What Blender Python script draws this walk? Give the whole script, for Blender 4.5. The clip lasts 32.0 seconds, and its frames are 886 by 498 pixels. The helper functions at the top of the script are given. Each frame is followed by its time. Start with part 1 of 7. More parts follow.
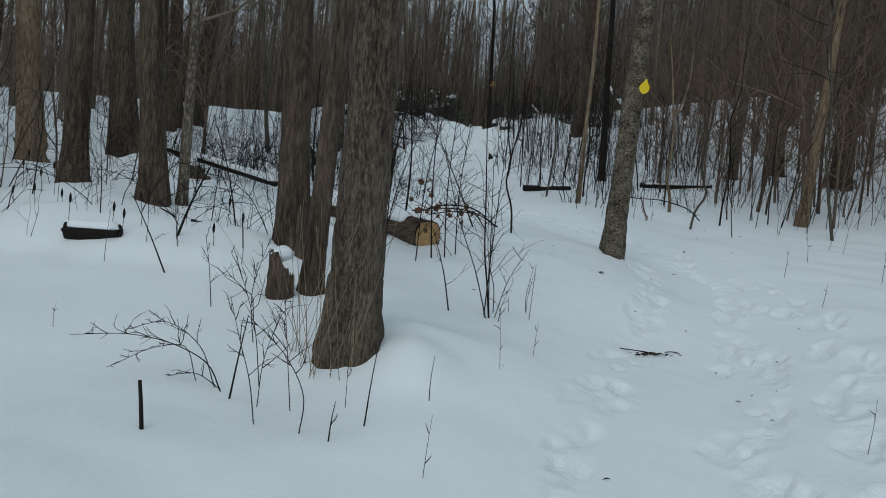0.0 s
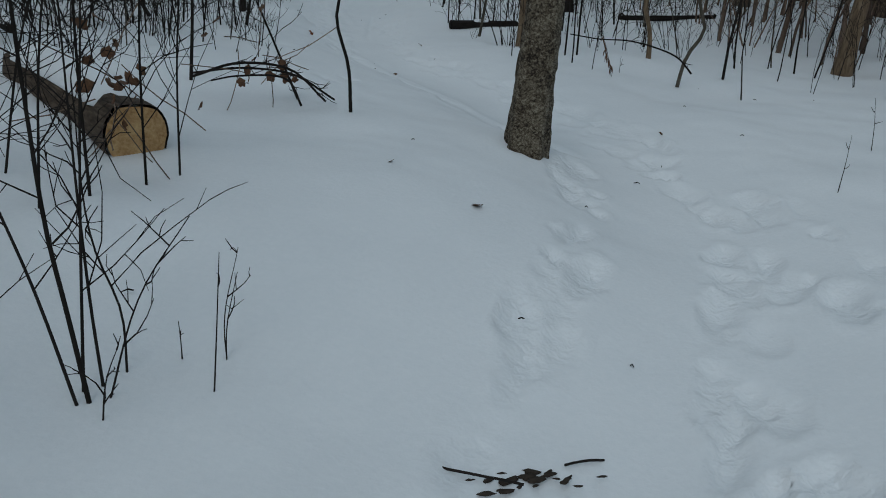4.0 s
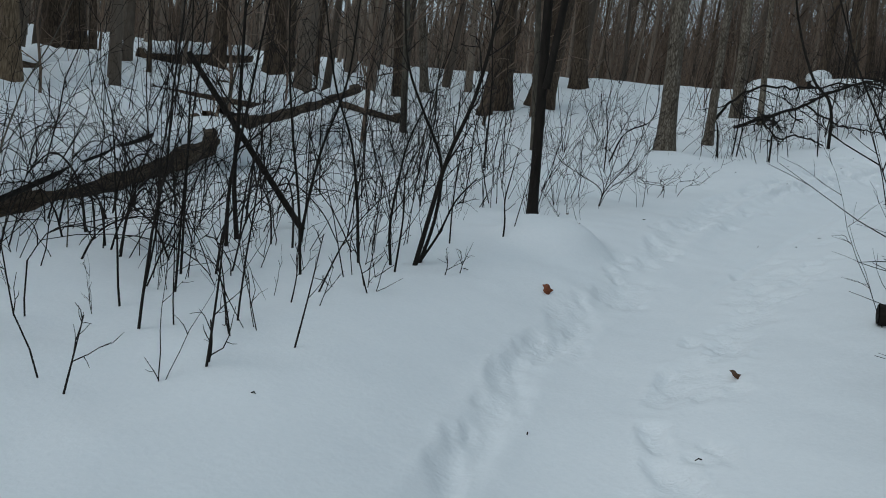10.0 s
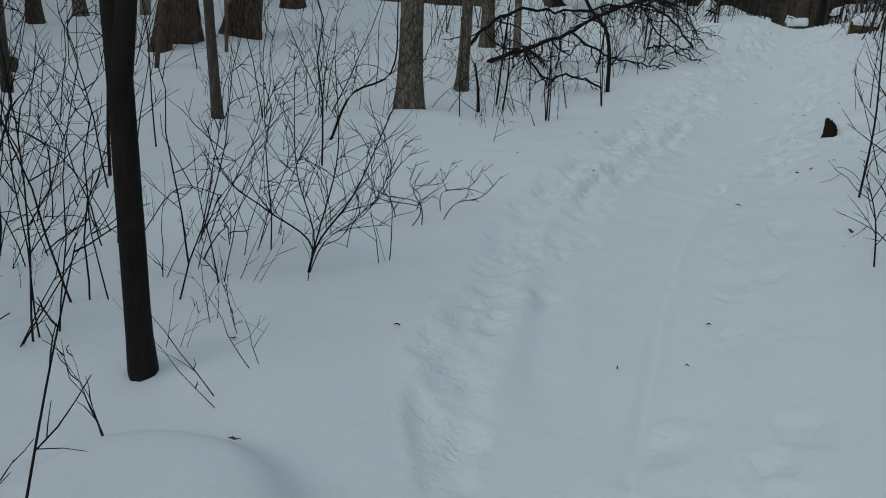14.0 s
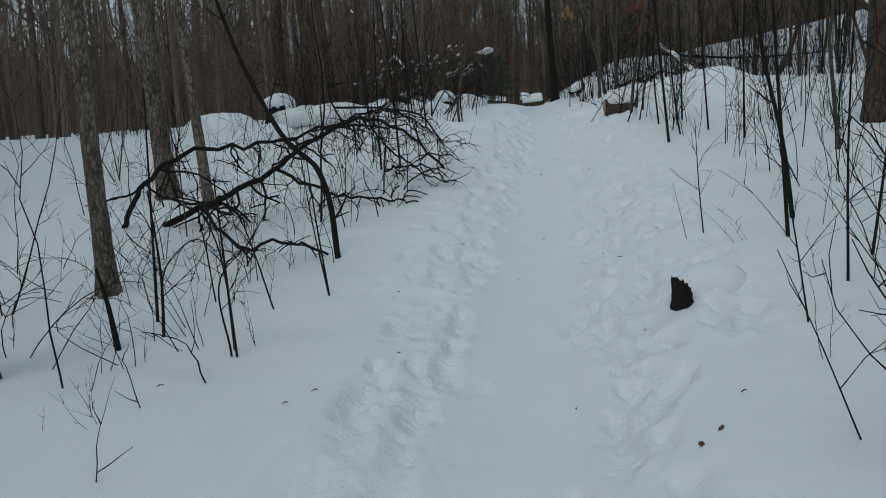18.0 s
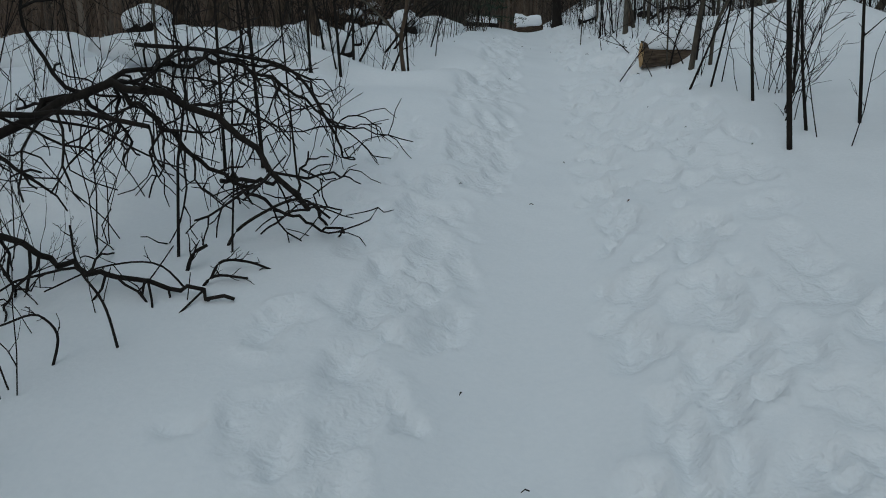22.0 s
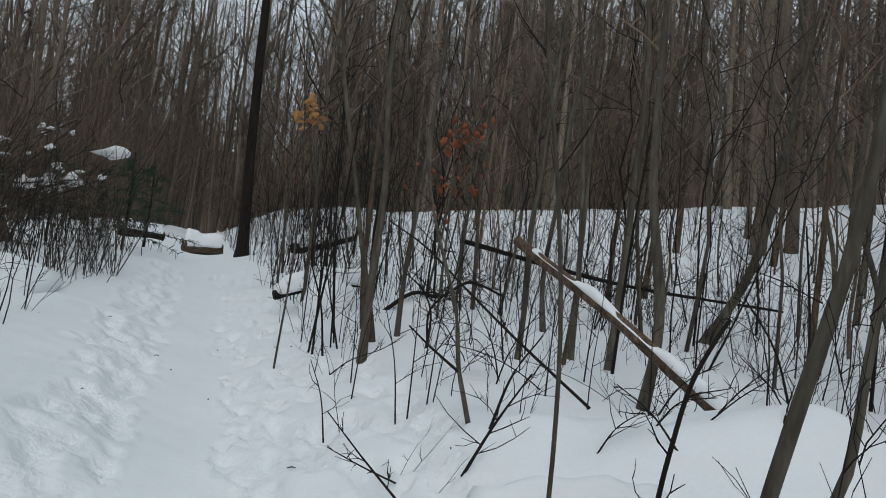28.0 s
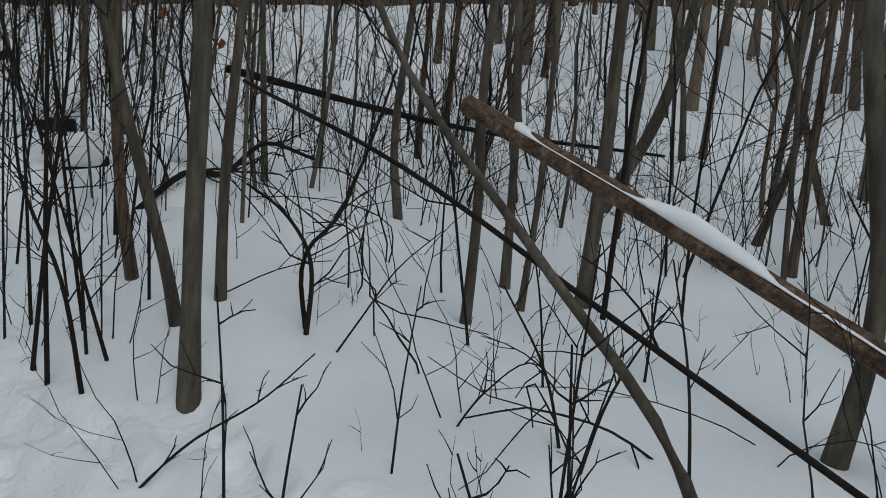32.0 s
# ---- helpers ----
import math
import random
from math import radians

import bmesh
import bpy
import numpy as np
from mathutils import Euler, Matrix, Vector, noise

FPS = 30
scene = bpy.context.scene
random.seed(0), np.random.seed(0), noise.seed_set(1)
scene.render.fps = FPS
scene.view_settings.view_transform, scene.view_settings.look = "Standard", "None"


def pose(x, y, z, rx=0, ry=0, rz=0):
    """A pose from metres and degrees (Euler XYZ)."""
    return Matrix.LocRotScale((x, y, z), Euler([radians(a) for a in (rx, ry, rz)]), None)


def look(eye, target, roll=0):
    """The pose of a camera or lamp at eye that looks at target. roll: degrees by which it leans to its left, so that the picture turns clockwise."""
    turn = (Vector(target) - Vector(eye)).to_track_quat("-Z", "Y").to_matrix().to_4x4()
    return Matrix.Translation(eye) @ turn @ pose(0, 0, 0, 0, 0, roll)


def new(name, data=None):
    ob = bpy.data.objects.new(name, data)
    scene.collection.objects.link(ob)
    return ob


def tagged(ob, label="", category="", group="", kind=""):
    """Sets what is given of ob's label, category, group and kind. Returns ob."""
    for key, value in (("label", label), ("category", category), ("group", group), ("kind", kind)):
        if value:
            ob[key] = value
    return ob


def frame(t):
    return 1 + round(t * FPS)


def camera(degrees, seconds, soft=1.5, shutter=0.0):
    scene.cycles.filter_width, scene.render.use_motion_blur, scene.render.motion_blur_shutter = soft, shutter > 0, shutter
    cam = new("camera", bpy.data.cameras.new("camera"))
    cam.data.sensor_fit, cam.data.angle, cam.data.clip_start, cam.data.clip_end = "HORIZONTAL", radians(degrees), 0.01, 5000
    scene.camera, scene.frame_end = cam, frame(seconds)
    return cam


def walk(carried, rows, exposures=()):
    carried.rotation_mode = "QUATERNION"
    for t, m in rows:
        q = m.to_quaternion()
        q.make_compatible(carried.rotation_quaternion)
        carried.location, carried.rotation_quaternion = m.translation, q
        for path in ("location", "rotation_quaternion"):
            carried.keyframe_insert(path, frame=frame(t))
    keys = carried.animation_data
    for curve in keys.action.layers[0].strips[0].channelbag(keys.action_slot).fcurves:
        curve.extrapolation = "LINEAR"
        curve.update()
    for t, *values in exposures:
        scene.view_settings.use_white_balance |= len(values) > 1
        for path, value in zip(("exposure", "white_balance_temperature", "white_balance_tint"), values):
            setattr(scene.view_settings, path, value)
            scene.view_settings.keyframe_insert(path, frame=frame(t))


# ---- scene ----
cam = camera(59.0, 32.0, 0.95)
PATH = [
    (0, (0.151, -0.54, 1.772), (0.09, 1.456, 1.671), 4.7),
    (0.5, (0.216, -0.108, 1.75), (0.142, 1.878, 1.532), 4.2),
    (1, (0.36, 0.313, 1.801), (0.267, 2.296, 1.552), 4.0),
    (1.5, (0.476, 0.831, 1.793), (0.34, 2.799, 1.461), 1.1),
    (2, (0.61, 1.277, 1.838), (0.479, 3.216, 1.366), 0.8),
    (2.5, (0.779, 1.771, 1.849), (0.644, 3.708, 1.368), -0.5),
    (3, (0.991, 2.285, 1.857), (0.94, 4.212, 1.323), -0.9),
    (3.5, (1.145, 2.676, 1.964), (1.097, 4.601, 1.424), 0.5),
    (4, (1.285, 3.134, 2.001), (1.258, 5.07, 1.499), 3.6),
    (4.5, (1.441, 3.65, 2.016), (1.309, 5.627, 1.742), 2.1),
    (6.5, (2.175, 5.575, 2.269), (1.672, 7.491, 1.997), 1.3),
    (7, (2.265, 6.0, 2.394), (1.747, 7.925, 2.229), 1.3),
    (7.5, (2.298, 6.406, 2.507), (1.789, 8.331, 2.318), 4.1),
    (8, (2.368, 6.909, 2.579), (1.734, 8.793, 2.357), 4.3),
    (8.5, (2.39, 7.365, 2.679), (1.65, 9.207, 2.431), 5.2),
    (9, (2.299, 7.836, 2.753), (1.305, 9.554, 2.506), 7.4),
    (9.5, (2.174, 8.333, 2.817), (1.096, 9.992, 2.529), 8.6),
    (10, (1.97, 8.835, 2.9), (0.669, 10.325, 2.607), 7.3),
    (10.5, (1.741, 9.213, 3.002), (0.37, 10.639, 2.705), 9.9),
    (11, (1.535, 9.648, 3.031), (0.113, 11.033, 2.789), 12.2),
    (11.5, (1.28, 10.114, 3.064), (-0.149, 11.471, 2.723), 11.3),
    (12, (1.044, 10.551, 3.204), (-0.304, 11.981, 2.83), 9.6),
    (12.5, (0.782, 10.911, 3.273), (-0.555, 12.342, 2.867), 9.6),
    (13, (0.559, 11.331, 3.263), (-0.729, 12.809, 2.866), 8.1),
    (13.5, (0.377, 11.776, 3.369), (-0.747, 13.366, 2.911), 3.9),
    (14, (0.12, 12.194, 3.428), (-0.611, 14.004, 2.993), 5.6),
    (14.5, (0.075, 12.693, 3.489), (-0.337, 14.64, 3.29), 6.0),
    (15, (-0.039, 13.079, 3.587), (-0.209, 15.071, 3.638), 6.1),
    (15.5, (-0.186, 13.596, 3.673), (-0.291, 15.591, 3.752), 5.2),
    (17.5, (-0.262, 15.219, 3.983), (-0.442, 17.203, 3.8), -3.4),
    (18, (-0.355, 15.786, 4.085), (-0.564, 17.765, 3.883), -3.0),
    (18.5, (-0.382, 16.422, 4.13), (-0.579, 18.401, 3.913), -1.8),
    (19, (-0.41, 17.023, 4.206), (-0.624, 18.998, 3.974), -2.6),
    (19.5, (-0.372, 17.634, 4.261), (-0.592, 19.605, 4.006), -3.5),
    (20, (-0.339, 18.204, 4.343), (-0.581, 20.162, 4.018), -6.1),
    (20.5, (-0.338, 18.701, 4.414), (-0.513, 20.662, 4.057), -5.0),
    (21, (-0.254, 19.272, 4.494), (-0.374, 21.231, 4.112), -4.3),
    (21.5, (-0.242, 19.862, 4.593), (-0.25, 21.819, 4.18), -2.2),
    (22, (-0.233, 20.451, 4.646), (-0.414, 22.4, 4.235), -0.4),
    (22.5, (-0.21, 20.9, 4.726), (-0.36, 22.881, 4.497), 2.3),
    (23, (-0.142, 21.341, 4.82), (-0.33, 23.329, 4.703), -0.3),
    (23.5, (-0.146, 21.906, 4.911), (-0.438, 23.88, 4.784), -2.3),
    (24, (-0.095, 22.409, 4.96), (-0.544, 24.35, 4.782), -1.2),
    (24.5, (-0.069, 22.924, 5.056), (-0.499, 24.862, 4.819), 1.1),
    (26.5, (0.108, 24.715, 5.497), (-0.086, 26.703, 5.393), 6.2),
    (27, (0.056, 25.037, 5.541), (-0.127, 27.026, 5.64), 6.3),
    (27.5, (-0.01, 25.456, 5.646), (0.289, 27.43, 5.756), 7.2),
    (28, (0.032, 25.903, 5.795), (0.618, 27.812, 5.914), 7.0),
    (28.5, (0.055, 26.34, 5.865), (0.781, 28.202, 5.961), 7.8),
    (29, (0.172, 26.731, 5.92), (1.016, 28.542, 5.844), 6.9),
    (29.5, (0.223, 27.112, 5.931), (1.26, 28.819, 5.827), 5.7),
    (30, (0.093, 27.362, 6.028), (1.325, 28.932, 5.895), 8.1),
    (30.5, (0.141, 27.857, 6.031), (1.386, 29.409, 5.831), 6.2),
    (31, (0.183, 28.177, 6.093), (1.414, 29.724, 5.791), 3.1),
    (31.5, (0.229, 28.578, 6.096), (1.493, 30.091, 5.759), 0.9),
    (32, (0.211, 29.041, 6.175), (1.53, 30.511, 5.865), 4.5),
]
LIGHT = [(0.0, -0.08, 6130, 5.6), (1.0, -0.33, 6050, 5.6), (2.0, -0.38, 6030, 5.6), (4.0, -0.48, 6050, 5.6), (6.5, -0.14, 6130, 5.6), (7.0, -0.14, 6130, 5.6), (8.0, -0.02, 6130, 5.6), (10.0, 0.03, 6130, 5.6), (12.0, 0.1, 6130, 5.6), (13.0, 0.06, 6200, 5.6), (14.0, -0.24, 6130, 5.6), (15.0, -0.14, 6130, 5.6), (19.0, -0.13, 6130, 5.6), (20.0, -0.22, 6130, 5.6), (21.0, -0.25, 6130, 5.6), (22.0, -0.3, 6130, 5.6), (23.0, -0.17, 6130, 5.6), (24.0, 0, 6250, 7), (26.0, 0.05, 6320, 8), (27.0, 0.15, 6430, 9.5), (28.0, 0.3, 6500, 10), (29.5, 0.32, 6500, 10), (31.0, 0.15, 6500, 10), (32.0, 0.08, 6500, 10)]
walk(cam, [(t, look(eye, target, roll)) for t, eye, target, roll in PATH], LIGHT)
# ---- world and light: a bright overcast winter sky ----
world = bpy.data.worlds.new("overcast_sky")
scene.world = world
world.use_nodes = True
wn, wl = world.node_tree.nodes, world.node_tree.links
sky = wn.new("ShaderNodeTexSky")
sky.sky_type, sky.sun_disc = "NISHITA", False
sky.sun_elevation, sky.sun_rotation, sky.dust_density = radians(38), radians(200), 6.0
cloud = wn.new("ShaderNodeMix")
cloud.data_type = "RGBA"
cloud.inputs["Factor"].default_value = 0.9
cloud.inputs["B"].default_value = (6.0, 6.95, 7.6, 1)
wl.new(sky.outputs[0], cloud.inputs["A"])
wl.new(cloud.outputs["Result"], wn["Background"].inputs["Color"])
wn["Background"].inputs["Strength"].default_value = 0.08
sun = new("sun", bpy.data.lights.new("sun", "SUN"))
sun.data.energy, sun.data.angle, sun.data.color = 0.55, radians(35), (1.0, 0.97, 0.93)
sun.matrix_world = look((0, 0, 30), (0 + 18 * math.sin(radians(20)), 18 * math.cos(radians(20)), 30 - 14))


# ---- materials ----
def nodes_of(name):
    m = bpy.data.materials.new(name)
    m.use_nodes = True
    return m, m.node_tree.nodes, m.node_tree.links, m.node_tree.nodes["Principled BSDF"]


def textured(name, stops, rough=0.85, coarse=3.0, fine=25.0, stretch=1.0, bump=0.4, depth=0.01, mixing=0.5, where="Object", spread=0.15, cracks=0.0, gloss=0.3, crazing=0.16, grit=0.62):
    """A rough surface whose colour runs over the stops by two noises; stretch > 1 draws the pattern out along z."""
    m, n, l, p = nodes_of(name)
    tc, mp = n.new("ShaderNodeTexCoord"), n.new("ShaderNodeMapping")
    mp.inputs["Scale"].default_value = (1, 1, 1 / stretch)
    if where == "World":
        l.new(n.new("ShaderNodeNewGeometry").outputs["Position"], mp.inputs["Vector"])
    else:
        info, add = n.new("ShaderNodeObjectInfo"), n.new("ShaderNodeVectorMath")
        add.operation = "MULTIPLY_ADD"
        add.inputs[1].default_value = (1, 1, 1)
        l.new(tc.outputs["Object"], add.inputs[0])
        scl = n.new("ShaderNodeMath")
        scl.operation = "MULTIPLY"
        scl.inputs[1].default_value = 31.0
        l.new(info.outputs["Random"], scl.inputs[0])
        l.new(scl.outputs[0], add.inputs[2])
        l.new(add.outputs[0], mp.inputs["Vector"])
    a, b = n.new("ShaderNodeTexNoise"), n.new("ShaderNodeTexNoise")
    for t, s in ((a, coarse), (b, fine)):
        t.inputs["Scale"].default_value, t.inputs["Detail"].default_value, t.inputs["Roughness"].default_value = s, 6.0, grit
        l.new(mp.outputs[0], t.inputs["Vector"])
    mix = n.new("ShaderNodeMix")
    mix.inputs["Factor"].default_value = mixing
    l.new(a.outputs[0], mix.inputs["A"])
    l.new(b.outputs[0], mix.inputs["B"])
    height = mix.outputs["Result"]
    if cracks:
        v = n.new("ShaderNodeTexVoronoi")
        v.feature = "DISTANCE_TO_EDGE"
        v.inputs["Scale"].default_value = cracks
        rc = n.new("ShaderNodeMapRange")
        rc.inputs["From Max"].default_value = 0.3
        warp = n.new("ShaderNodeMix")
        warp.data_type = "RGBA"
        warp.inputs["Factor"].default_value = 0.12
        l.new(mp.outputs[0], warp.inputs["A"])
        l.new(a.outputs["Color"], warp.inputs["B"])
        l.new(warp.outputs["Result"], v.inputs["Vector"])
        l.new(v.outputs["Distance"], rc.inputs["Value"])
        mul = n.new("ShaderNodeMix")
        mul.inputs["Factor"].default_value = crazing
        l.new(height, mul.inputs["A"])
        l.new(rc.outputs[0], mul.inputs["B"])
        height = mul.outputs["Result"]
    ramp = n.new("ShaderNodeValToRGB")
    e = ramp.color_ramp.elements
    while len(e) < len(stops):
        e.new(0.5)
    for el, (at, col) in zip(e, stops):
        el.position, el.color = at, (*col, 1)
    l.new(height, ramp.inputs[0])
    hsv, rnd, mr = n.new("ShaderNodeHueSaturation"), n.new("ShaderNodeNewGeometry"), n.new("ShaderNodeMapRange")
    mr.inputs["To Min"].default_value, mr.inputs["To Max"].default_value = 1 - spread, 1 + spread
    l.new(rnd.outputs["Random Per Island"], mr.inputs["Value"])
    l.new(mr.outputs[0], hsv.inputs["Value"])
    l.new(ramp.outputs[0], hsv.inputs["Color"])
    l.new(hsv.outputs[0], p.inputs["Base Color"])
    p.inputs["Roughness"].default_value = rough
    p.inputs["Specular IOR Level"].default_value = gloss
    if bump:
        bn = n.new("ShaderNodeBump")
        bn.inputs["Strength"].default_value, bn.inputs["Distance"].default_value = bump, depth
        l.new(height, bn.inputs["Height"])
        l.new(bn.outputs[0], p.inputs["Normal"])
    return m


SNOW = textured("snow", [(0.25, (0.78, 0.81, 0.84)), (0.7, (0.86, 0.88, 0.90))], 0.6, 1.7, 42.0, 1.0, 0.22, 0.02, 0.5, "World", 0.0, gloss=0.25)


def trodden(m):
    """Chunky broken relief where the snow is trampled (the mesh's own measure of it)."""
    n, l = m.node_tree.nodes, m.node_tree.links
    p = n["Principled BSDF"]
    first = p.inputs["Normal"].links[0].from_node
    geo, mask = n.new("ShaderNodeNewGeometry"), n.new("ShaderNodeAttribute")
    mask.attribute_name = "trodden"
    chunk, crumb, mix = n.new("ShaderNodeTexNoise"), n.new("ShaderNodeTexVoronoi"), n.new("ShaderNodeMix")
    chunk.inputs["Scale"].default_value, chunk.inputs["Detail"].default_value, chunk.inputs["Roughness"].default_value = 9.0, 3.0, 0.55
    crumb.inputs["Scale"].default_value = 16.0
    l.new(geo.outputs["Position"], chunk.inputs["Vector"])
    warp = n.new("ShaderNodeVectorMath")
    warp.operation = "MULTIPLY_ADD"
    warp.inputs[1].default_value = (0.25, 0.25, 0.25)
    l.new(chunk.outputs["Color"], warp.inputs[0])
    l.new(geo.outputs["Position"], warp.inputs[2])
    l.new(warp.outputs[0], crumb.inputs["Vector"])
    mix.inputs["Factor"].default_value = 0.55
    l.new(chunk.outputs[0], mix.inputs["A"])
    l.new(crumb.outputs["Distance"], mix.inputs["B"])
    bump = n.new("ShaderNodeBump")
    bump.inputs["Distance"].default_value = 0.016
    l.new(mask.outputs["Fac"], bump.inputs["Strength"])
    l.new(mix.outputs["Result"], bump.inputs["Height"])
    l.new(first.outputs[0], bump.inputs["Normal"])
    l.new(bump.outputs[0], p.inputs["Normal"])


trodden(SNOW)
BARK_GREY = textured("bark_grey", [(0.32, (0.028, 0.021, 0.016)), (0.44, (0.085, 0.067, 0.05)), (0.54, (0.165, 0.138, 0.108)), (0.68, (0.29, 0.26, 0.215))], 0.9, 5.0, 42.0, 3.0, 0.9, 0.02, 0.55, cracks=40.0)
BARK_BROWN = textured("bark_brown", [(0.34, (0.019, 0.013, 0.009)), (0.48, (0.072, 0.051, 0.035)), (0.58, (0.11, 0.08, 0.056)), (0.7, (0.18, 0.137, 0.1))], 0.9, 5.0, 40.0, 6.0, 0.95, 0.024, 0.5, cracks=36.0, crazing=0.13)
BARK_OLD = textured("bark_old", [(0.36, (0.014, 0.01, 0.007)), (0.44, (0.06, 0.044, 0.03)), (0.52, (0.13, 0.1, 0.07)), (0.66, (0.23, 0.188, 0.137))], 0.9, 7.0, 60.0, 5.0, 1.0, 0.025, 0.6, cracks=55.0, crazing=0.1, grit=0.72)
BARK_TAN = textured("bark_tan", [(0.3, (0.06, 0.042, 0.028)), (0.5, (0.19, 0.135, 0.085)), (0.75, (0.33, 0.26, 0.18))], 0.9, 5.0, 30.0, 6.0, 0.6, 0.012, 0.5, cracks=30.0)
BARK_BLOTCHED = textured("bark_blotched", [(0.4, (0.018, 0.013, 0.009)), (0.45, (0.062, 0.047, 0.032)), (0.5, (0.135, 0.11, 0.077)), (0.55, (0.22, 0.187, 0.136)), (0.64, (0.38, 0.34, 0.262))], 0.92, 8.0, 50.0, 0.85, 1.0, 0.02, 0.55, cracks=50.0, crazing=0.1, grit=0.72)
BARK_YOUNG = textured("bark_young", [(0.32, (0.02, 0.017, 0.013)), (0.5, (0.068, 0.058, 0.044)), (0.7, (0.15, 0.135, 0.105))], 0.8, 8.0, 40.0, 5.0, 0.4, 0.006, 0.5)
BARK_DARK = textured("bark_dark", [(0.3, (0.006, 0.005, 0.0045)), (0.6, (0.022, 0.018, 0.015)), (0.85, (0.055, 0.045, 0.038))], 0.85, 6.0, 35.0, 4.0, 0.6, 0.012, 0.5, gloss=0.15)
TWIG_DARK = textured("twig_dark", [(0.3, (0.011, 0.010, 0.009)), (0.7, (0.032, 0.026, 0.023))], 0.85, 6.0, 40.0, 3.0, 0.2, 0.004, gloss=0.12)
TWIG_BROWN = textured("twig_brown", [(0.3, (0.095, 0.064, 0.046)), (0.7, (0.2, 0.142, 0.104))], 0.85, 6.0, 40.0, 3.0, 0.0, spread=0.45)
WOODS = textured("woods_bark", [(0.3, (0.085, 0.066, 0.05)), (0.55, (0.165, 0.13, 0.102)), (0.8, (0.27, 0.22, 0.175))], 0.9, 3.0, 20.0, 4.0, 0.0, spread=0.5)
ROT = textured("weathered_wood", [(0.36, (0.018, 0.011, 0.008)), (0.46, (0.075, 0.046, 0.03)), (0.54, (0.15, 0.1, 0.066)), (0.66, (0.34, 0.26, 0.19))], 0.85, 13.0, 60.0, 1.0, 0.9, 0.012, 0.45, grit=0.74)
GRASS = textured("dry_grass", [(0.3, (0.16, 0.115, 0.07)), (0.7, (0.34, 0.26, 0.17))], 0.8, 5.0, 40.0, 3.0, 0.0, spread=0.3)
LEAF_RUST = textured("leaf_rust", [(0.3, (0.14, 0.04, 0.018)), (0.7, (0.27, 0.085, 0.035))], 0.7, 20.0, 90.0, 1.0, 0.2, 0.003, spread=0.35)
LEAF_GOLD = textured("leaf_gold", [(0.3, (0.26, 0.125, 0.042)), (0.7, (0.44, 0.235, 0.085))], 0.7, 20.0, 90.0, 1.0, 0.2, 0.003, spread=0.3)
LEAF_BROWN = textured("leaf_brown", [(0.3, (0.045, 0.022, 0.012)), (0.7, (0.16, 0.08, 0.04))], 0.75, 20.0, 90.0, 1.0, 0.2, 0.003, spread=0.5)
SOIL = textured("wet_bark_litter", [(0.3, (0.012, 0.009, 0.007)), (0.7, (0.05, 0.036, 0.026))], 0.8, 14.0, 60.0, 1.0, 0.8, 0.01)
BLAZE = textured("yellow_paint", [(0.3, (0.72, 0.50, 0.01)), (0.7, (0.86, 0.64, 0.02))], 0.5, 12.0, 60.0, 1.0, 0.3, 0.002, spread=0.0)
CUT = textured("fresh_cut_wood", [(0.34, (0.22, 0.11, 0.045)), (0.47, (0.42, 0.25, 0.105)), (0.64, (0.6, 0.41, 0.2))], 0.75, 9.0, 60.0, 1.0, 0.5, 0.004, 0.45, spread=0.0)
EVERGREEN = textured("evergreen_needles", [(0.3, (0.012, 0.028, 0.016)), (0.7, (0.035, 0.065, 0.035))], 0.7, 5.0, 30.0, 1.0, 0.0, spread=0.4)


# ---- the lie of the land ----
def hermite(k, v, x):
    """A smooth line through the values v at k, carried on at a steady grade past its ends."""
    k, v, x = np.asarray(k, float), np.asarray(v, float), np.asarray(x, float)
    m, xx = np.gradient(v, k), np.clip(x, k[0], k[-1])
    i = np.clip(np.searchsorted(k, xx) - 1, 0, len(k) - 2)
    h = k[i + 1] - k[i]
    s = (xx - k[i]) / h
    return (1 + 2 * s) * (1 - s) ** 2 * v[i] + s * (1 - s) ** 2 * h * m[i] + s * s * (3 - 2 * s) * v[i + 1] + s * s * (s - 1) * h * m[i + 1]


def trail(y):
    return hermite((-8, -2, 0, 2, 3.5, 5, 6, 7, 8, 9, 10, 11, 12.5, 14.5, 17, 20, 24, 28, 31, 36, 48, 60),
                   (0.1, 0.1, 0.25, 0.87, 1.4, 1.96, 2.26, 2.37, 2.26, 1.87, 1.34, 0.73, 0.09, -0.23, -0.41, -0.24, 0.04, 0.16, 0.2, 0.2, 0.0, 0.0), y)


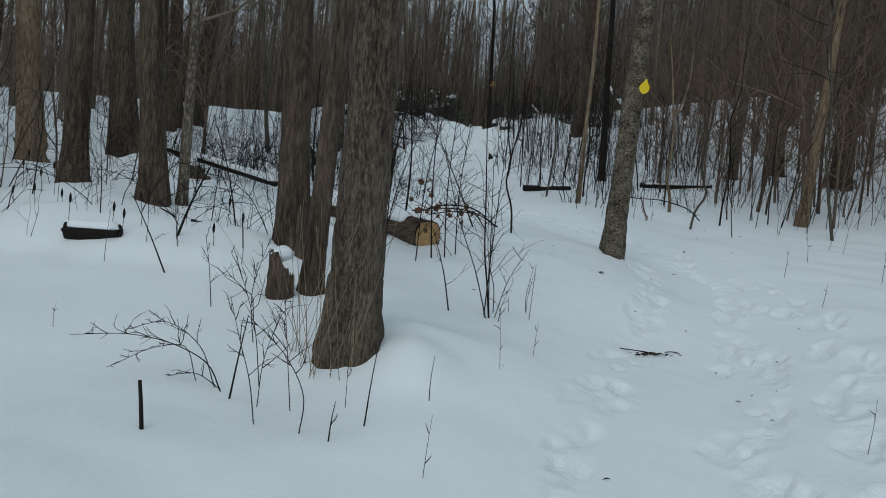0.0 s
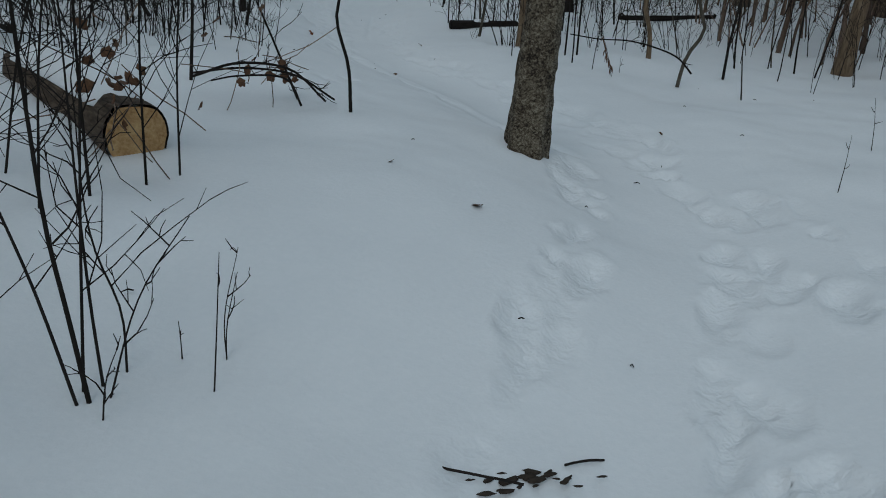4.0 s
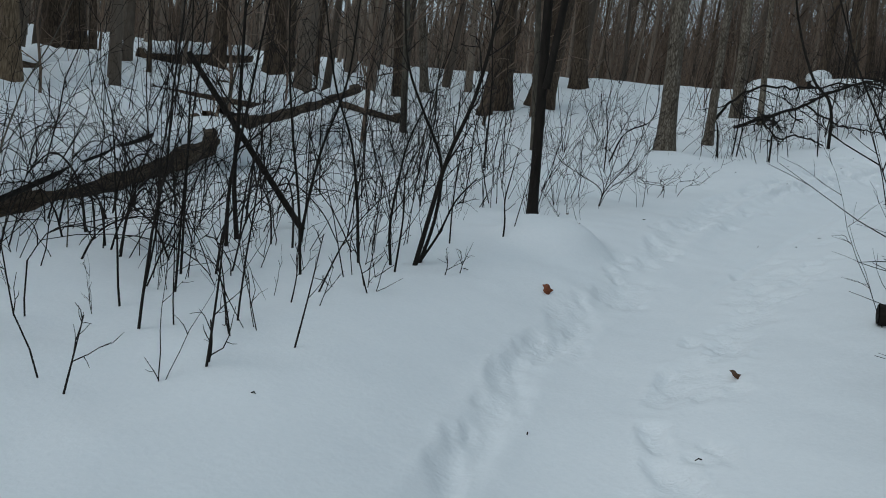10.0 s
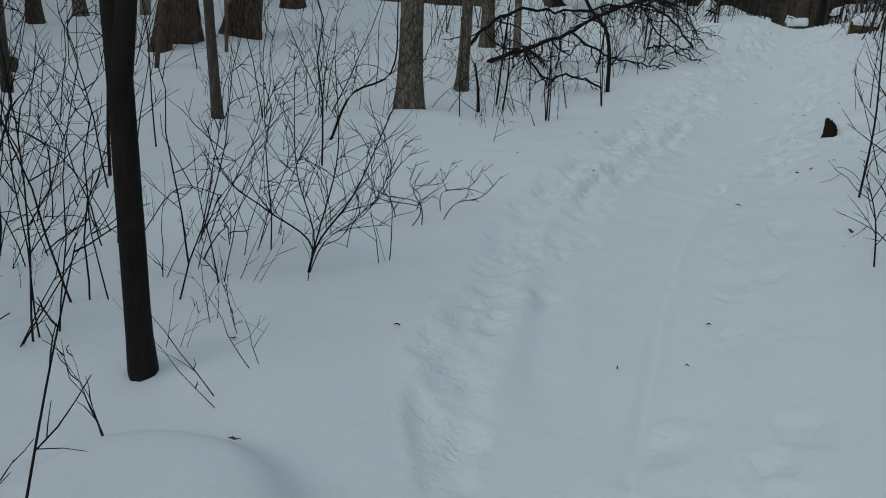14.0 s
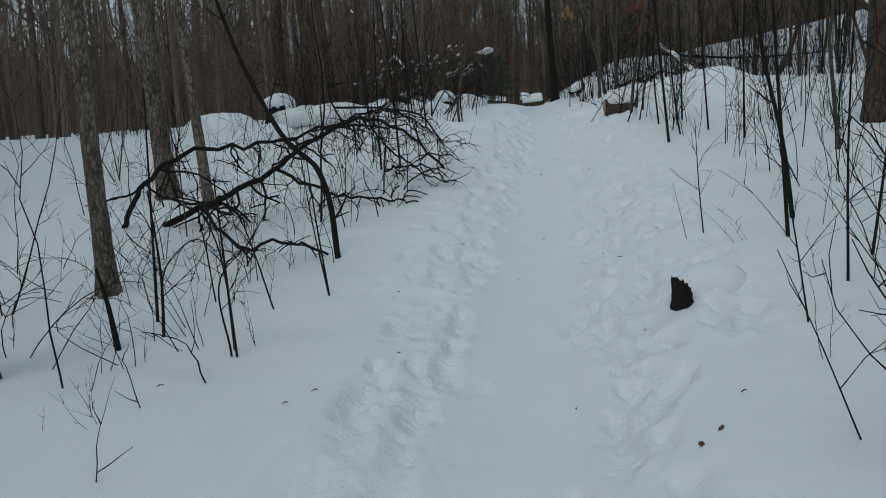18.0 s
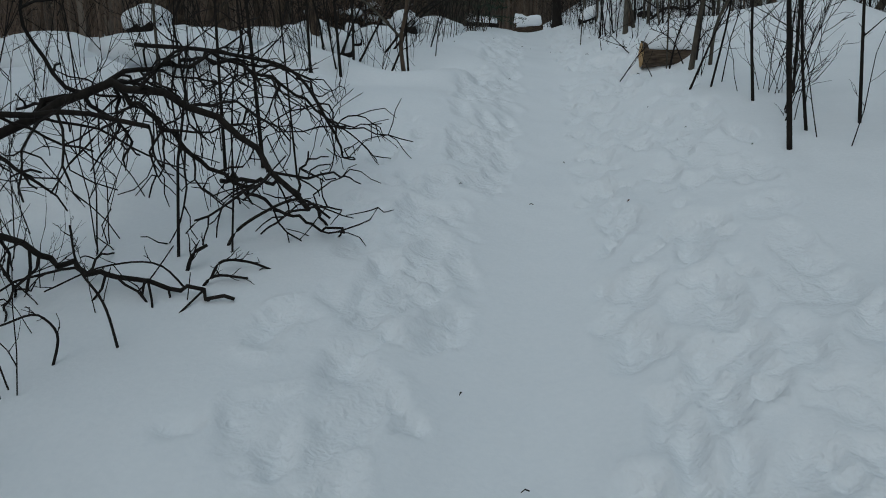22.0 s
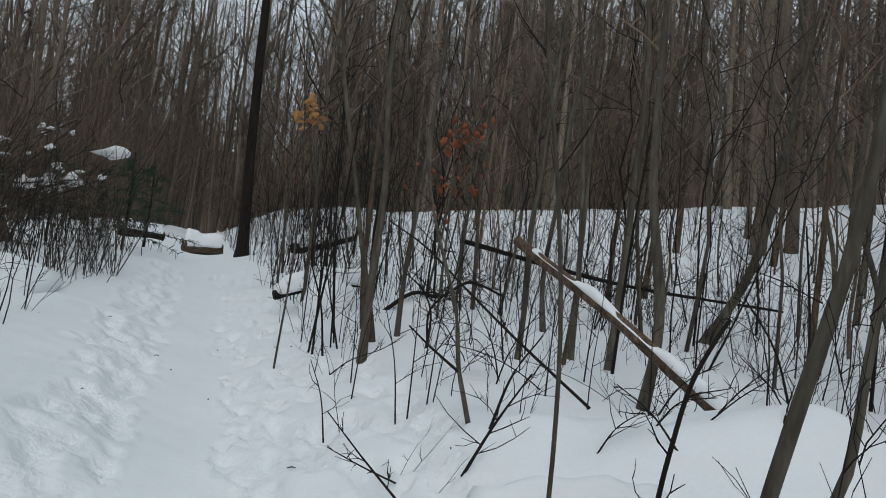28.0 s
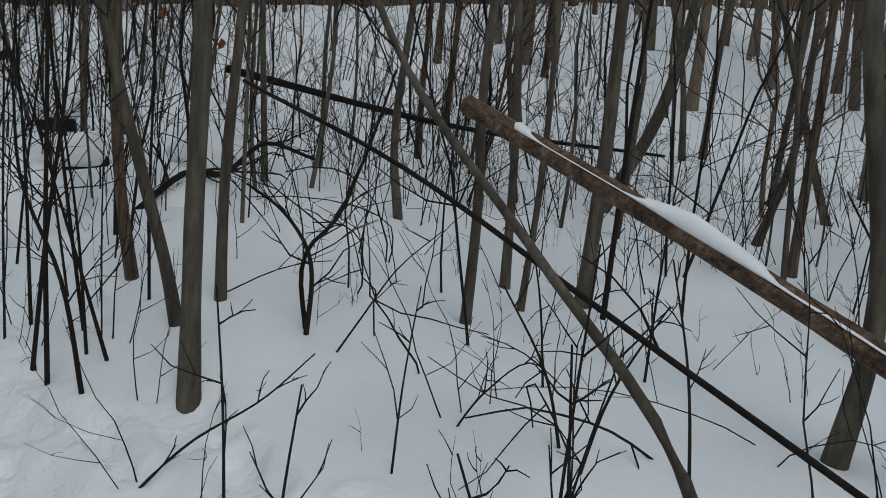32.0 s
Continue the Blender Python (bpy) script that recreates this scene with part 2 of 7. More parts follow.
# humps in the snow over buried wood: x, y, height, half-width across and along
HUMPS = [(-0.12, 6.5, -0.06, 0.28, 0.28), (2.35, 28.2, 0.08, 0.4, 0.3), (2.8, 28.9, 0.13, 1.3, 0.5), (1.66, 7.86, 0.07, 0.35, 0.35), (-0.1, 3.6, 0.12, 0.22, 0.3), (1.3, 29.3, 0.10, 0.5, 0.4), (-3.0, 5.7, 0.12, 1.2, 0.4), (-0.2, 4.1, 0.12, 0.5, 0.4), (-3.6, 7.9, 0.15, 0.8, 0.5), (-3.72, 6.95, 0.2, 0.6, 0.5),
         (-1.5, 26.5, 0.12, 1.0, 0.7), (-2.6, 27.3, 0.16, 1.3, 0.5), (-1.3, 28.4, 0.14, 0.7, 0.6), (-3.4, 28.9, 0.2, 1.4, 0.5), (-0.6, 29.4, 0.1, 0.6, 0.5),
         (0.9, 5.1, -0.13, 1.2, 0.9), (-2.1, 16.2, -0.18, 0.9, 1.6), (-2.7, 21.2, -0.08, 1.1, 1.5), (-1.25, 27.95, -0.36, 0.55, 0.7), (1.0, 28.5, -0.13, 0.45, 0.6), (1.8, 12.5, -0.07, 0.6, 0.6), (3.4, 24.2, 0.22, 1.1, 1.5), (0.55, 7.85, 0.06, 0.4, 0.4), (-0.85, 3.45, -0.1, 0.4, 0.5)]
# snow pillows over buried logs: from x, y to x, y, half-width, height
PILLOWS = [(-1.05, 27.55, -3.4, 27.6, 0.5, 0.2), (-1.22, 13.6, -1.14, 13.62, 0.36, 0.15), (1.3, 28.85, 2.7, 28.95, 0.42, 0.12), (1.0, 28.1, 1.2, 28.12, 0.3, -0.11), (1.95, 28.55, 3.0, 28.75, 0.36, 0.08), (-1.9, 26.4, -3.3, 26.2, 0.45, 0.16), (-1.6, 5.35, -3.2, 5.6, 0.5, 0.14), (-2.6, 24.9, -3.6, 25.2, 0.4, 0.15), (-4.75, 10.9, -7.0, 15.2, 0.8, 0.3)]


def ground(x, y):
    x, y = np.asarray(x, float), np.asarray(y, float)
    o = x - trail(y)
    z = hermite((-8, -4, 0, 3.5, 7, 10.5, 14, 18, 22, 25, 28.5, 32, 38, 46, 60), (-0.74, -0.18, 0.39, 0.88, 1.41, 1.88, 2.33, 2.9, 3.53, 4.19, 4.99, 5.38, 5.92, 6.46, 7.38), y)
    z = z + 0.04 * np.clip(y - 60, 0, 70) + 0.14 * np.clip(y + 8, -30, 0)
    z = z + hermite((0, 7, 14, 21, 29, 36), (-0.022, -0.019, 0.008, 0.05, 0.042, 0.042), np.clip(y, 0, 36)) * 6 * np.tanh(o / 6)
    z = z - 0.229 * np.exp(-((o / 0.8) ** 2)) + 0.07 * np.clip(-o - 6, 0, 40) * np.clip((34 - y) / 14, 0, 1)
    z = z + 0.15 * np.clip(o - 5, 0, 40) * np.clip((y - 25) / 5, 0, 1)
    bank, rise = np.clip((o - 0.7) / 2.8, 0, 1), np.clip((y - 35.5) / 9, 0, 1)
    z = z + 1.15 * bank * bank * (3 - 2 * bank) * rise * rise * (3 - 2 * rise)
    for hx, hy, hz, sx, sy in HUMPS:
        z = z + hz * np.exp(-(((x - hx) / sx) ** 2) - ((y - hy) / sy) ** 2)
    for ax, ay, bx, by, wide, high in PILLOWS:
        k = np.clip(((x - ax) * (bx - ax) + (y - ay) * (by - ay)) / ((bx - ax) ** 2 + (by - ay) ** 2), 0, 1)
        d = np.hypot(x - ax - k * (bx - ax), y - ay - k * (by - ay)) / wide
        z = z + high / (1 + np.exp((d - 0.85) * 7.5))
    return z


def lift(x, y):
    return float(ground(x, y))


LATTICE = np.random.RandomState(7).rand(8, 256, 256)


def vnoise(x, y, size, seed=0):
    """Smooth value noise from -1 to 1 with lumps of that size."""
    a, b = np.asarray(x, float) / size, np.asarray(y, float) / size
    i, j = np.floor(a).astype(int), np.floor(b).astype(int)
    u, v = a - i, b - j
    u, v, t = u * u * (3 - 2 * u), v * v * (3 - 2 * v), LATTICE[seed % 8]
    g = lambda p, q: t[p % 256, q % 256]
    return 2 * ((g(i, j) * (1 - u) + g(i + 1, j) * u) * (1 - v) + (g(i, j + 1) * (1 - u) + g(i + 1, j + 1) * u) * v) - 1


# ---- mesh helpers ----
def mesh_np(name, v, f, material, smooth=True):
    me = bpy.data.meshes.new(name)
    v, f = np.asarray(v, np.float32), np.asarray(f, np.int32)
    me.vertices.add(len(v))
    me.vertices.foreach_set("co", v.ravel())
    me.loops.add(f.size)
    me.loops.foreach_set("vertex_index", f.ravel())
    me.polygons.add(len(f))
    me.polygons.foreach_set("loop_start", np.arange(0, f.size, f.shape[1], dtype=np.int32))
    me.polygons.foreach_set("use_smooth", np.full(len(f), smooth))
    me.update(calc_edges=True)
    me.materials.append(material)
    return me


def tubes(p, r, sides=4):
    """Vertices and quads of N tubes along the paths p (N, K, 3) with the radii r (N, K)."""
    p, r = np.asarray(p, float), np.asarray(r, float)
    n, k = p.shape[:2]
    t = np.gradient(p, axis=1)
    t /= np.linalg.norm(t, axis=2, keepdims=True) + 1e-9
    ref = np.where(np.abs(t[..., 2:3]) > 0.7, (1.0, 0.0, 0.0), (0.0, 0.0, 1.0))
    u = np.cross(t, ref)
    u /= np.linalg.norm(u, axis=2, keepdims=True) + 1e-9
    w = np.cross(t, u)
    a = np.arange(sides) * 2 * np.pi / sides
    ring = u[:, :, None] * np.cos(a)[:, None] + w[:, :, None] * np.sin(a)[:, None]
    v = p[:, :, None] + ring * r[:, :, None, None]
    i = np.arange(n)[:, None, None] * k * sides + np.arange(k - 1)[:, None] * sides + np.arange(sides)
    j = np.arange(n)[:, None, None] * k * sides + np.arange(k - 1)[:, None] * sides + (np.arange(sides) + 1) % sides
    return v.reshape(-1, 3), np.stack([i, j, j + sides, i + sides], -1).reshape(-1, 4)


def joined(pieces):
    v, f, at = [], [], 0
    for a, b in pieces:
        v.append(a)
        f.append(b + at)
        at += len(a)
    return np.concatenate(v), np.concatenate(f)


def part(name, me, parent, label=""):
    ob = new(name, me)
    ob.parent = parent
    return tagged(ob, label) if label else ob


def thing(name, x, y, z, label, category, group="", kind=""):
    ob = new(name)
    ob.location = (x, y, z)
    return tagged(ob, label, category, group, kind)


def spline(points, n):
    """n points along a smooth line through the points."""
    q = np.asarray(points, float)
    s = np.r_[0, np.cumsum(np.linalg.norm(np.diff(q, axis=0), axis=1))]
    at = np.linspace(0, s[-1], n)
    if len(q) < 3:
        return np.stack([np.interp(at, s, q[:, i]) for i in range(q.shape[1])], -1)
    return np.stack([hermite(s, q[:, i], at) for i in range(q.shape[1])], -1)


def wand(rng, base, way, length, k, bend=0.25, rise=0.0):
    """A wavering path of k points from base along way; rise turns it upward on its way."""
    way = np.asarray(way, float) / (np.linalg.norm(way) + 1e-9)
    out, at = [np.asarray(base, float)], np.asarray(base, float)
    for _ in range(k - 1):
        way = way + rng.normal(0, bend, 3) / k ** 0.5 + (0, 0, rise / k)
        way /= np.linalg.norm(way)
        at = at + way * length / (k - 1)
        out.append(at)
    return np.array(out)


def twiggery(rng, stem, radii, count, reach, low=0.25, sub=2, up=0.9, sides=3, k=4, thin=0.55, bend=0.4, least=0.0028):
    """Side branches, with twigs of their own, along a stem path."""
    ps, rs, ts, us = [], [], [], []
    n = len(stem)
    for c in range(count):
        s = low + (0.98 - low) * (c + rng.rand()) / count
        i = min(int(s * (n - 1)), n - 2)
        b = stem[i] + (stem[i + 1] - stem[i]) * (s * (n - 1) - i)
        a = c * 2.4 + rng.rand()
        tang = stem[i + 1] - stem[i]
        tang = tang / (np.linalg.norm(tang) + 1e-9)
        way = np.array((math.cos(a), math.sin(a), 0.15)) + tang * up * rng.uniform(0.6, 1.3)
        ln = reach * rng.uniform(0.5, 1.2) * (1.15 - 0.75 * s)
        r = max(radii[i] * thin * rng.uniform(0.7, 1.1), least)
        q = wand(rng, b, way, ln, k, bend, 0.35)
        ps.append(q)
        rs.append(np.linspace(r, r * 0.45, k))
        for _ in range(sub):
            j = rng.randint(1, k)
            w2 = (q[j] - q[j - 1]) / (np.linalg.norm(q[j] - q[j - 1]) + 1e-9) + rng.normal(0, 0.55, 3)
            ts.append(wand(rng, q[j - 1] + (q[j] - q[j - 1]) * rng.rand(), w2, ln * rng.uniform(0.3, 0.6), 3, bend))
            us.append(np.linspace(r * 0.65, r * 0.35, 3))
    out = [tubes(ps, rs, sides)]
    if ts:
        out.append(tubes(ts, us, 3))
    return out


# ---- the snow: one sheet to the horizon ----
# the trodden lanes: how far beside the trail they run at each y, half-width, prints a metre, depth of a print
LANES = [((-3, 2.7, 5.0, 7.6, 8.4), (-0.5, -0.57, -0.64, -0.42, -0.3), 0.12, 8.4, 0.026), ((-3, 3.0, 5.0, 6.5, 8.5), (0.4, 0.34, 0.25, 0.19, 0.32), 0.2, 10.0, 0.026), ((1, 5.2, 6.3, 7.4), (1.0, 0.86, 0.62, 0.45), 0.2, 9.0, 0.024),
         ((8.6, 9.4, 10, 11.1, 12, 15), (0.36, 0.42, 0.36, 0.4, 0.45, 0.5), 0.17, 13.0, 0.02), ((7.8, 9.0, 9.7, 10.6, 11.5, 12.1, 13.0), (-0.5, -0.58, -0.56, -0.46, -0.4, -0.36, -0.28), 0.09, 7.0, 0.012), ((12.0, 13.1, 13.9, 15.0, 16.5, 18, 20), (-0.34, -0.28, -0.43, -0.62, -0.8, -0.86, -0.76), 0.15, 11.0, 0.018),
         ((15, 17, 20), (-0.6, -0.55, -0.58), 0.16, 5.0, 0.014), ((17.5, 20, 24, 26, 28, 38), (-0.74, -0.76, -0.70, -0.61, -0.59, -0.6), 0.2, 21.0, 0.036), ((18.5, 20, 23, 27, 38), (0.38, 0.42, 0.4, 0.34, 0.34), 0.26, 20.0, 0.042), ((20, 22, 26, 33), (0.85, 0.88, 0.78, 0.74), 0.28, 15.0, 0.036), ((21, 24, 26), (-1.05, -1.05, -1.0), 0.2, 8.0, 0.026),
         ((8.7, 9.4), (-1.75, -1.7), 0.4, 18.0, 0.02), ((13.5, 18.5), (0.45, 0.4), 0.3, 5.0, 0.016)]

# soft ruts: where along the trail, how far beside it, half-width, depth
RUTS = [((7.8, 9.0, 9.7, 10.6, 11.5, 12.1, 13.0, 14.5), (-0.5, -0.58, -0.56, -0.46, -0.4, -0.36, -0.28, -0.45), 0.085, 0.017), ((14.0, 16.5, 17.7, 19, 20.3), (-0.5, -0.79, -0.93, -0.98, -0.8), 0.1, 0.024), ((14.5, 16.5, 18, 20), (-0.2, -0.5, -0.62, -0.6), 0.09, 0.018)]


def snow_sheet():
    u = np.r_[-np.geomspace(260, 8.4, 34), np.arange(-8, -3, 0.2), np.arange(-3, -1.6, 0.05), np.arange(-1.6, 1.3, 0.022), np.arange(1.3, 3, 0.05), np.arange(3, 8.1, 0.2), np.geomspace(8.4, 260, 34)]
    v = np.r_[-np.geomspace(120, 8.5, 16), np.arange(-8, -1, 0.2), np.arange(-1, 33, 0.026), np.arange(33, 36, 0.06), np.arange(36, 62, 0.2), np.geomspace(62.3, 420, 40)]
    uu, yy = np.meshgrid(u, v)
    xx = uu + trail(np.clip(yy, -8, 60)) * np.exp(-((uu / 40) ** 2))
    zz = ground(xx, yy)
    near = np.exp(-((uu / 9) ** 2))
    wild = np.clip((np.abs(uu + 0.15) - 0.8) / 0.7, 0, 1)
    rx, ry = 0.8 * xx + 0.6 * yy, 0.8 * yy - 0.6 * xx
    zz += wild * (0.05 * vnoise(xx, yy, 1.6, 1) + 0.03 * vnoise(rx, ry, 0.7, 2) + 0.012 * vnoise(ry, rx, 0.3, 5)) + near * (0.012 * vnoise(rx, ry, 0.45, 0) + 0.003 * vnoise(xx, yy, 0.13, 3))
    zz += np.clip((np.abs(uu) - 6) / 10, 0, 1) * (0.22 * vnoise(xx, yy, 4.5, 4) + 0.1 * vnoise(xx, yy, 1.9, 5))
    # the smooth sled lane and the groove of a runner
    sled = np.clip((yy - 13.5) / 5, 0, 1) * np.clip((40 - yy) / 6, 0, 1)
    zz -= sled * 0.04 / (1 + np.exp((np.abs(uu + 0.19 + 0.03 * vnoise(yy, yy * 0, 1.1, 1)) - 0.3) * 22))
    runner = np.clip((yy - 13) / 1.5, 0, 1) * np.clip((20.5 - yy) / 2, 0, 1)
    zz -= runner * 0.028 * np.exp(-(((uu - 0.13 - 0.02 * vnoise(yy, yy * 0, 0.9, 2)) / 0.04) ** 2))
    for ys, offs, wide, deep in RUTS:
        fade = np.clip((yy - ys[0]) / 0.8, 0, 1) * np.clip((ys[-1] - yy) / 0.8, 0, 1)
        d = np.abs(uu - np.interp(yy, ys, offs) - 0.03 * vnoise(yy, yy * 0, 0.6, 3) - 0.012 * vnoise(xx, yy, 0.16, 4)) / wide
        zz += fade * deep * (0.25 * np.exp(-(((d - 1.7) / 0.5) ** 2)) - np.exp(-(d ** 3)) * (0.8 + 0.5 * vnoise(xx, yy, 0.3, 5)))
    rng = np.random.RandomState(11)
    dent, rim = np.zeros_like(zz), np.zeros_like(zz)
    for ys, offs, wide, each, deep in LANES:
        foot = 1
        for k in range(int((ys[-1] - ys[0]) * each)):
            y = rng.uniform(ys[0], ys[-1])
            foot = -foot
            c = float(np.interp(y, ys, offs)) + rng.uniform(-wide, wide)
            small = rng.rand() < 0.4
            ln, wd = (rng.uniform(0.035, 0.065), rng.uniform(0.03, 0.048)) if small else (rng.uniform(0.1, 0.165), rng.uniform(0.045, 0.07))
            depth, turn = 1.25 * deep * rng.uniform(0.45, 1.35), rng.normal(0, 0.22) + foot * 0.1
            i0, i1 = np.searchsorted(v, (y - 0.34, y + 0.34))
            j0, j1 = np.searchsorted(u, (c - 0.26, c + 0.26))
            if i1 <= i0 or j1 <= j0:
                continue
            gx, gy = xx[i0:i1, j0:j1], yy[i0:i1, j0:j1]
            a, b = uu[i0:i1, j0:j1] - c + 0.03 * vnoise(gx, gy, 0.07, k), gy - y + 0.04 * vnoise(gx, gy, 0.08, k + 3)
            p, q = a * math.cos(turn) + b * math.sin(turn), b * math.cos(turn) - a * math.sin(turn)
            d = (np.abs(p / wd) ** 2.4 + np.abs(q / ln) ** 2.4) ** (1 / 2.4)
            tip = 1 + 0.3 * np.clip(q / ln, -1, 1)
            dent[i0:i1, j0:j1] = np.maximum(dent[i0:i1, j0:j1], depth * tip / (1 + np.exp((d - 1) * 4.5)))
            rim[i0:i1, j0:j1] = np.maximum(rim[i0:i1, j0:j1], depth * 0.36 * np.exp(-(((d - 1.5) / 0.34) ** 2)) * np.clip(0.55 + vnoise(gx, gy, 0.17, k + 1), 0, 1.3))
    mask = np.clip(dent * 24 + rim * 26, 0, 1)
    zz += np.where(dent > 0.006, rim * 0.35, rim) - dent + mask * (0.01 * vnoise(rx, ry, 0.17, 6) + 0.0025 * vnoise(xx, yy, 0.065, 7))
    n, m = xx.shape
    i = (np.arange(n - 1)[:, None] * m + np.arange(m - 1)).ravel()
    me = mesh_np("ground", np.stack([xx, yy, zz], -1).reshape(-1, 3), np.stack([i, i + 1, i + m + 1, i + m], -1), SNOW)
    me.attributes.new("trodden", "FLOAT", "POINT").data.foreach_set("value", (mask * np.clip((38 - yy) / 5, 0, 1)).ravel().astype(np.float32))
    tagged(new("ground", me), "deep trodden snow over the woodland floor with a packed trail", "snow", kind="structure")


snow_sheet()


# ---- trees ----
def trunk_path(rng, h, lean, sway=0.02, k=16, curve=0.0):
    """From under the snow to the top: lean is metres across per metre of height."""
    s = np.linspace(0, 1, k)
    wob = np.cumsum(rng.normal(0, sway, (k, 2)), axis=0) * s[:, None] * h / 6
    x = lean[0] * s * h * (1 - curve * s) + wob[:, 0]
    y = lean[1] * s * h * (1 - curve * s) + wob[:, 1]
    return np.stack([x, y, s * h - 0.12 * (1 - s)], -1)


def bole(path, r, sides, rings, rng, relief=0.06, flare=0.35, taper=0.7):
    """A trunk with a flared foot and ridged bark."""
    p = spline(path, rings)
    z = p[:, 2]
    s = np.clip(z / p[-1, 2], 0, 1)
    rad = r * (1 - taper * s ** 0.85) * (1 + flare * np.exp(-np.clip(z, 0, 9) / (2.2 * r)))
    v, f = tubes(p[None], rad[None], sides)
    v = v.reshape(rings, sides, 3)
    th = np.arange(sides) / sides
    o, a = rng.randint(0, 200), th[None] * 2 * np.pi * r
    ring = np.minimum(th, 1 - th)[None] * 4 * np.pi * r
    zz = np.repeat(z[:, None], sides, 1)
    d = relief * (0.6 * vnoise(ring + o + 0 * zz, zz, max(r * 0.5, 0.03), 2) + 0.5 * vnoise(a + o + 0 * zz, zz, max(r * 0.22, 0.012) * np.array(1.0), 3))
    lobes = 0.12 * np.exp(-np.clip(zz, 0, 9) / (2.5 * r)) * np.cos(th[None] * 2 * np.pi * (3 + o % 3) + o)
    c = p[:, None]
    v = c + (v - c) * (1 + d + lobes)[..., None]
    return v.reshape(-1, 3), f


def limb(rng, path, radii, s, length, azim, up=0.8, sides=6, twigs=7):
    n = len(path)
    i = min(int(s * (n - 1)), n - 2)
    b = path[i] + (path[i + 1] - path[i]) * (s * (n - 1) - i)
    r = radii[i] * 0.42
    q = wand(rng, b, (math.cos(azim), math.sin(azim), up), length, 8, 0.35, 0.5)
    rr = np.linspace(r, r * 0.2, 8)
    return joined([tubes(q[None], rr[None], sides), *twiggery(rng, q, rr, twigs, length * 0.4, 0.2, 3)])


def tree(x, y, r, lean, h, bark, label, limbs=6, seed=0, sides=16, fine=0.1, low=0.35, curve=0.0, name="tree", group="woodland trees", relief=0.06, flare=0.35, sway=0.02, twig=None):
    rng = np.random.RandomState(seed)
    t = thing(name, x, y, lift(x, y), label, "tree", group)
    path = trunk_path(rng, h, lean, sway, curve=curve)
    radii = r * (1 - 0.7 * np.linspace(0, 1, len(path)))
    part("trunk", mesh_np("trunk", *bole(path, r, sides, max(int(h / fine), 20), rng, relief, flare), bark), t)
    for c in range(limbs):
        s = low + (0.96 - low) * (c + rng.rand()) / limbs
        part("limb", mesh_np("limb", *limb(rng, path, radii, s, h * rng.uniform(0.14, 0.26) * (1.2 - s * 0.6), c * 2.4 + rng.rand() * 0.8), twig or WOODS), t)
    return t, path


# trees standing where they stand: place, radius, lean, height, bark
G_, B_, T_, D_, Y_ = BARK_GREY, BARK_BROWN, BARK_TAN, BARK_DARK, BARK_YOUNG
STANDING = [
    (-6.11, 10.41, 0.18, (-0.06, -0.03), 13, T_), (-4.05, 7.61, 0.13, (-0.01, 0), 12, B_), (-4.85, 10.6, 0.187, (-0.09, -0.03), 15, B_), (-3.08, 7.41, 0.135, (-0.07, -0.02), 12, B_),
    (-2.86, 7.58, 0.06, (0.0, 0), 6, G_), (-8.56, 23.57, 0.26, (0.09, 0.03), 16, B_), (-1.22, 5.56, 0.125, (-0.038, -0.01), 12, B_),
    (1.86, 12.17, 0.04, (0.03, 0.0), 8, T_), (6.13, 17.91, 0.11, (0.052, -0.017), 11, G_), (7.6, 19.18, 0.19, (-0.039, 0.015), 14, B_),
    (5.21, 11.63, 0.08, (0.064, -0.027), 9, T_), (8.48, 17.73, 0.22, (0.067, -0.031), 14, B_), (2.79, 15.74, 0.075, (-0.033, 0.002), 9, D_),
    (-15.96, 19.83, 0.2, (0.03, 0.05), 14, B_), (-15.01, 20.96, 0.28, (-0.02, -0.03), 15, B_), (-8.67, 22.3, 0.23, (-0.049, -0.037), 14, B_), (-8.55, 21.6, 0.13, (0.1, 0.08), 9, B_),
    (-4.86, 18.42, 0.055, (-0.091, -0.062), 7, Y_), (-12.41, 13.86, 0.18, (-0.027, -0.06), 13, T_), (-13.8, 13.88, 0.16, (-0.02, -0.07), 12, B_), (-18.03, 16.8, 0.28, (-0.05, -0.1), 15, B_),
    (-18.55, 17.55, 0.25, (-0.04, -0.09), 15, B_), (-18.18, 23.47, 0.3, (0, 0), 15, B_), (-11.55, 22.02, 0.12, (-0.07, -0.07), 11, B_), (-11.89, 23.26, 0.11, (-0.1, -0.1), 11, G_), (-9.58, 26.6, 0.2, (-0.07, -0.05), 14, B_),
    (-3.46, 19.74, 0.127, (-0.044, -0.02), 13, G_), (-3.64, 21.61, 0.075, (-0.02, -0.01), 10, G_), (-4.45, 24.57, 0.11, (-0.06, -0.02), 12, G_), (-3.77, 24.09, 0.06, (-0.066, -0.022), 9, G_), (-7.23, 18.03, 0.06, (-0.05, -0.06), 8, Y_),
    (-1.8, 14.23, 0.046, (0.0, -0.11), 8, D_), (3.34, 24.21, 0.2, (0.013, 0.0), 17, B_), (0.8, 41.4, 0.11, (-0.05, 0), 14, D_), (-3.34, 31.03, 0.095, (-0.018, -0.007), 10, B_), (-5.24, 31.73, 0.13, (0.016, 0.009), 12, B_), (-5.48, 32.71, 0.105, (0.003, 0.002), 12, B_),
    (-4.46, 31.84, 0.165, (-0.09, -0.06), 12, B_), (-2.58, 29.85, 0.055, (-0.09, -0.05), 8, B_), (-4.79, 34.83, 0.12, (-0.1, -0.05), 12, B_),
]
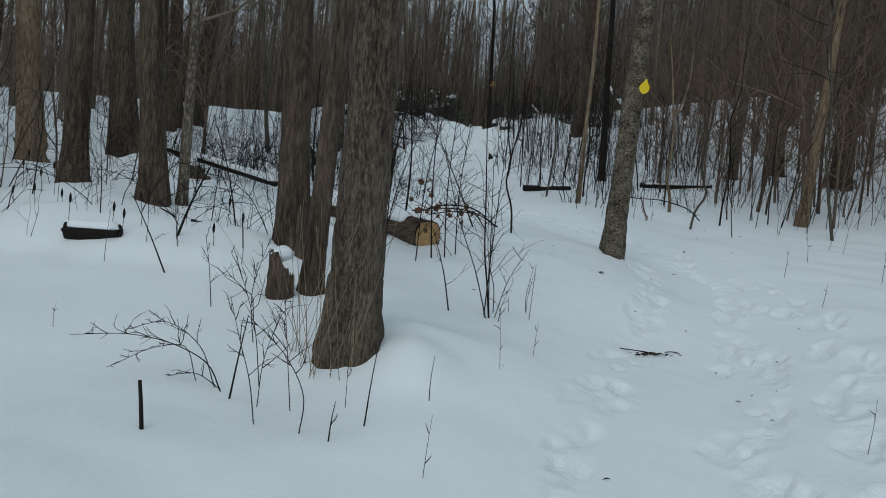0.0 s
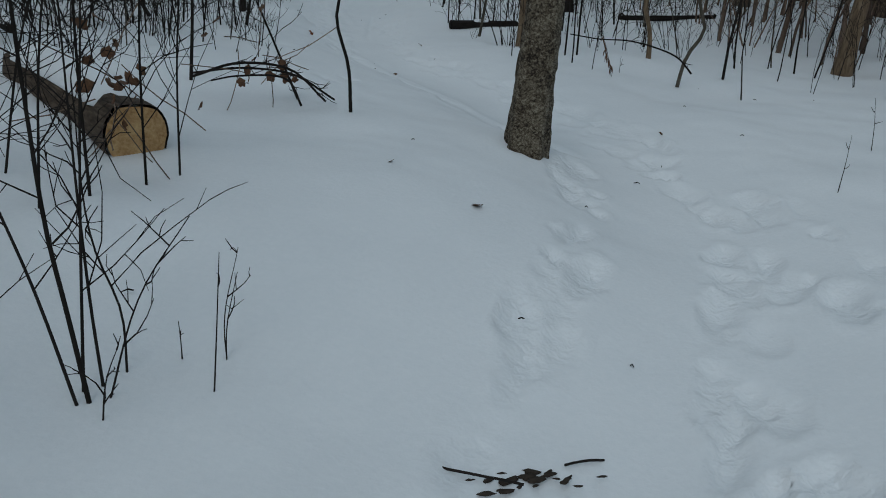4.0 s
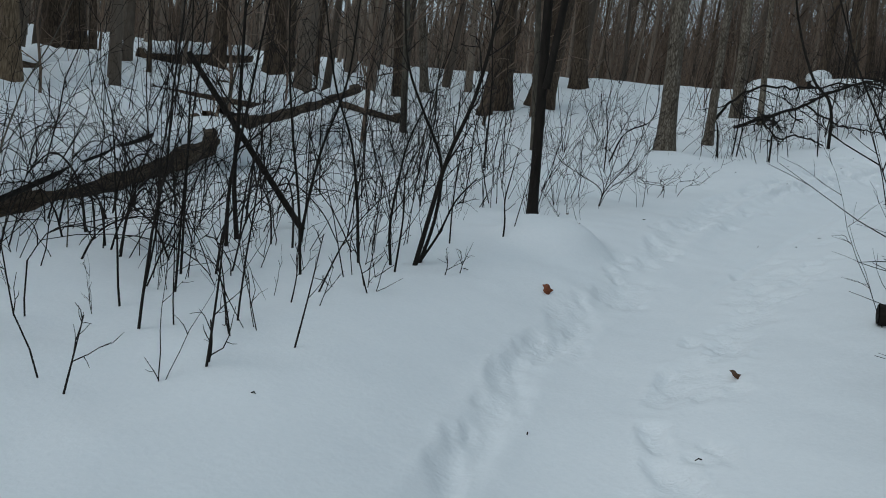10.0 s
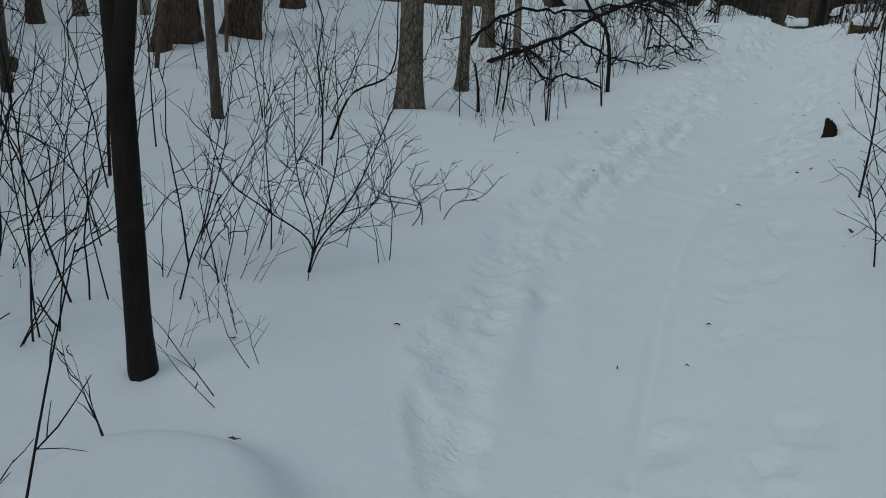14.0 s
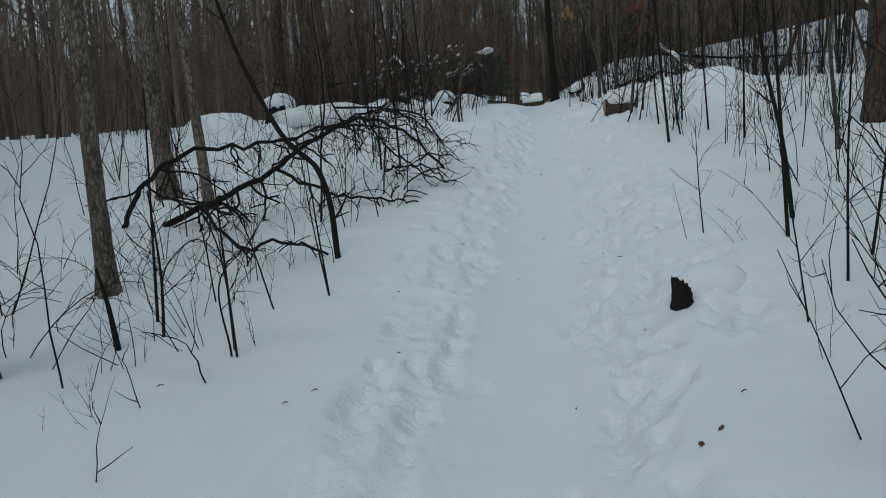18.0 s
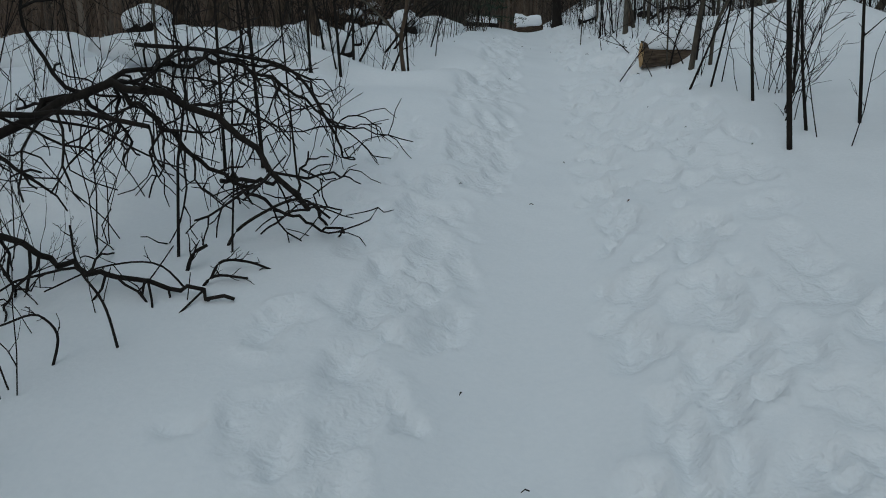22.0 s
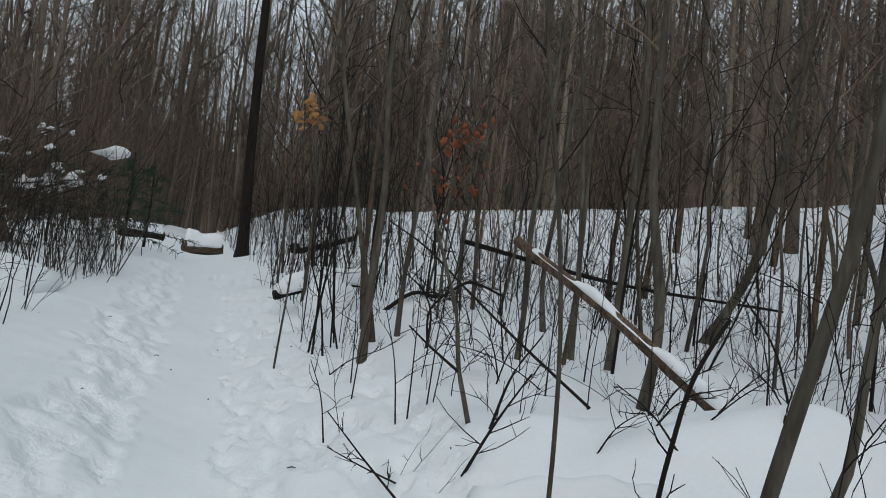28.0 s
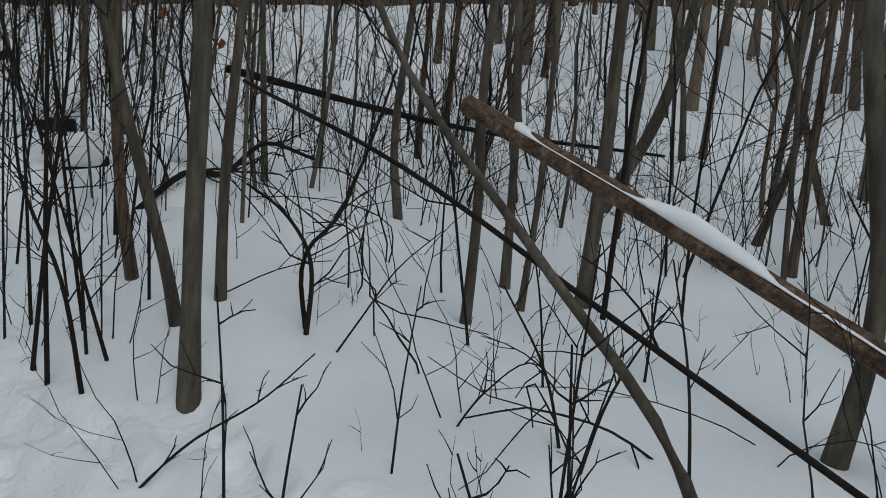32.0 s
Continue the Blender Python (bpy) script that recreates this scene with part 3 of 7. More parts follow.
WHAT = {"bark_grey": "tall bare tree with pale grey smooth bark", "bark_brown": "tall bare tree with rough brown bark", "bark_tan": "slender bare tree with tan furrowed bark",
        "bark_dark": "bare tree with wet near-black bark in snow", "bark_young": "thin bare young tree with smooth olive-grey bark"}
for n, (x, y, r, lean, h, bark) in enumerate(STANDING):
    tree(x, y, r, lean, h, bark, WHAT[bark.name], limbs=6 if r > 0.06 else 4, seed=100 + n, sides=18 if r > 0.07 else 10, fine=0.12, low=0.4 if r > 0.07 else 0.25, flare=0.35 if r > 0.07 else 0.12)

# the leaning trunks at the start of the trail
big, _ = tree(-0.45, 3.74, 0.145, (0.007, 0.0), 13, BARK_OLD, "thick trunk with weathered grey-brown bark and dry grass", limbs=6, seed=5, sides=72, fine=0.035, relief=0.09, flare=0.32, sway=0.01)
tree(-0.9, 4.75, 0.075, (0.055, 0.012), 10, BARK_BROWN, "slender leaning trunk beside two thicker ones", limbs=5, seed=6, sides=28, fine=0.06, low=0.4)

# the tree that carries the trail blaze
marked, mp_ = tree(1.66, 7.71, 0.114, (0.052, 0.016), 12, BARK_BLOTCHED, "leaning tree with blotched lichen-pale bark and yellow trail blaze", limbs=6, seed=8, sides=72, fine=0.03, relief=0.09, flare=0.14, sway=0.004)


def blaze():
    bm = bmesh.new()
    outline = [(0.045 * math.cos(a) * (1.0 + 0.16 * math.cos(2 * a)), 0.062 * math.sin(a) + (0.028 if 1.2 < a < 1.9 else 0)) for a in [2 * math.pi * i / 26 for i in range(26)]]
    vs = [bm.verts.new((x, 0, z)) for x, z in outline]
    f = bm.faces.new(vs)
    ext = bmesh.ops.extrude_face_region(bm, geom=[f])
    for v in ext["geom"]:
        if isinstance(v, bmesh.types.BMVert):
            v.co.y += 0.008
    for v in bm.verts:
        v.co.y += (v.co.x / 0.045) ** 2 * 0.008
    bmesh.ops.recalc_face_normals(bm, faces=bm.faces)
    me = bpy.data.meshes.new("blaze")
    bm.to_mesh(me)
    bm.free()
    me.materials.append(BLAZE)
    return me


mark = part("blaze", blaze(), marked, "bright yellow trail blaze")
mark.location = (0.08 * 1.71 + 0.02, -0.13, 1.71)
mark.rotation_euler = (0, radians(5), radians(-8))


# ---- undergrowth patterns, shared by many stems ----
def sapling_pattern(seed, h, r, count, reach, low, sub, sides=5, twigs_sides=3, stems=1, least=0.0028):
    rng = np.random.RandomState(seed)
    ss, tt = [], []
    for q in range(stems):
        lean = rng.normal(0, 0.07 + 0.12 * (stems > 1), 2)
        k = 9
        s = np.linspace(0, 1, k)
        hh = h * rng.uniform(0.75, 1.0) if q else h
        walk_ = np.cumsum(rng.normal(0, 0.085, (k, 2)), axis=0) * hh / 3 * s[:, None]
        p = np.stack([lean[0] * s * hh + walk_[:, 0] + q * 0.03, lean[1] * s * hh + walk_[:, 1] + q * 0.02, s * hh - 0.1 * (1 - s)], -1)
        rr = r * (1 - 0.8 * s) * (0.8 if q else 1)
        ss.append(tubes(p[None], rr[None], sides))
        tt += twiggery(rng, p, rr, max(count // stems, 2), reach, low, sub, sides=twigs_sides, least=least)
    return ss, joined(tt)


def whole(pattern):
    return joined([*pattern[0], pattern[1]])


WHIPS = [sapling_pattern(300 + i, h, r * 0.82, c, re, lo, su, stems=st, least=0.0023) for i, (h, r, c, re, lo, su, st) in enumerate([
    (2.2, 0.010, 7, 0.5, 0.3, 1, 1), (2.8, 0.014, 9, 0.7, 0.3, 2, 1), (1.6, 0.008, 6, 0.4, 0.25, 1, 1), (3.6, 0.020, 11, 0.9, 0.3, 2, 1), (2.0, 0.010, 12, 0.6, 0.2, 2, 3),
    (1.3, 0.007, 8, 0.4, 0.15, 2, 2), (4.4, 0.026, 12, 1.1, 0.35, 2, 1), (2.5, 0.011, 14, 0.55, 0.15, 2, 2), (3.2, 0.018, 12, 0.8, 0.2, 2, 1), (1.0, 0.006, 5, 0.3, 0.2, 1, 1)])]
WHIP_MESH = [([mesh_np("stem", *q, BARK_DARK if i % 3 else BARK_YOUNG) for q in a], mesh_np("crown", *b, TWIG_DARK)) for i, (a, b) in enumerate(WHIPS)]
EDGE_Y = (-8, 4, 8, 9.6, 10.5, 12.3, 12.8, 14.2, 16, 20, 21, 24, 26, 27, 33, 40, 60)
EDGE_L = (4.0, 4.6, 3.6, 2.7, 1.6, 1.45, 2.3, 2.2, 1.8, 2.0, 1.95, 1.75, 1.65, 1.6, 1.4, 1.0, 0.9)
EDGE_R = (3.6, 3.2, 2.9, 2.4, 1.8, 1.45, 1.4, 1.3, 1.3, 1.8, 2.1, 1.9, 1.4, 1.2, 0.8, 0.8, 0.8)
TAKEN = [(x, y) for x, y, *_ in STANDING] + [(-0.45, 3.74), (-0.9, 4.75), (1.66, 7.62)]


def whip(i, x, y, turn, size, label="thin dark bare sapling standing in the snow", tilt=(0, 0)):
    t = thing("sapling", x, y, lift(x, y) - 0.02, label, "sapling", "undergrowth saplings")
    t.rotation_euler, t.scale = (tilt[0], tilt[1], turn), (size, size, size)
    for me in WHIP_MESH[i][0]:
        part("stem", me, t)
    tagged(part("crown", WHIP_MESH[i][1], t), kind="stuff")
    return t


def undergrowth():
    rng, made = np.random.RandomState(21), []
    while len(made) < 165:
        y = rng.uniform(5, 40)
        right = rng.rand() < (0.3 if y < 11 else 0.6)
        edge = float(np.interp(y, EDGE_Y, EDGE_R if right else EDGE_L))
        off = edge + abs(rng.normal(0, 2.6))
        if rng.rand() > float(np.interp(y, (5, 9, 10, 15, 22, 30, 40), (0.2, 0.55, 1, 0.9, 0.7, 1, 0.9))):
            continue
        x = float(trail(y)) + (off if right else -off)
        if min((x - a) ** 2 + (y - b) ** 2 for a, b in TAKEN) < 0.05:
            continue
        if (y < 9 and not right and x > -2.2) or (26 < y < 32.6 and 0 < x < 3.4) or (14.5 < y < 22 and not right and x > -3.6):
            continue
        made.append((x, y))
        TAKEN.append((x, y))
        whip(int(rng.choice((0, 2, 4, 5, 7, 9))) if y < 14 and not right else rng.randint(len(WHIPS)), x, y, rng.uniform(0, 6.28), rng.uniform(0.7, 1.15), tilt=rng.normal(0, 0.08, 2))


undergrowth()


def scatter(pattern, spots, rng, size=(0.8, 1.2), tilt=0.06):
    """One joined copy of a pattern's vertices at every spot."""
    v, f = pattern
    n = len(spots)
    a, s = rng.uniform(0, 6.28, n), rng.uniform(*size, n)
    c, d = np.cos(a)[:, None], np.sin(a)[:, None]
    x, y, z = v[:, 0][None], v[:, 1][None], v[:, 2][None]
    tx, ty = rng.normal(0, tilt, (n, 1)), rng.normal(0, tilt, (n, 1))
    bow = rng.normal(0, tilt * 0.35, (n, 1)) if tilt > 0.1 else np.zeros((n, 1))
    px, py, pz = s[:, None] * (c * x - d * y) + (tx + bow * z) * z * s[:, None], s[:, None] * (d * x + c * y) + (ty - bow * z) * z * s[:, None], s[:, None] * z
    p = np.stack([px + spots[:, 0:1], py + spots[:, 1:2], pz + spots[:, 2:3]], -1).reshape(-1, 3)
    return p, (f[None] + (np.arange(n) * len(v))[:, None, None]).reshape(-1, 4)


def far_spots(rng, n, near, far, ahead, thin=0.86):
    out = []
    while len(out) < n:
        y = rng.uniform(-14, ahead)
        side = 1 if rng.rand() < 0.5 else -1
        edge = float(np.interp(y, EDGE_Y, EDGE_R if side > 0 else EDGE_L))
        o = edge + near + (far - near) * rng.rand() ** 1.15
        if y > 62:
            o = rng.rand() * far
        elif y > 48:
            o = o - near * rng.rand()
        x = float(trail(min(y, 60))) + side * o
        if y < 9 and -2.5 < x < 5.5:
            continue
        if 8 < y < 44 and -36 < x < -2.5 and rng.rand() < min(thin * 1.06, 0.9):
            continue
        if y > 26 and 0 < x < 34 and x > (y - 42) * 0.6 and rng.rand() < thin:
            continue
        out.append((x, y))
    q = np.array(out)
    q = q[q[:, 1] > -1]
    return np.c_[q, ground(q[:, 0], q[:, 1]) - 0.1]


def far_tree(i):
    """A tall bare tree for the distance: trunk, boughs and a haze of twigs."""
    q = np.random.RandomState(560 + i)
    h, r = q.uniform(14, 20), q.uniform(0.08, 0.17)
    path = trunk_path(q, h, q.normal(0, 0.03, 2), 0.03)
    radii = r * (1 - 0.8 * np.linspace(0, 1, len(path)))
    boughs, br, twigs, tr = [], [], [], []
    for s in q.uniform(0.16, 0.96, 18):
        k = min(int(s * 15), 14)
        a, ln = q.uniform(0, 6.28), h * q.uniform(0.12, 0.25)
        p = wand(q, path[k], (math.cos(a), math.sin(a), 0.9), ln, 5, 0.35, 0.5)
        boughs.append(p)
        br.append(np.linspace(radii[k] * 0.42, 0.012, 5))
        for _ in range(9):
            j = q.randint(1, 5)
            twigs.append(wand(q, p[j] - (p[j] - p[j - 1]) * q.rand(), (p[j] - p[j - 1]) * 1.5 + q.normal(0, 0.6, 3), ln * q.uniform(0.15, 0.42), 3, 0.4))
            tr.append(np.linspace(0.013, 0.007, 3))
    return joined([bole(path, r, 6, 10, q, 0.03), tubes(boughs, br, 3), tubes(twigs, tr, 3)])


def woods():
    rng = np.random.RandomState(31)
    kinds = [(2.2, 0.012, 12, 0.8, 1, 1), (3.2, 0.018, 16, 1.3, 2, 1), (4.5, 0.025, 20, 1.7, 3, 1), (2.6, 0.013, 16, 0.9, 1, 3), (5.5, 0.031, 24, 1.9, 3, 1), (1.6, 0.011, 10, 0.6, 1, 2)]
    far_kinds = [(4.0, 0.03, 9, 1.2, 1, 1), (6.0, 0.04, 11, 1.7, 2, 1), (8.5, 0.05, 13, 2.2, 2, 1), (3.0, 0.025, 9, 1.0, 1, 2), (7.0, 0.045, 12, 2.0, 2, 1)]
    for name, count, near, far, ahead, label, table, least in (("understory", 1900, 3.0, 20, 55, "dense thicket of thin brown saplings and twigs", kinds, 0.005),
                                                                  ("distant_understory", 4600, 11.0, 70, 125, "far brown haze of bare saplings and brush", far_kinds, 0.013)):
        pieces = []
        for i, (h, r, c, re, su, st) in enumerate(table):
            p = whole(sapling_pattern(400 + i + len(name), h, r, c, re, 0.12, su, sides=3, stems=st, least=least))
            pieces.append(scatter(p, far_spots(rng, count // len(table), near, far, ahead), rng, (0.8, 1.3)))
        tagged(new(name, mesh_np(name, *joined(pieces), TWIG_BROWN)), label, "undergrowth", kind="stuff")
    tall = []
    for i in range(7):
        q = np.random.RandomState(500 + i)
        h, r = q.uniform(14, 20), q.uniform(0.08, 0.17)
        path = trunk_path(q, h, q.normal(0, 0.03, 2), 0.03)
        radii = r * (1 - 0.8 * np.linspace(0, 1, len(path)))
        tall.append(((bole(path, r, 7, 14, q, 0.03), joined([limb(q, path, radii, s, h * q.uniform(0.12, 0.25), q.uniform(0, 6.28), 0.9, 3, 4) for s in q.uniform(0.16, 0.95, 22)]))))
    meshes = [(mesh_np("trunk", *a, WOODS if i % 2 else BARK_BROWN), mesh_np("crown", *b, WOODS)) for i, (a, b) in enumerate(tall)]
    for x, y, z in far_spots(rng, 260, 3.2, 20, 62, 0.25):
        if min((x - a) ** 2 + (y - b) ** 2 for a, b in TAKEN) < 0.3:
            continue
        i = rng.randint(7)
        if (abs(x - float(trail(y))) < float(np.interp(y, (24, 28, 45), (9.5, 5, 4)))) or (y > 30 and x < -3 and rng.rand() < 0.6):
            continue
        t = thing("tree", x, y, z, "tall bare grey-brown forest tree", "tree", "woodland trees")
        s = rng.uniform(0.45, 0.95)
        t.rotation_euler, t.scale = (*rng.normal(0, 0.04, 2), rng.uniform(0, 6.28)), (s, s, s)
        part("trunk", meshes[i][0], t)
        tagged(part("crown", meshes[i][1], t), kind="stuff")
    pieces = []
    for i in range(7):
        far = far_tree(i)
        pieces.append(scatter(far, far_spots(rng, 170, 9, 60, 125, 0.0), rng, (0.5, 1.1), 0.04))
        ahead = np.c_[rng.uniform(-18, 44, 52), rng.uniform(46, 112, 52)]
        ahead = ahead[(np.abs(ahead[:, 0]) > 4) | (ahead[:, 1] > 62)]
        pieces.append(scatter(far, np.c_[ahead, ground(ahead[:, 0], ahead[:, 1])], rng, (0.6, 1.1), 0.04))
        rise = np.c_[np.r_[rng.uniform(4, 48, 17), rng.uniform(-7, 10, 9)], np.r_[rng.uniform(50, 84, 17), rng.uniform(62, 90, 9)]]
        pieces.append(scatter(far, np.c_[rise, ground(rise[:, 0], rise[:, 1])], rng, (0.6, 1.0), 0.04))
    tagged(new("distant_woods", mesh_np("distant_woods", *joined(pieces), WOODS)), "far bare winter forest of grey-brown trunks", "trees", kind="stuff")


woods()


def backdrop():
    """The woods past where single stems can be told: a ragged brown band on the skyline."""
    rng = np.random.RandomState(41)
    n = 2600
    a = np.linspace(-1.9, 1.9, n)
    rad = 128 + 10 * rng.rand(n)
    x, y = rad * np.sin(a), 14 + rad * np.cos(a)
    z0 = ground(x, y) - 1.0
    h = 11 + 3.0 * vnoise(a * 60, a * 0, 1.0, 3) + rng.rand(n) * 5
    w = 0.42
    dx, dy = np.cos(a) * w, -np.sin(a) * w
    v = np.stack([np.stack([x - dx, y - dy, z0], -1), np.stack([x + dx, y + dy, z0], -1), np.stack([x + dx * 0.25, y + dy * 0.25, z0 + h], -1), np.stack([x - dx * 0.25, y - dy * 0.25, z0 + h], -1)], 1).reshape(-1, 3)
    tagged(new("backdrop", mesh_np("backdrop", v, np.arange(4 * n).reshape(-1, 4), WOODS, False)), "brown wall of far winter woods on the skyline", "woods", kind="structure")


backdrop()


def thicket():
    """Countless thin stems and dry stalks along the edges of the trail."""
    rng = np.random.RandomState(51)
    low = [whole(sapling_pattern(600 + i, h, r, c, re, 0.2, su, sides=3, stems=st)) for i, (h, r, c, re, su, st) in enumerate([
        (1.5, 0.006, 5, 0.4, 1, 1), (1.0, 0.005, 4, 0.3, 1, 1), (2.0, 0.008, 6, 0.5, 1, 1), (0.7, 0.0045, 3, 0.25, 1, 2), (1.3, 0.006, 8, 0.45, 2, 2), (0.4, 0.004, 2, 0.15, 0, 1), (1.1, 0.004, 16, 0.4, 3, 3), (1.5, 0.0045, 18, 0.5, 3, 3)])]
    spots = [[] for _ in low]
    for y0, y1, side, reach, per in ((9.3, 16, -1, 5.0, 4.4), (11.5, 22, 1, 5.0, 4.8), (16, 24, -1, 4.0, 1.2), (22, 29, 1, 4.0, 4.0), (24, 31, -1, 4.0, 2.5), (29.5, 37, 1, 6.0, 5.0), (30, 40, -1, 4.0, 5.0), (36, 50, 1, 4.0, 4.0), (5.2, 9, -1, 4.5, 2.0), (8, 11.5, 1, 3.5, 0.9)):
        for _ in range(int((y1 - y0) * reach * per)):
            y = rng.uniform(y0, y1)
            edge = float(np.interp(y, EDGE_Y, EDGE_R if side > 0 else EDGE_L))
            x = float(trail(y)) + side * (edge + reach * rng.rand() ** 1.3 - 0.15)
            if (14.2 < y < 17.0 and 0 < x < 1.7) or (27.3 < y < 29.6 and 0.7 < x < 4.4) or (29 < y < 32.5 and x < 3.2 and side > 0 and rng.rand() < 0.75):
                continue
            spots[rng.randint(len(low))].append((x, y, lift(x, y) - 0.04))
    tagged(new("thicket", mesh_np("thicket", *joined([scatter(p, np.array(q), rng, (0.7, 1.2), 0.14) for p, q in zip(low, spots)]), TWIG_DARK)), "thicket of thin dark stems and dry stalks in snow", "undergrowth", kind="stuff")


thicket()


# ---- fallen wood ----
def log(p0, p1, r0, r1, bark, label, snow=0.0, cut=(True, False), seed=0, sag=0.0, name="log", cover=(0.0, 1.0), group="", wide=1.0, torn=None, ragged=0.0):
    """A lying trunk from p0 to p1 (centre line), with sawn ends and a load of snow."""
    rng = np.random.RandomState(seed)
    p0, p1 = np.array(p0, float), np.array(p1, float)
    t = thing(name, *p0, label, "log", group)
    mid = (p0 + p1) / 2 + np.r_[rng.normal(0, min(0.03, 0.02 * np.linalg.norm(p1 - p0)), 2), -sag]
    n = max(int(np.linalg.norm(p1 - p0) / 0.05), 12)
    path = spline([p0 - p0, mid - p0, p1 - p0], n)
    rad = np.linspace(r0, r1, n) * (1 + 0.05 * vnoise(np.arange(n) * 0.13, np.zeros(n) + seed, 0.4, 1))
    sides = 28
    v, f = tubes(path[None], rad[None], sides)
    v = v.reshape(n, sides, 3)
    th = np.arange(sides) / sides
    d = 0.09 * vnoise(np.minimum(th, 1 - th)[None] * 9 + seed * 3 + np.zeros((n, 1)), np.arange(n)[:, None] * 0.1 + 0 * th[None], 0.6, 3) + 0.05 * vnoise(th[None] * 30 + np.zeros((n, 1)), np.arange(n)[:, None] * 0.16 + 0 * th[None], 0.8, 4)
    if ragged:
        d += ragged * vnoise(np.minimum(th, 1 - th)[None] * 5 + seed + np.zeros((n, 1)), np.arange(n)[:, None] * 0.05 + 0 * th[None], 0.3, 6) - ragged * 0.5 * np.clip(vnoise(np.minimum(th, 1 - th)[None] * 8 + np.zeros((n, 1)), np.arange(n)[:, None] * 0.05 + seed + 0 * th[None], 0.22, 2), 0, 1)
    d[:, -1] = d[:, 0]
    v = path[:, None] + (v - path[:, None]) * (1 + d)[..., None]
    grain = Vector(path[-1] - path[0]).to_track_quat("Z", "Y")
    body = part("trunk", mesh_np("trunk", v.reshape(-1, 3) @ np.array(grain.to_matrix()), f, bark), t)
    body.rotation_euler = grain.to_euler()
    for end, sawn in ((0, cut[0]), (-1, cut[1])):
        ring = v[end]
        way = (path[1] - path[0]) if end == 0 else (path[-2] - path[-1])
        way = way / np.linalg.norm(way)
        c = ring.mean(0)
        w = [c + (ring - c) * k - way * o for k, o in ((0.925, 0.004), (0.65, 0.007), (0.3, 0.006))]
        vv = np.concatenate([*w, c[None] - way * 0.006])
        q = []
        for a in range(2):
            for i in range(sides):
                j = (i + 1) % sides
                q.append((a * sides + i, a * sides + j, (a + 1) * sides + j, (a + 1) * sides + i))
        for i in range(0, sides, 2):
            q.append((2 * sides + i, 2 * sides + i + 1, 2 * sides + (i + 2) % sides, 3 * sides))
        part("cut_face" if sawn else "broken_end", mesh_np("cut_face", vv, np.array(q), CUT if sawn else (torn or bark), False), t, "pale yellow sawn end grain" if sawn else "")
    if snow:
        a, b = int(cover[0] * (n - 1)), int(cover[1] * (n - 1))
        sp = path[a : b + 1] + np.array((0, 0, 1.0)) * rad[a : b + 1, None] * 0.62
        m = len(sp)
        s = np.linspace(0, 1, m)
        ends = np.clip(np.minimum(s, 1 - s) * m * 0.05 / 0.09 + 0.25, 0.02, 1) ** 0.5
        ends[[0, -1]] = 0.02
        lump = 1 + 0.28 * vnoise(np.arange(m) * 0.05, np.zeros(m) + seed * 5.3, 0.35, 2) + 0.12 * vnoise(np.arange(m) * 0.05, np.zeros(m) + seed * 2.3, 0.12, 3)
        if name == "leaning_log":
            lump *= np.clip(0.75 + 1.5 * vnoise(np.arange(m) * 0.05, np.zeros(m) + 4.7, 0.42, 1), 0.12, 1.7)
        along = (path[-1] - path[0]) / np.linalg.norm(path[-1] - path[0])
        side = np.cross(along, (0, 0, 1.0))
        side /= np.linalg.norm(side)
        an = np.arange(16) * 2 * np.pi / 16
        up = np.sin(an)
        h = np.where(up > 0, up, up * 0.28)
        ring = side[None, None] * np.cos(an)[None, :, None] * (rad[a : b + 1] * 0.98 * wide * ends)[:, None, None] + np.array((0, 0, 1.0))[None, None] * h[None, :, None] * ((rad[a : b + 1] * 0.4 + snow) * ends * lump)[:, None, None]
        vv = (sp[:, None] + ring).reshape(-1, 3)
        i = (np.arange(m - 1)[:, None] * 16 + np.arange(16)).ravel()
        j = (np.arange(m - 1)[:, None] * 16 + (np.arange(16) + 1) % 16).ravel()
        part("snow_load", mesh_np("snow_load", vv, np.stack([i, j, j + 16, i + 16], -1), SNOW), t, "thick soft snow load")
    return t


def on(x, y, up=0.0):
    return (x, y, lift(x, y) + up)


log((-0.23, 6.76, 1.51), (-1.6, 8.3, lift(-1.6, 8.3) + 0.05), 0.155, 0.13, BARK_BROWN, "sawn log with a fresh yellow end lying in snow", 0.06, seed=1, cover=(0.12, 0.95), wide=0.95)
log(on(1.06, 13.32, 0.045), on(1.9, 13.65, 0.03), 0.055, 0.045, BARK_DARK, "short dark log under a little snow among stems", 0.01, (False, False), 5, cover=(0.35, 0.6))
log(on(3.5, 15.2, 0.01), on(5.1, 16.0, 0.0), 0.06, 0.045, BARK_DARK, "dark fallen pole half sunk in snow", 0.012, (False, False), 3)
log((-3.7, 10.4, 1.84), (-5.05, 13.15, 2.52), 0.165, 0.125, BARK_BROWN, "thick rotten fallen trunk, dark and ragged, across the thicket", 0.09, (False, False), 4, cover=(0.25, 0.95), sag=0.03, wide=0.8, torn=ROT, ragged=0.3)
log((-5.6, 13.75, 2.68), (-6.75, 16.5, 3.36), 0.095, 0.07, BARK_BROWN, "broken upper length of a rotten trunk with snow", 0.06, (False, False), 41, cover=(0.1, 0.9), sag=0.02, wide=0.85, torn=ROT, ragged=0.25)
log((0.97, 28.4, 4.915), (1.8, 28.42, 4.92), 0.12, 0.108, BARK_BROWN, "sawn trunk with yellow end under a deep snow load", 0.16, seed=6, cover=(0.02, 1.0), wide=1.15)
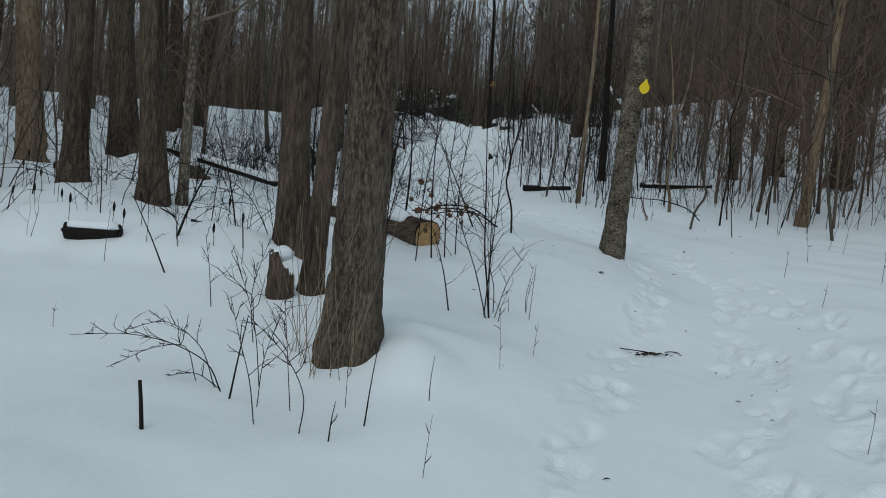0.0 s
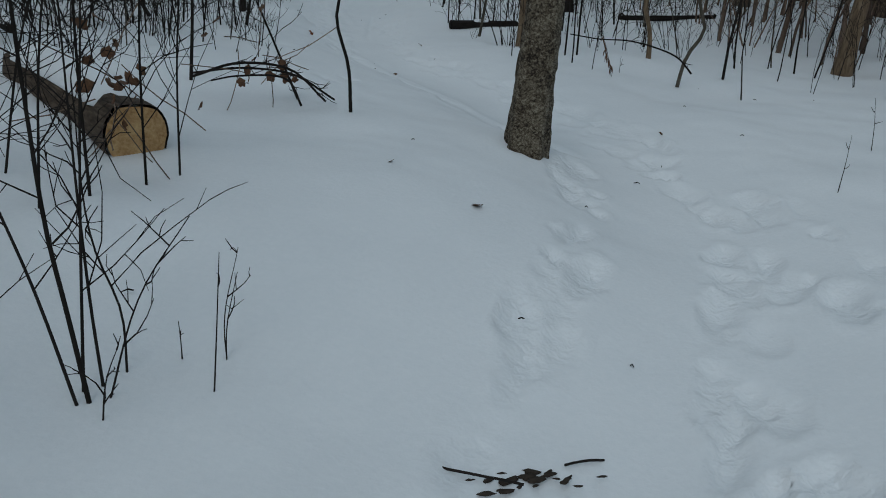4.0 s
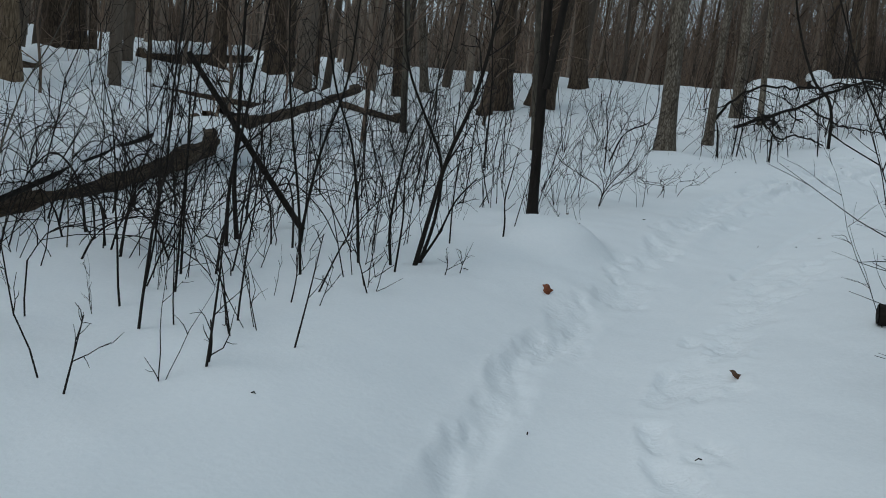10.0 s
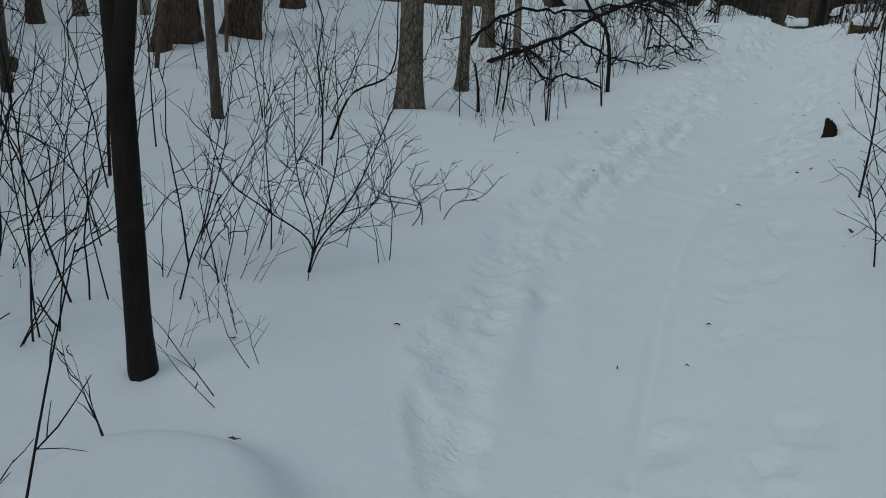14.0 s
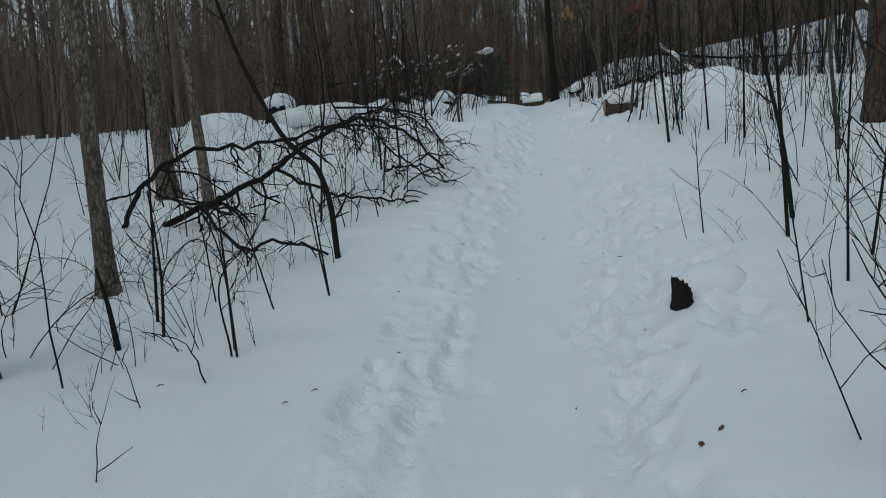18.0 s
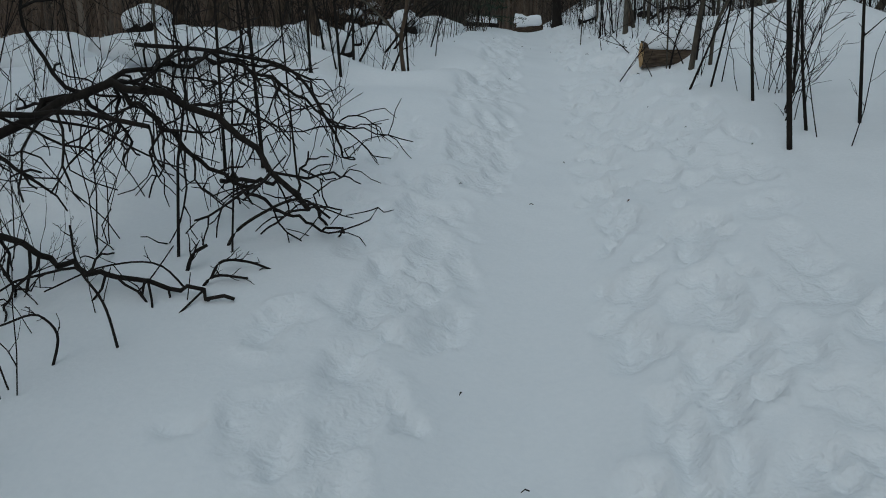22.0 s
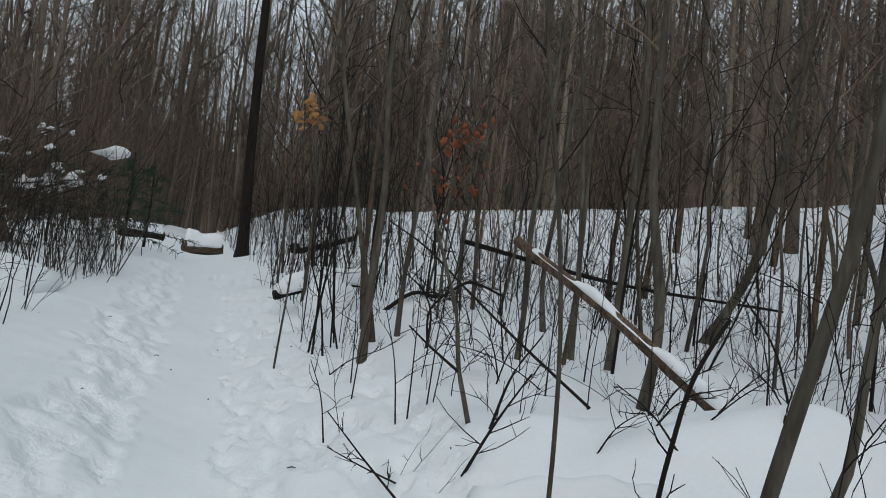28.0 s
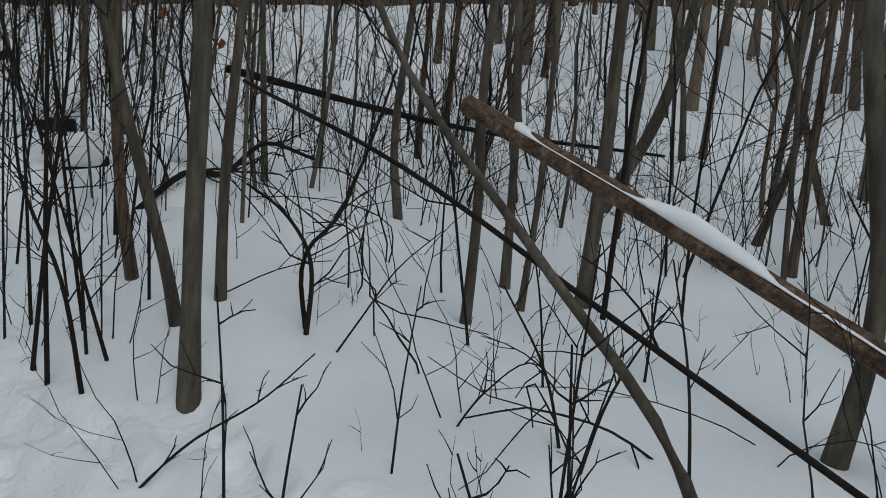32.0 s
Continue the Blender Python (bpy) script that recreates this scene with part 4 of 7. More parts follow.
log((2.56, 29.12, 5.36), (2.22, 31.21, 6.26), 0.043, 0.036, ROT, "broken reddish trunk leaning over with snow along its top", 0.034, (False, False), 7, cover=(0.02, 0.92), name="leaning_log", torn=ROT)
log(on(-0.33, 42.9, 0.07), on(0.46, 43.1, 0.08), 0.14, 0.13, BARK_BROWN, "dark log block with a snow cap beside the trail", 0.26, (False, False), seed=8, wide=1.25, ragged=0.3)
log(on(-1.7, 44.2, 0.1), on(-0.8, 44.6, 0.1), 0.12, 0.1, BARK_DARK, "dark log with snow cap beyond the trail", 0.15, (False, False), 9)
log(on(-3.0, 29.85, 0.03), on(-2.65, 29.96, 0.02), 0.055, 0.05, BARK_DARK, "dark log end showing under deep snow", 0.2, (False, False), 10, cover=(0.0, 1.0), wide=1.8)
log(on(-2.25, 28.3, 0.03), on(-1.85, 28.4, 0.05), 0.06, 0.045, BARK_DARK, "dark log end showing under deep snow", 0.1, (False, False), 11, wide=1.25, ragged=0.3)
log(on(-2.4, 30.5, 0.03), on(-2.2, 30.58, 0.02), 0.055, 0.05, BARK_DARK, "dark log under a thick snow cap", 0.22, (False, False), 12, wide=1.6)
log(on(0.75, 33.5, 0.2), on(1.75, 33.7, 0.22), 0.042, 0.032, BARK_DARK, "crooked dark fallen limb with snow clumps", 0.13, (False, False), 13, sag=-0.05, wide=2.0)
log((3.0, 34.8, lift(3.0, 34.8) + 0.72), (6.0, 32.8, lift(6.0, 32.8) + 0.3), 0.03, 0.012, BARK_DARK, "long thin fallen trunk caught among saplings", 0.0, (False, False), 14, sag=0.1)
log((-2.82, 5.16, 1.39), (-2.42, 5.18, 1.40), 0.06, 0.045, BARK_DARK, "dark wood peering out of a snow bank", 0.05, (False, False), 15, wide=1.25, ragged=0.5)
log(on(-2.05, 5.62, 0.02), on(-1.93, 5.62, 0.02), 0.03, 0.025, BARK_DARK, "small dark wood end in a snow bank", 0.0, (False, False), 19, ragged=0.3)
log(on(-6.5, 13.8, 0.12), on(-2.4, 9.6, 0.12), 0.05, 0.04, BARK_DARK, "fallen trunk lying behind the trees", 0.05, (False, False), 16)


# ---- crooked stems and poles ----
def rod(points, r0, r1, bark, label, name="sapling", category="sapling", twigs=0, reach=0.4, seed=0, n=24, sides=10, low=0.3, sub=2, group="", tw=None):
    """A stem along the points, with side twigs."""
    rng = np.random.RandomState(seed)
    q = np.asarray(points, float)
    t = thing(name, *q[0], label, category, group)
    p = spline(q - q[0], n)
    rr = np.linspace(r0, r1, n)
    part("stem", mesh_np("stem", *tubes(p[None], rr[None], sides), bark), t)
    if twigs:
        tagged(part("crown", mesh_np("crown", *joined(twiggery(rng, p, rr, twigs, reach, low, sub)), tw or TWIG_DARK), t), kind="stuff")
    return t


rod([on(1.27, 29.2, -0.05), (1.28, 29.36, 5.34), (1.29, 29.5, 5.45), (1.31, 29.68, 5.69), (1.33, 30.0, 5.93), (1.35, 30.53, 6.35), (1.33, 30.85, 6.9)], 0.0125, 0.0075, BARK_YOUNG, "bent bare sapling curving upward from the snow", twigs=4, seed=1, reach=0.5, low=0.5)
rod([(1.29, 29.49, 5.44), (1.16, 29.58, 5.54), (1.06, 29.66, 5.63)], 0.008, 0.004, TWIG_DARK, "short dead side branch of a bent sapling", "branch", "branch", seed=2)
rod([(1.76, 29.04, 5.38), (1.56, 29.45, 5.62), (1.42, 29.92, 5.85), (1.31, 30.4, 6.07), (1.18, 30.94, 6.25)], 0.0075, 0.005, BARK_DARK, "thin straight dead pole propped across saplings", "pole", "branch", twigs=3, seed=3)
rod([on(1.18, 28.2, -0.05), (1.16, 28.15, 5.37), (1.13, 28.13, 5.72), (1.05, 28.1, 6.17), (0.92, 28.01, 6.6), (0.87, 28.06, 7.6)], 0.0085, 0.005, BARK_YOUNG, "slender grey sapling with a bent top", twigs=3, seed=4)
# saplings along the right at the end of the walk
for n, (x, y, r, lx, ly, h) in enumerate([(4.8, 31.07, 0.03, 0.004, -0.007, 6), (6.2, 31.44, 0.033, -0.2, 0.3, 5),
                                              (5.2, 30.32, 0.028, -0.02, 0.06, 6), (-1.9, 26.86, 0.012, -0.02, 0.0, 3), (-1.69, 27.04, 0.013, -0.06, 0.0, 3),
                                              (1.36, 25.2, 0.016, -0.08, 0.02, 3.4), (1.46, 21.4, 0.014, -0.05, 0.02, 3.5), (-2.13, 20.3, 0.010, -0.05, 0.0, 1.0), (-2.93, 20.95, 0.012, 0.03, 0, 1.6)]):
    if r > 0.02:
        tree(x, y, r, (lx, ly), h, BARK_YOUNG if n % 3 else BARK_BROWN, "young bare tree with smooth grey-brown bark", limbs=5, seed=700 + n, sides=12, fine=0.1, low=0.3, name="young_tree", group="young trees", relief=0.03, flare=0.2, sway=0.03, twig=TWIG_BROWN)
    else:
        rod([on(x, y, -0.05), (x + lx * h / 2, y + ly * h / 2, lift(x, y) + h / 2), (x + lx * h, y + ly * h, lift(x, y) + h)], r, r * 0.35, BARK_DARK, "thin dark bare sapling standing in the snow", twigs=8, seed=740 + n, reach=0.4)


log((4.84, 30.2, 7.22), (6.1, 28.9, lift(6.1, 28.9) - 0.05), 0.07, 0.09, BARK_BROWN, "thick broken trunk leaning low with snow along it", 0.09, (False, False), 17, cover=(0.05, 0.95), name="leaning_log")
log((-6.7, 44.7, 10.4), (-2.6, 38.3, lift(-2.6, 38.3)), 0.06, 0.10, BARK_BROWN, "far leaning trunk dusted with snow", 0.02, (False, False), 18, wide=0.6, name="leaning_log")
rod([on(1.75, 33.35, -0.03), on(2.1, 33.4, 0.2), on(2.4, 33.55, 0.16), on(2.75, 33.7, 0.32), on(3.2, 33.8, 0.2)], 0.022, 0.012, BARK_DARK, "crooked dark fallen limb among saplings", "branch", "branch", 14, 0.5, 20, 26, 8, 0.1)
log(on(1.55, 39.5, 0.1), on(2.6, 40.0, 0.1), 0.12, 0.1, BARK_DARK, "dark log with a snow cap beyond the trail", 0.2, (False, False), 22, wide=1.2)


def young(x, y, rel, r, more=2.6, bark=None, twigs=7, seed=0, label="slender young tree with smooth olive-brown bark", wet=True):
    """A crooked young tree through the bends rel, running on upward past the last."""
    rng = np.random.RandomState(seed)
    z = lift(x, y)
    pts = [(x, y, z - 0.08)] + [(x + a, y + b, z + c) for a, b, c in rel]
    last, way = np.array(pts[-1]), np.array(pts[-1]) - np.array(pts[-2])
    way = way / np.linalg.norm(way) + (0, 0, 0.4)
    pts += [tuple(q) for q in wand(rng, last, way, more, 4, 0.14, 0.2)[1:]]
    t = thing("young_tree", x, y, z, label, "tree", "young trees")
    n = 34
    p = spline(np.array(pts) - (x, y, z), n)
    rr = r * np.linspace(1.0, 0.35, n) * (1 + 0.06 * vnoise(np.arange(n) * 0.3, np.zeros(n) + seed, 0.5, 1))
    rr[:4] *= (1.25, 1.15, 1.08, 1.02)
    part("stem", mesh_np("stem", *tubes(p[None], rr[None], 12), bark or BARK_YOUNG), t)
    tagged(part("crown", mesh_np("crown", *joined(twiggery(rng, p, rr, twigs, 0.7, 0.45, 2, thin=0.4)), TWIG_BROWN), t), kind="stuff")
    return t


for n, (x, y, rel, r) in enumerate([(1.18, 31.22, [(0.0, 0.0, 0.54), (0.01, 0.0, 1.18)], 0.031), (1.37, 31.73, [(-0.05, 0.02, 0.21), (-0.12, 0.05, 0.51), (-0.19, 0.08, 0.8), (-0.26, 0.11, 1.13)], 0.024), (1.40, 32.27, [(-0.06, 0.02, 0.4), (-0.08, 0.03, 1.13)], 0.026),
                                      (1.56, 31.81, [(0.0, 0.0, 0.48), (0.04, -0.02, 1.17)], 0.0225), (2.34, 31.25, [(0.01, -0.01, 0.4), (0.0, 0.0, 1.05), (0.01, -0.01, 1.27)], 0.022), (2.98, 31.65, [(-0.01, 0.01, 0.7), (-0.04, 0.04, 1.33)], 0.024),
                                      (2.76, 31.34, [(0.03, -0.03, 0.61), (0.03, -0.03, 1.32)], 0.016), (3.12, 31.28, [(0.02, -0.03, 0.74), (0.03, -0.03, 1.37)], 0.036), (3.32, 32.95, [(-0.05, 0.03, 0.39), (0.0, 0.0, 1.33)], 0.027), (2.55, 29.88, [(0.03, -0.05, 0.44), (-0.03, 0.07, 1.33)], 0.034),
                                      (2.95, 34.03, [(-0.03, 0.02, 0.6), (-0.06, 0.03, 1.24)], 0.024), (5.13, 35.0, [(0.0, 0.0, 0.7), (0.02, -0.02, 1.47)], 0.033), (7.33, 33.45, [(-0.05, 0.08, 0.81), (-0.16, 0.26, 1.63)], 0.034), (7.55, 33.36, [(0.02, -0.02, 0.8), (0.03, -0.06, 1.66)], 0.036),
                                      (6.38, 32.02, [(0.02, -0.05, 0.8), (0.05, -0.1, 1.64)], 0.028), (5.32, 31.59, [(0.09, -0.14, 0.56), (0.12, -0.18, 1.56)], 0.03), (1.24, 27.44, [(0.05, -0.04, 0.45), (0.12, -0.09, 0.89), (0.17, -0.13, 1.18), (0.2, -0.16, 1.48)], 0.021), (1.42, 27.54, [(0.03, -0.02, 0.29), (0.14, -0.12, 0.61), (0.17, -0.14, 0.95)], 0.015), (4.83, 32.6, [(0.32, -0.26, 0.75), (0.46, -0.37, 1.56)], 0.05)]):
    young(x, y, rel, r, seed=770 + n, bark=BARK_BROWN if n in (2, 11) else None)
fork = young(-1.25, 27.78, [(-0.03, -0.01, 0.38), (0.01, 0.0, 0.57), (0.05, 0.02, 0.94), (0.1, 0.04, 1.19), (0.15, 0.06, 1.4)], 0.019, 1.8, BARK_BROWN, seed=790, label="forked young tree beside the trail with dark wet foot")
side = np.array([(-0.035, -0.01, 0.36), (-0.19, -0.09, 0.53), (-0.34, -0.15, 0.67), (-0.46, -0.2, 0.74), (-0.6, -0.26, 0.95)])
part("branch", mesh_np("branch", *tubes(spline(side, 14)[None], np.linspace(0.013, 0.005, 14)[None], 8), BARK_YOUNG), fork)
second = np.array([(-0.02, -0.005, 0.46), (0.03, 0.01, 0.66), (0.09, 0.03, 0.95), (0.12, 0.05, 1.3), (0.1, 0.06, 2.0)])
part("branch", mesh_np("branch", *tubes(spline(second, 16)[None], np.linspace(0.014, 0.006, 16)[None], 8), BARK_YOUNG), fork)
young(-1.22, 27.83, [(-0.02, -0.01, 0.35), (-0.02, -0.01, 0.47), (0.03, 0.0, 0.9)], 0.0105, 0.8, BARK_DARK, 4, 791, "thin dark stem close beside a forked young tree")
kinked = young(3.07, 11.09, [(-0.03, 0.0, 0.34), (-0.08, 0.01, 0.5), (-0.06, 0.01, 0.88), (-0.04, 0.01, 1.24), (-0.07, 0.01, 1.44)], 0.024, 1.2, BARK_TAN, 3, 792, "tan young tree kinked low down and forked above")
prong = np.array([(-0.07, 0.01, 1.42), (0.0, 0.0, 1.56), (0.08, 0.0, 1.8), (0.14, 0.02, 2.5)])
part("branch", mesh_np("branch", *tubes(spline(prong, 14)[None], np.linspace(0.014, 0.006, 14)[None], 8), BARK_TAN), kinked)
# snow-laden logs on the slope among the far trees
for n, (a, b, r) in enumerate([((-17.0, 13.9), (-14.6, 16.4), 0.2), ((-19.4, 19.6), (-20.6, 23.9), 0.22), ((-9.2, 11.4), (-7.2, 13.2), 0.12), ((-12.5, 16.5), (-10.0, 17.3), 0.13), ((-10.5, 19.5), (-8.4, 19.0), 0.12), ((-14.0, 18.0), (-12.6, 20.4), 0.14)]):
    log(on(*a, r * 0.6), on(*b, r * 0.6), r, r * 0.8, BARK_BROWN, "fallen log on the slope under thick snow", 0.2, (False, False), 30 + n, wide=1.2, group="fallen logs on the slope")


# ---- single stems, weeds and shrubs along the walk ----
SAP, WEED = "thin dark bare sapling standing in the snow", "dry dark weed stalk poking out of the snow"


def stem(x, y, rel, r, twigs=5, reach=0.35, seed=0, label=SAP, bark=None, name="sapling", low=0.3, sub=2, tip=0.4):
    z = lift(x, y)
    pts = [(x, y, z - 0.04)] + [(x + a, y + b, z + c) for a, b, c in rel]
    return rod(pts, r, r * tip, bark or (BARK_DARK if r > 0.006 else TWIG_DARK), label, name, "sapling" if name == "sapling" else "stalk", twigs, reach, seed, max(10, 4 * len(pts)), 8 if r > 0.008 else 5, low, sub, "undergrowth saplings" if name == "sapling" else "dry stalks")


# by the first trees
stem(0.06, 5.02, [(-0.06, 0, 0.25), (-0.16, 0.05, 0.55)], 0.006, 4, 0.25, 5)
for n, (x, y, dx, h) in enumerate([(0.6, 4.18, 0.02, 0.2), (0.39, 3.76, -0.03, 0.36), (-0.36, 3.1, 0.0, 0.3), (0.05, 2.5, 0.02, 0.25), (2.21, 3.35, 0.03, 0.25),
                                     (-2.1, 3.7, 0.0, 0.1), (-2.4, 4.9, 0.02, 0.4), (-1.5, 5.2, -0.05, 0.5), (-2.6, 6.2, 0.03, 0.5), (-3.2, 6.4, -0.02, 0.4), (3.3, 7.3, 0.03, 0.3), (3.9, 8.2, -0.03, 0.3), (4.6, 8.9, 0.05, 0.35), (3.2, 6.2, 0.04, 0.2), (4.2, 7.2, 0.02, 0.4)]):
    stem(x, y, [(dx * 0.5, 0, h * 0.5), (dx, 0.02, h)], 0.0018 if y < 4.5 else 0.0028, 2, 0.07, 40 + n, WEED, name="weed_stalk", sub=0)
stem(-1.13, 2.62, [(-0.01, 0, 0.08), (-0.02, 0, 0.17)], 0.010, 0, label="short broken dark stick upright in the snow", name="stick", tip=0.8)
for n, (x, y, rel, r, k, reach) in enumerate([(-1.01, 3.27, [(-0.06, -0.02, 0.09), (-0.2, -0.06, 0.18), (-0.4, -0.12, 0.23), (-0.67, -0.2, 0.22)], 0.0036, 9, 0.18), (-1.15, 3.31, [(-0.07, -0.02, 0.14), (-0.18, -0.06, 0.13), (-0.38, -0.13, 0.03)], 0.0028, 8, 0.14), (-1.02, 3.3, [(-0.12, -0.04, 0.04), (-0.25, -0.07, 0.02)], 0.0028, 5, 0.12), (-1.05, 3.3, [(-0.1, 0.03, 0.16), (-0.28, 0.05, 0.26), (-0.5, 0.05, 0.2)], 0.003, 9, 0.16)]):
    stem(x, y, rel, r, k, reach, 80 + n, "arched dry weed stem with drooping seed sprays", name="weed_stalk", low=0.35, sub=2)
for n, (x, y, rel, r, k, reach) in enumerate([(-0.94, 3.19, [(0.03, 0.01, 0.18), (0.06, 0.02, 0.37)], 0.0058, 0, 0.1), (-0.72, 2.83, [(-0.03, -0.01, 0.16), (-0.08, -0.02, 0.33), (-0.13, -0.03, 0.52)], 0.003, 5, 0.22), (-0.5, 2.74, [(0.01, 0.0, 0.13), (-0.06, -0.01, 0.28), (-0.24, -0.05, 0.47)], 0.003, 5, 0.2), (-0.61, 3.05, [(-0.03, -0.01, 0.24), (-0.06, -0.01, 0.5)], 0.0027, 6, 0.25),
                                                (-0.24, 2.88, [(0.02, 0.0, 0.19), (0.04, 0.0, 0.36)], 0.0042, 0, 0.1), (-0.36, 2.66, [(0.01, 0.0, 0.09), (0.02, 0.0, 0.16)], 0.004, 1, 0.06), (-1.4, 4.25, [(-0.03, -0.01, 0.26), (-0.06, -0.02, 0.45)], 0.0035, 4, 0.2), (0.03, 3.19, [(0.0, 0.0, 0.1), (0.01, 0.0, 0.21)], 0.003, 0, 0.1), (-0.85, 3.4, [(-0.05, 0.0, 0.3), (-0.16, 0.0, 0.62)], 0.003, 8, 0.28), (-1.0, 3.8, [(-0.03, 0.0, 0.3), (0.05, 0.0, 0.6)], 0.003, 8, 0.28), (-0.78, 3.1, [(0.02, 0.0, 0.2), (0.08, 0.0, 0.4)], 0.0027, 5, 0.2)]):
    stem(x, y, rel, r, k, reach, 90 + n, "branching dry weed stem in the snow", name="weed_stalk", low=0.35)
for n, (x, y, rel, r) in enumerate([(-2.05, 5.28, [(0.1, 0.04, 0.29), (0.23, 0.09, 0.61)], 0.012), (-1.88, 4.77, [(-0.12, -0.05, 0.27), (-0.24, -0.09, 0.54)], 0.0065), (-2.2, 5.85, [(-0.07, -0.03, 0.07), (-0.18, -0.06, 0.13)], 0.012), (-1.72, 5.76, [(-0.05, -0.02, 0.29), (-0.12, -0.04, 0.6), (-0.23, -0.07, 0.95)], 0.0075)]):
    stem(x, y, rel, r, 2, 0.2, 100 + n, "crooked dark branch sticking out of the snow", name="branch")
for n, (x, y) in enumerate([(-3.95, 6.38), (-4.19, 6.92), (-4.28, 7.14), (-3.87, 6.68), (-3.62, 6.94), (-2.45, 5.27), (-2.36, 5.39), (-2.21, 5.15), (-2.52, 5.25), (-3.72, 6.63), (-1.72, 5.17), (-1.75, 5.58), (-1.44, 4.97), (-3.75, 6.36), (-2.81, 5.16), (-3.3, 6.0)]):
    h = 0.12 + 0.05 * (n * 7 % 5)
    weed = stem(x, y, [(0.005, 0, h * 0.5), (0.01 * (n % 3 - 1), 0, h)], 0.0025, 0, label="dry weed stalk with a dark seed head", name="weed_stalk", tip=0.9)
    tip = np.array([(0.01 * (n % 3 - 1), 0, h + 0.03 + 0.02 * k) for k in range(5)])
    part("seed_head", mesh_np("seed_head", *tubes(tip[None], np.array([[0.003, 0.009, 0.011, 0.008, 0.002]]), 7), BARK_DARK), weed)
# the leaning stems before the sawn log
for n, (x, y, rel, r, k, reach) in enumerate([(0.44, 4.82, [(-0.04, -0.02, 0.25), (-0.07, -0.03, 0.44), (-0.09, -0.05, 0.75), (-0.14, -0.05, 1.5)], 0.0072, 9, 0.4), (0.44, 4.9, [(-0.02, -0.01, 0.21), (-0.03, -0.02, 0.43), (-0.06, -0.02, 1.1)], 0.005, 8, 0.35), (0.47, 4.98, [(-0.01, 0.0, 0.17), (-0.06, -0.03, 0.35), (-0.1, -0.03, 0.8)], 0.004, 7, 0.35), (0.42, 4.8, [(-0.1, 0.0, 0.3), (-0.26, 0.02, 0.7), (-0.4, 0.05, 1.2)], 0.005, 8, 0.4), (0.4, 4.86, [(0.02, 0.0, 0.5), (0.06, 0.0, 1.2)], 0.005, 8, 0.35), (0.47, 4.85, [(0.1, 0.02, 0.3), (0.22, 0.04, 0.5)], 0.0035, 5, 0.25),
                                                (0.73, 4.94, [(0.01, 0.0, 0.17), (0.02, 0.0, 0.41)], 0.003, 1, 0.1), (0.72, 5.11, [(-0.01, 0.0, 0.1), (0.03, 0.01, 0.34)], 0.0026, 2, 0.15), (0.72, 5.1, [(0.0, 0.0, 0.09), (0.03, 0.01, 0.27)], 0.0026, 1, 0.1), (0.59, 5.09, [(-0.005, 0.0, 0.05), (-0.01, 0.0, 0.1)], 0.0028, 1, 0.06), (0.5, 4.75, [(0.02, 0.0, 0.12), (0.05, 0.0, 0.2)], 0.003, 4, 0.12)]):
    stem(x - 0.09, y + 0.2, rel, r, k, reach, 30 + n, "leaning dark shrub stem with fine twigs in snow", low=0.25)
# shrubs about the sawn log
for n, (x, y, dx, h, r) in enumerate([(-0.48, 5.5, 0.1, 1.7, 0.009), (-0.52, 5.55, -0.3, 1.4, 0.008), (-0.27, 5.95, 0.2, 1.6, 0.008), (-0.04, 6.4, 0.02, 1.5, 0.009), (0.05, 6.55, 0.06, 1.4, 0.008), (-0.14, 6.1, -0.04, 1.5, 0.010), (-0.6, 6.3, 0.45, 1.5, 0.008), (-0.8, 6.0, 0.3, 1.3, 0.007), (-0.7, 5.6, -0.15, 1.8, 0.009)]):
    stem(x, y, [(dx * 0.3 - 0.03, 0.03, h * 0.4), (dx, 0.05, h)], r * 0.72, 13, 0.6, 110 + n, "bare dark shrub stem beside a sawn log", low=0.15)
for n, (a, b, top, c) in enumerate([((-0.45, 8.2), (0.44, 8.0), 0.22, 8), ((-0.5, 8.3), (0.47, 8.15), 0.17, 6), ((-0.3, 8.1), (0.32, 7.85), 0.16, 5)]):
    m = ((a[0] + b[0]) / 2, (a[1] + b[1]) / 2)
    rod([on(*a, 0.1), on(m[0] - 0.1, m[1], top), on(m[0] + 0.2, m[1], top * 0.85), on(*b, 0.0)], 0.009 - 0.002 * n, 0.007, BARK_DARK, "dark arched dead branch with withered leaves", "branch", "branch", c, 0.25, 130 + n, 22, 8)
stem(0.61, 7.9, [(-0.02, 0, 0.22), (-0.10, 0, 0.52), (-0.07, 0, 0.7), (-0.12, 0, 1.0), (-0.16, 0, 1.8)], 0.011, 7, 0.4, 140, "crooked dark sapling with kinked stem")
stem(0.2, 8.35, [(-0.2, 0, 0.4), (-0.45, 0.05, 0.9)], 0.009, 6, 0.4, 141)
stem(-0.6, 8.6, [(0.02, 0, 0.6), (-0.05, 0, 1.5)], 0.013, 6, 0.5, 142)
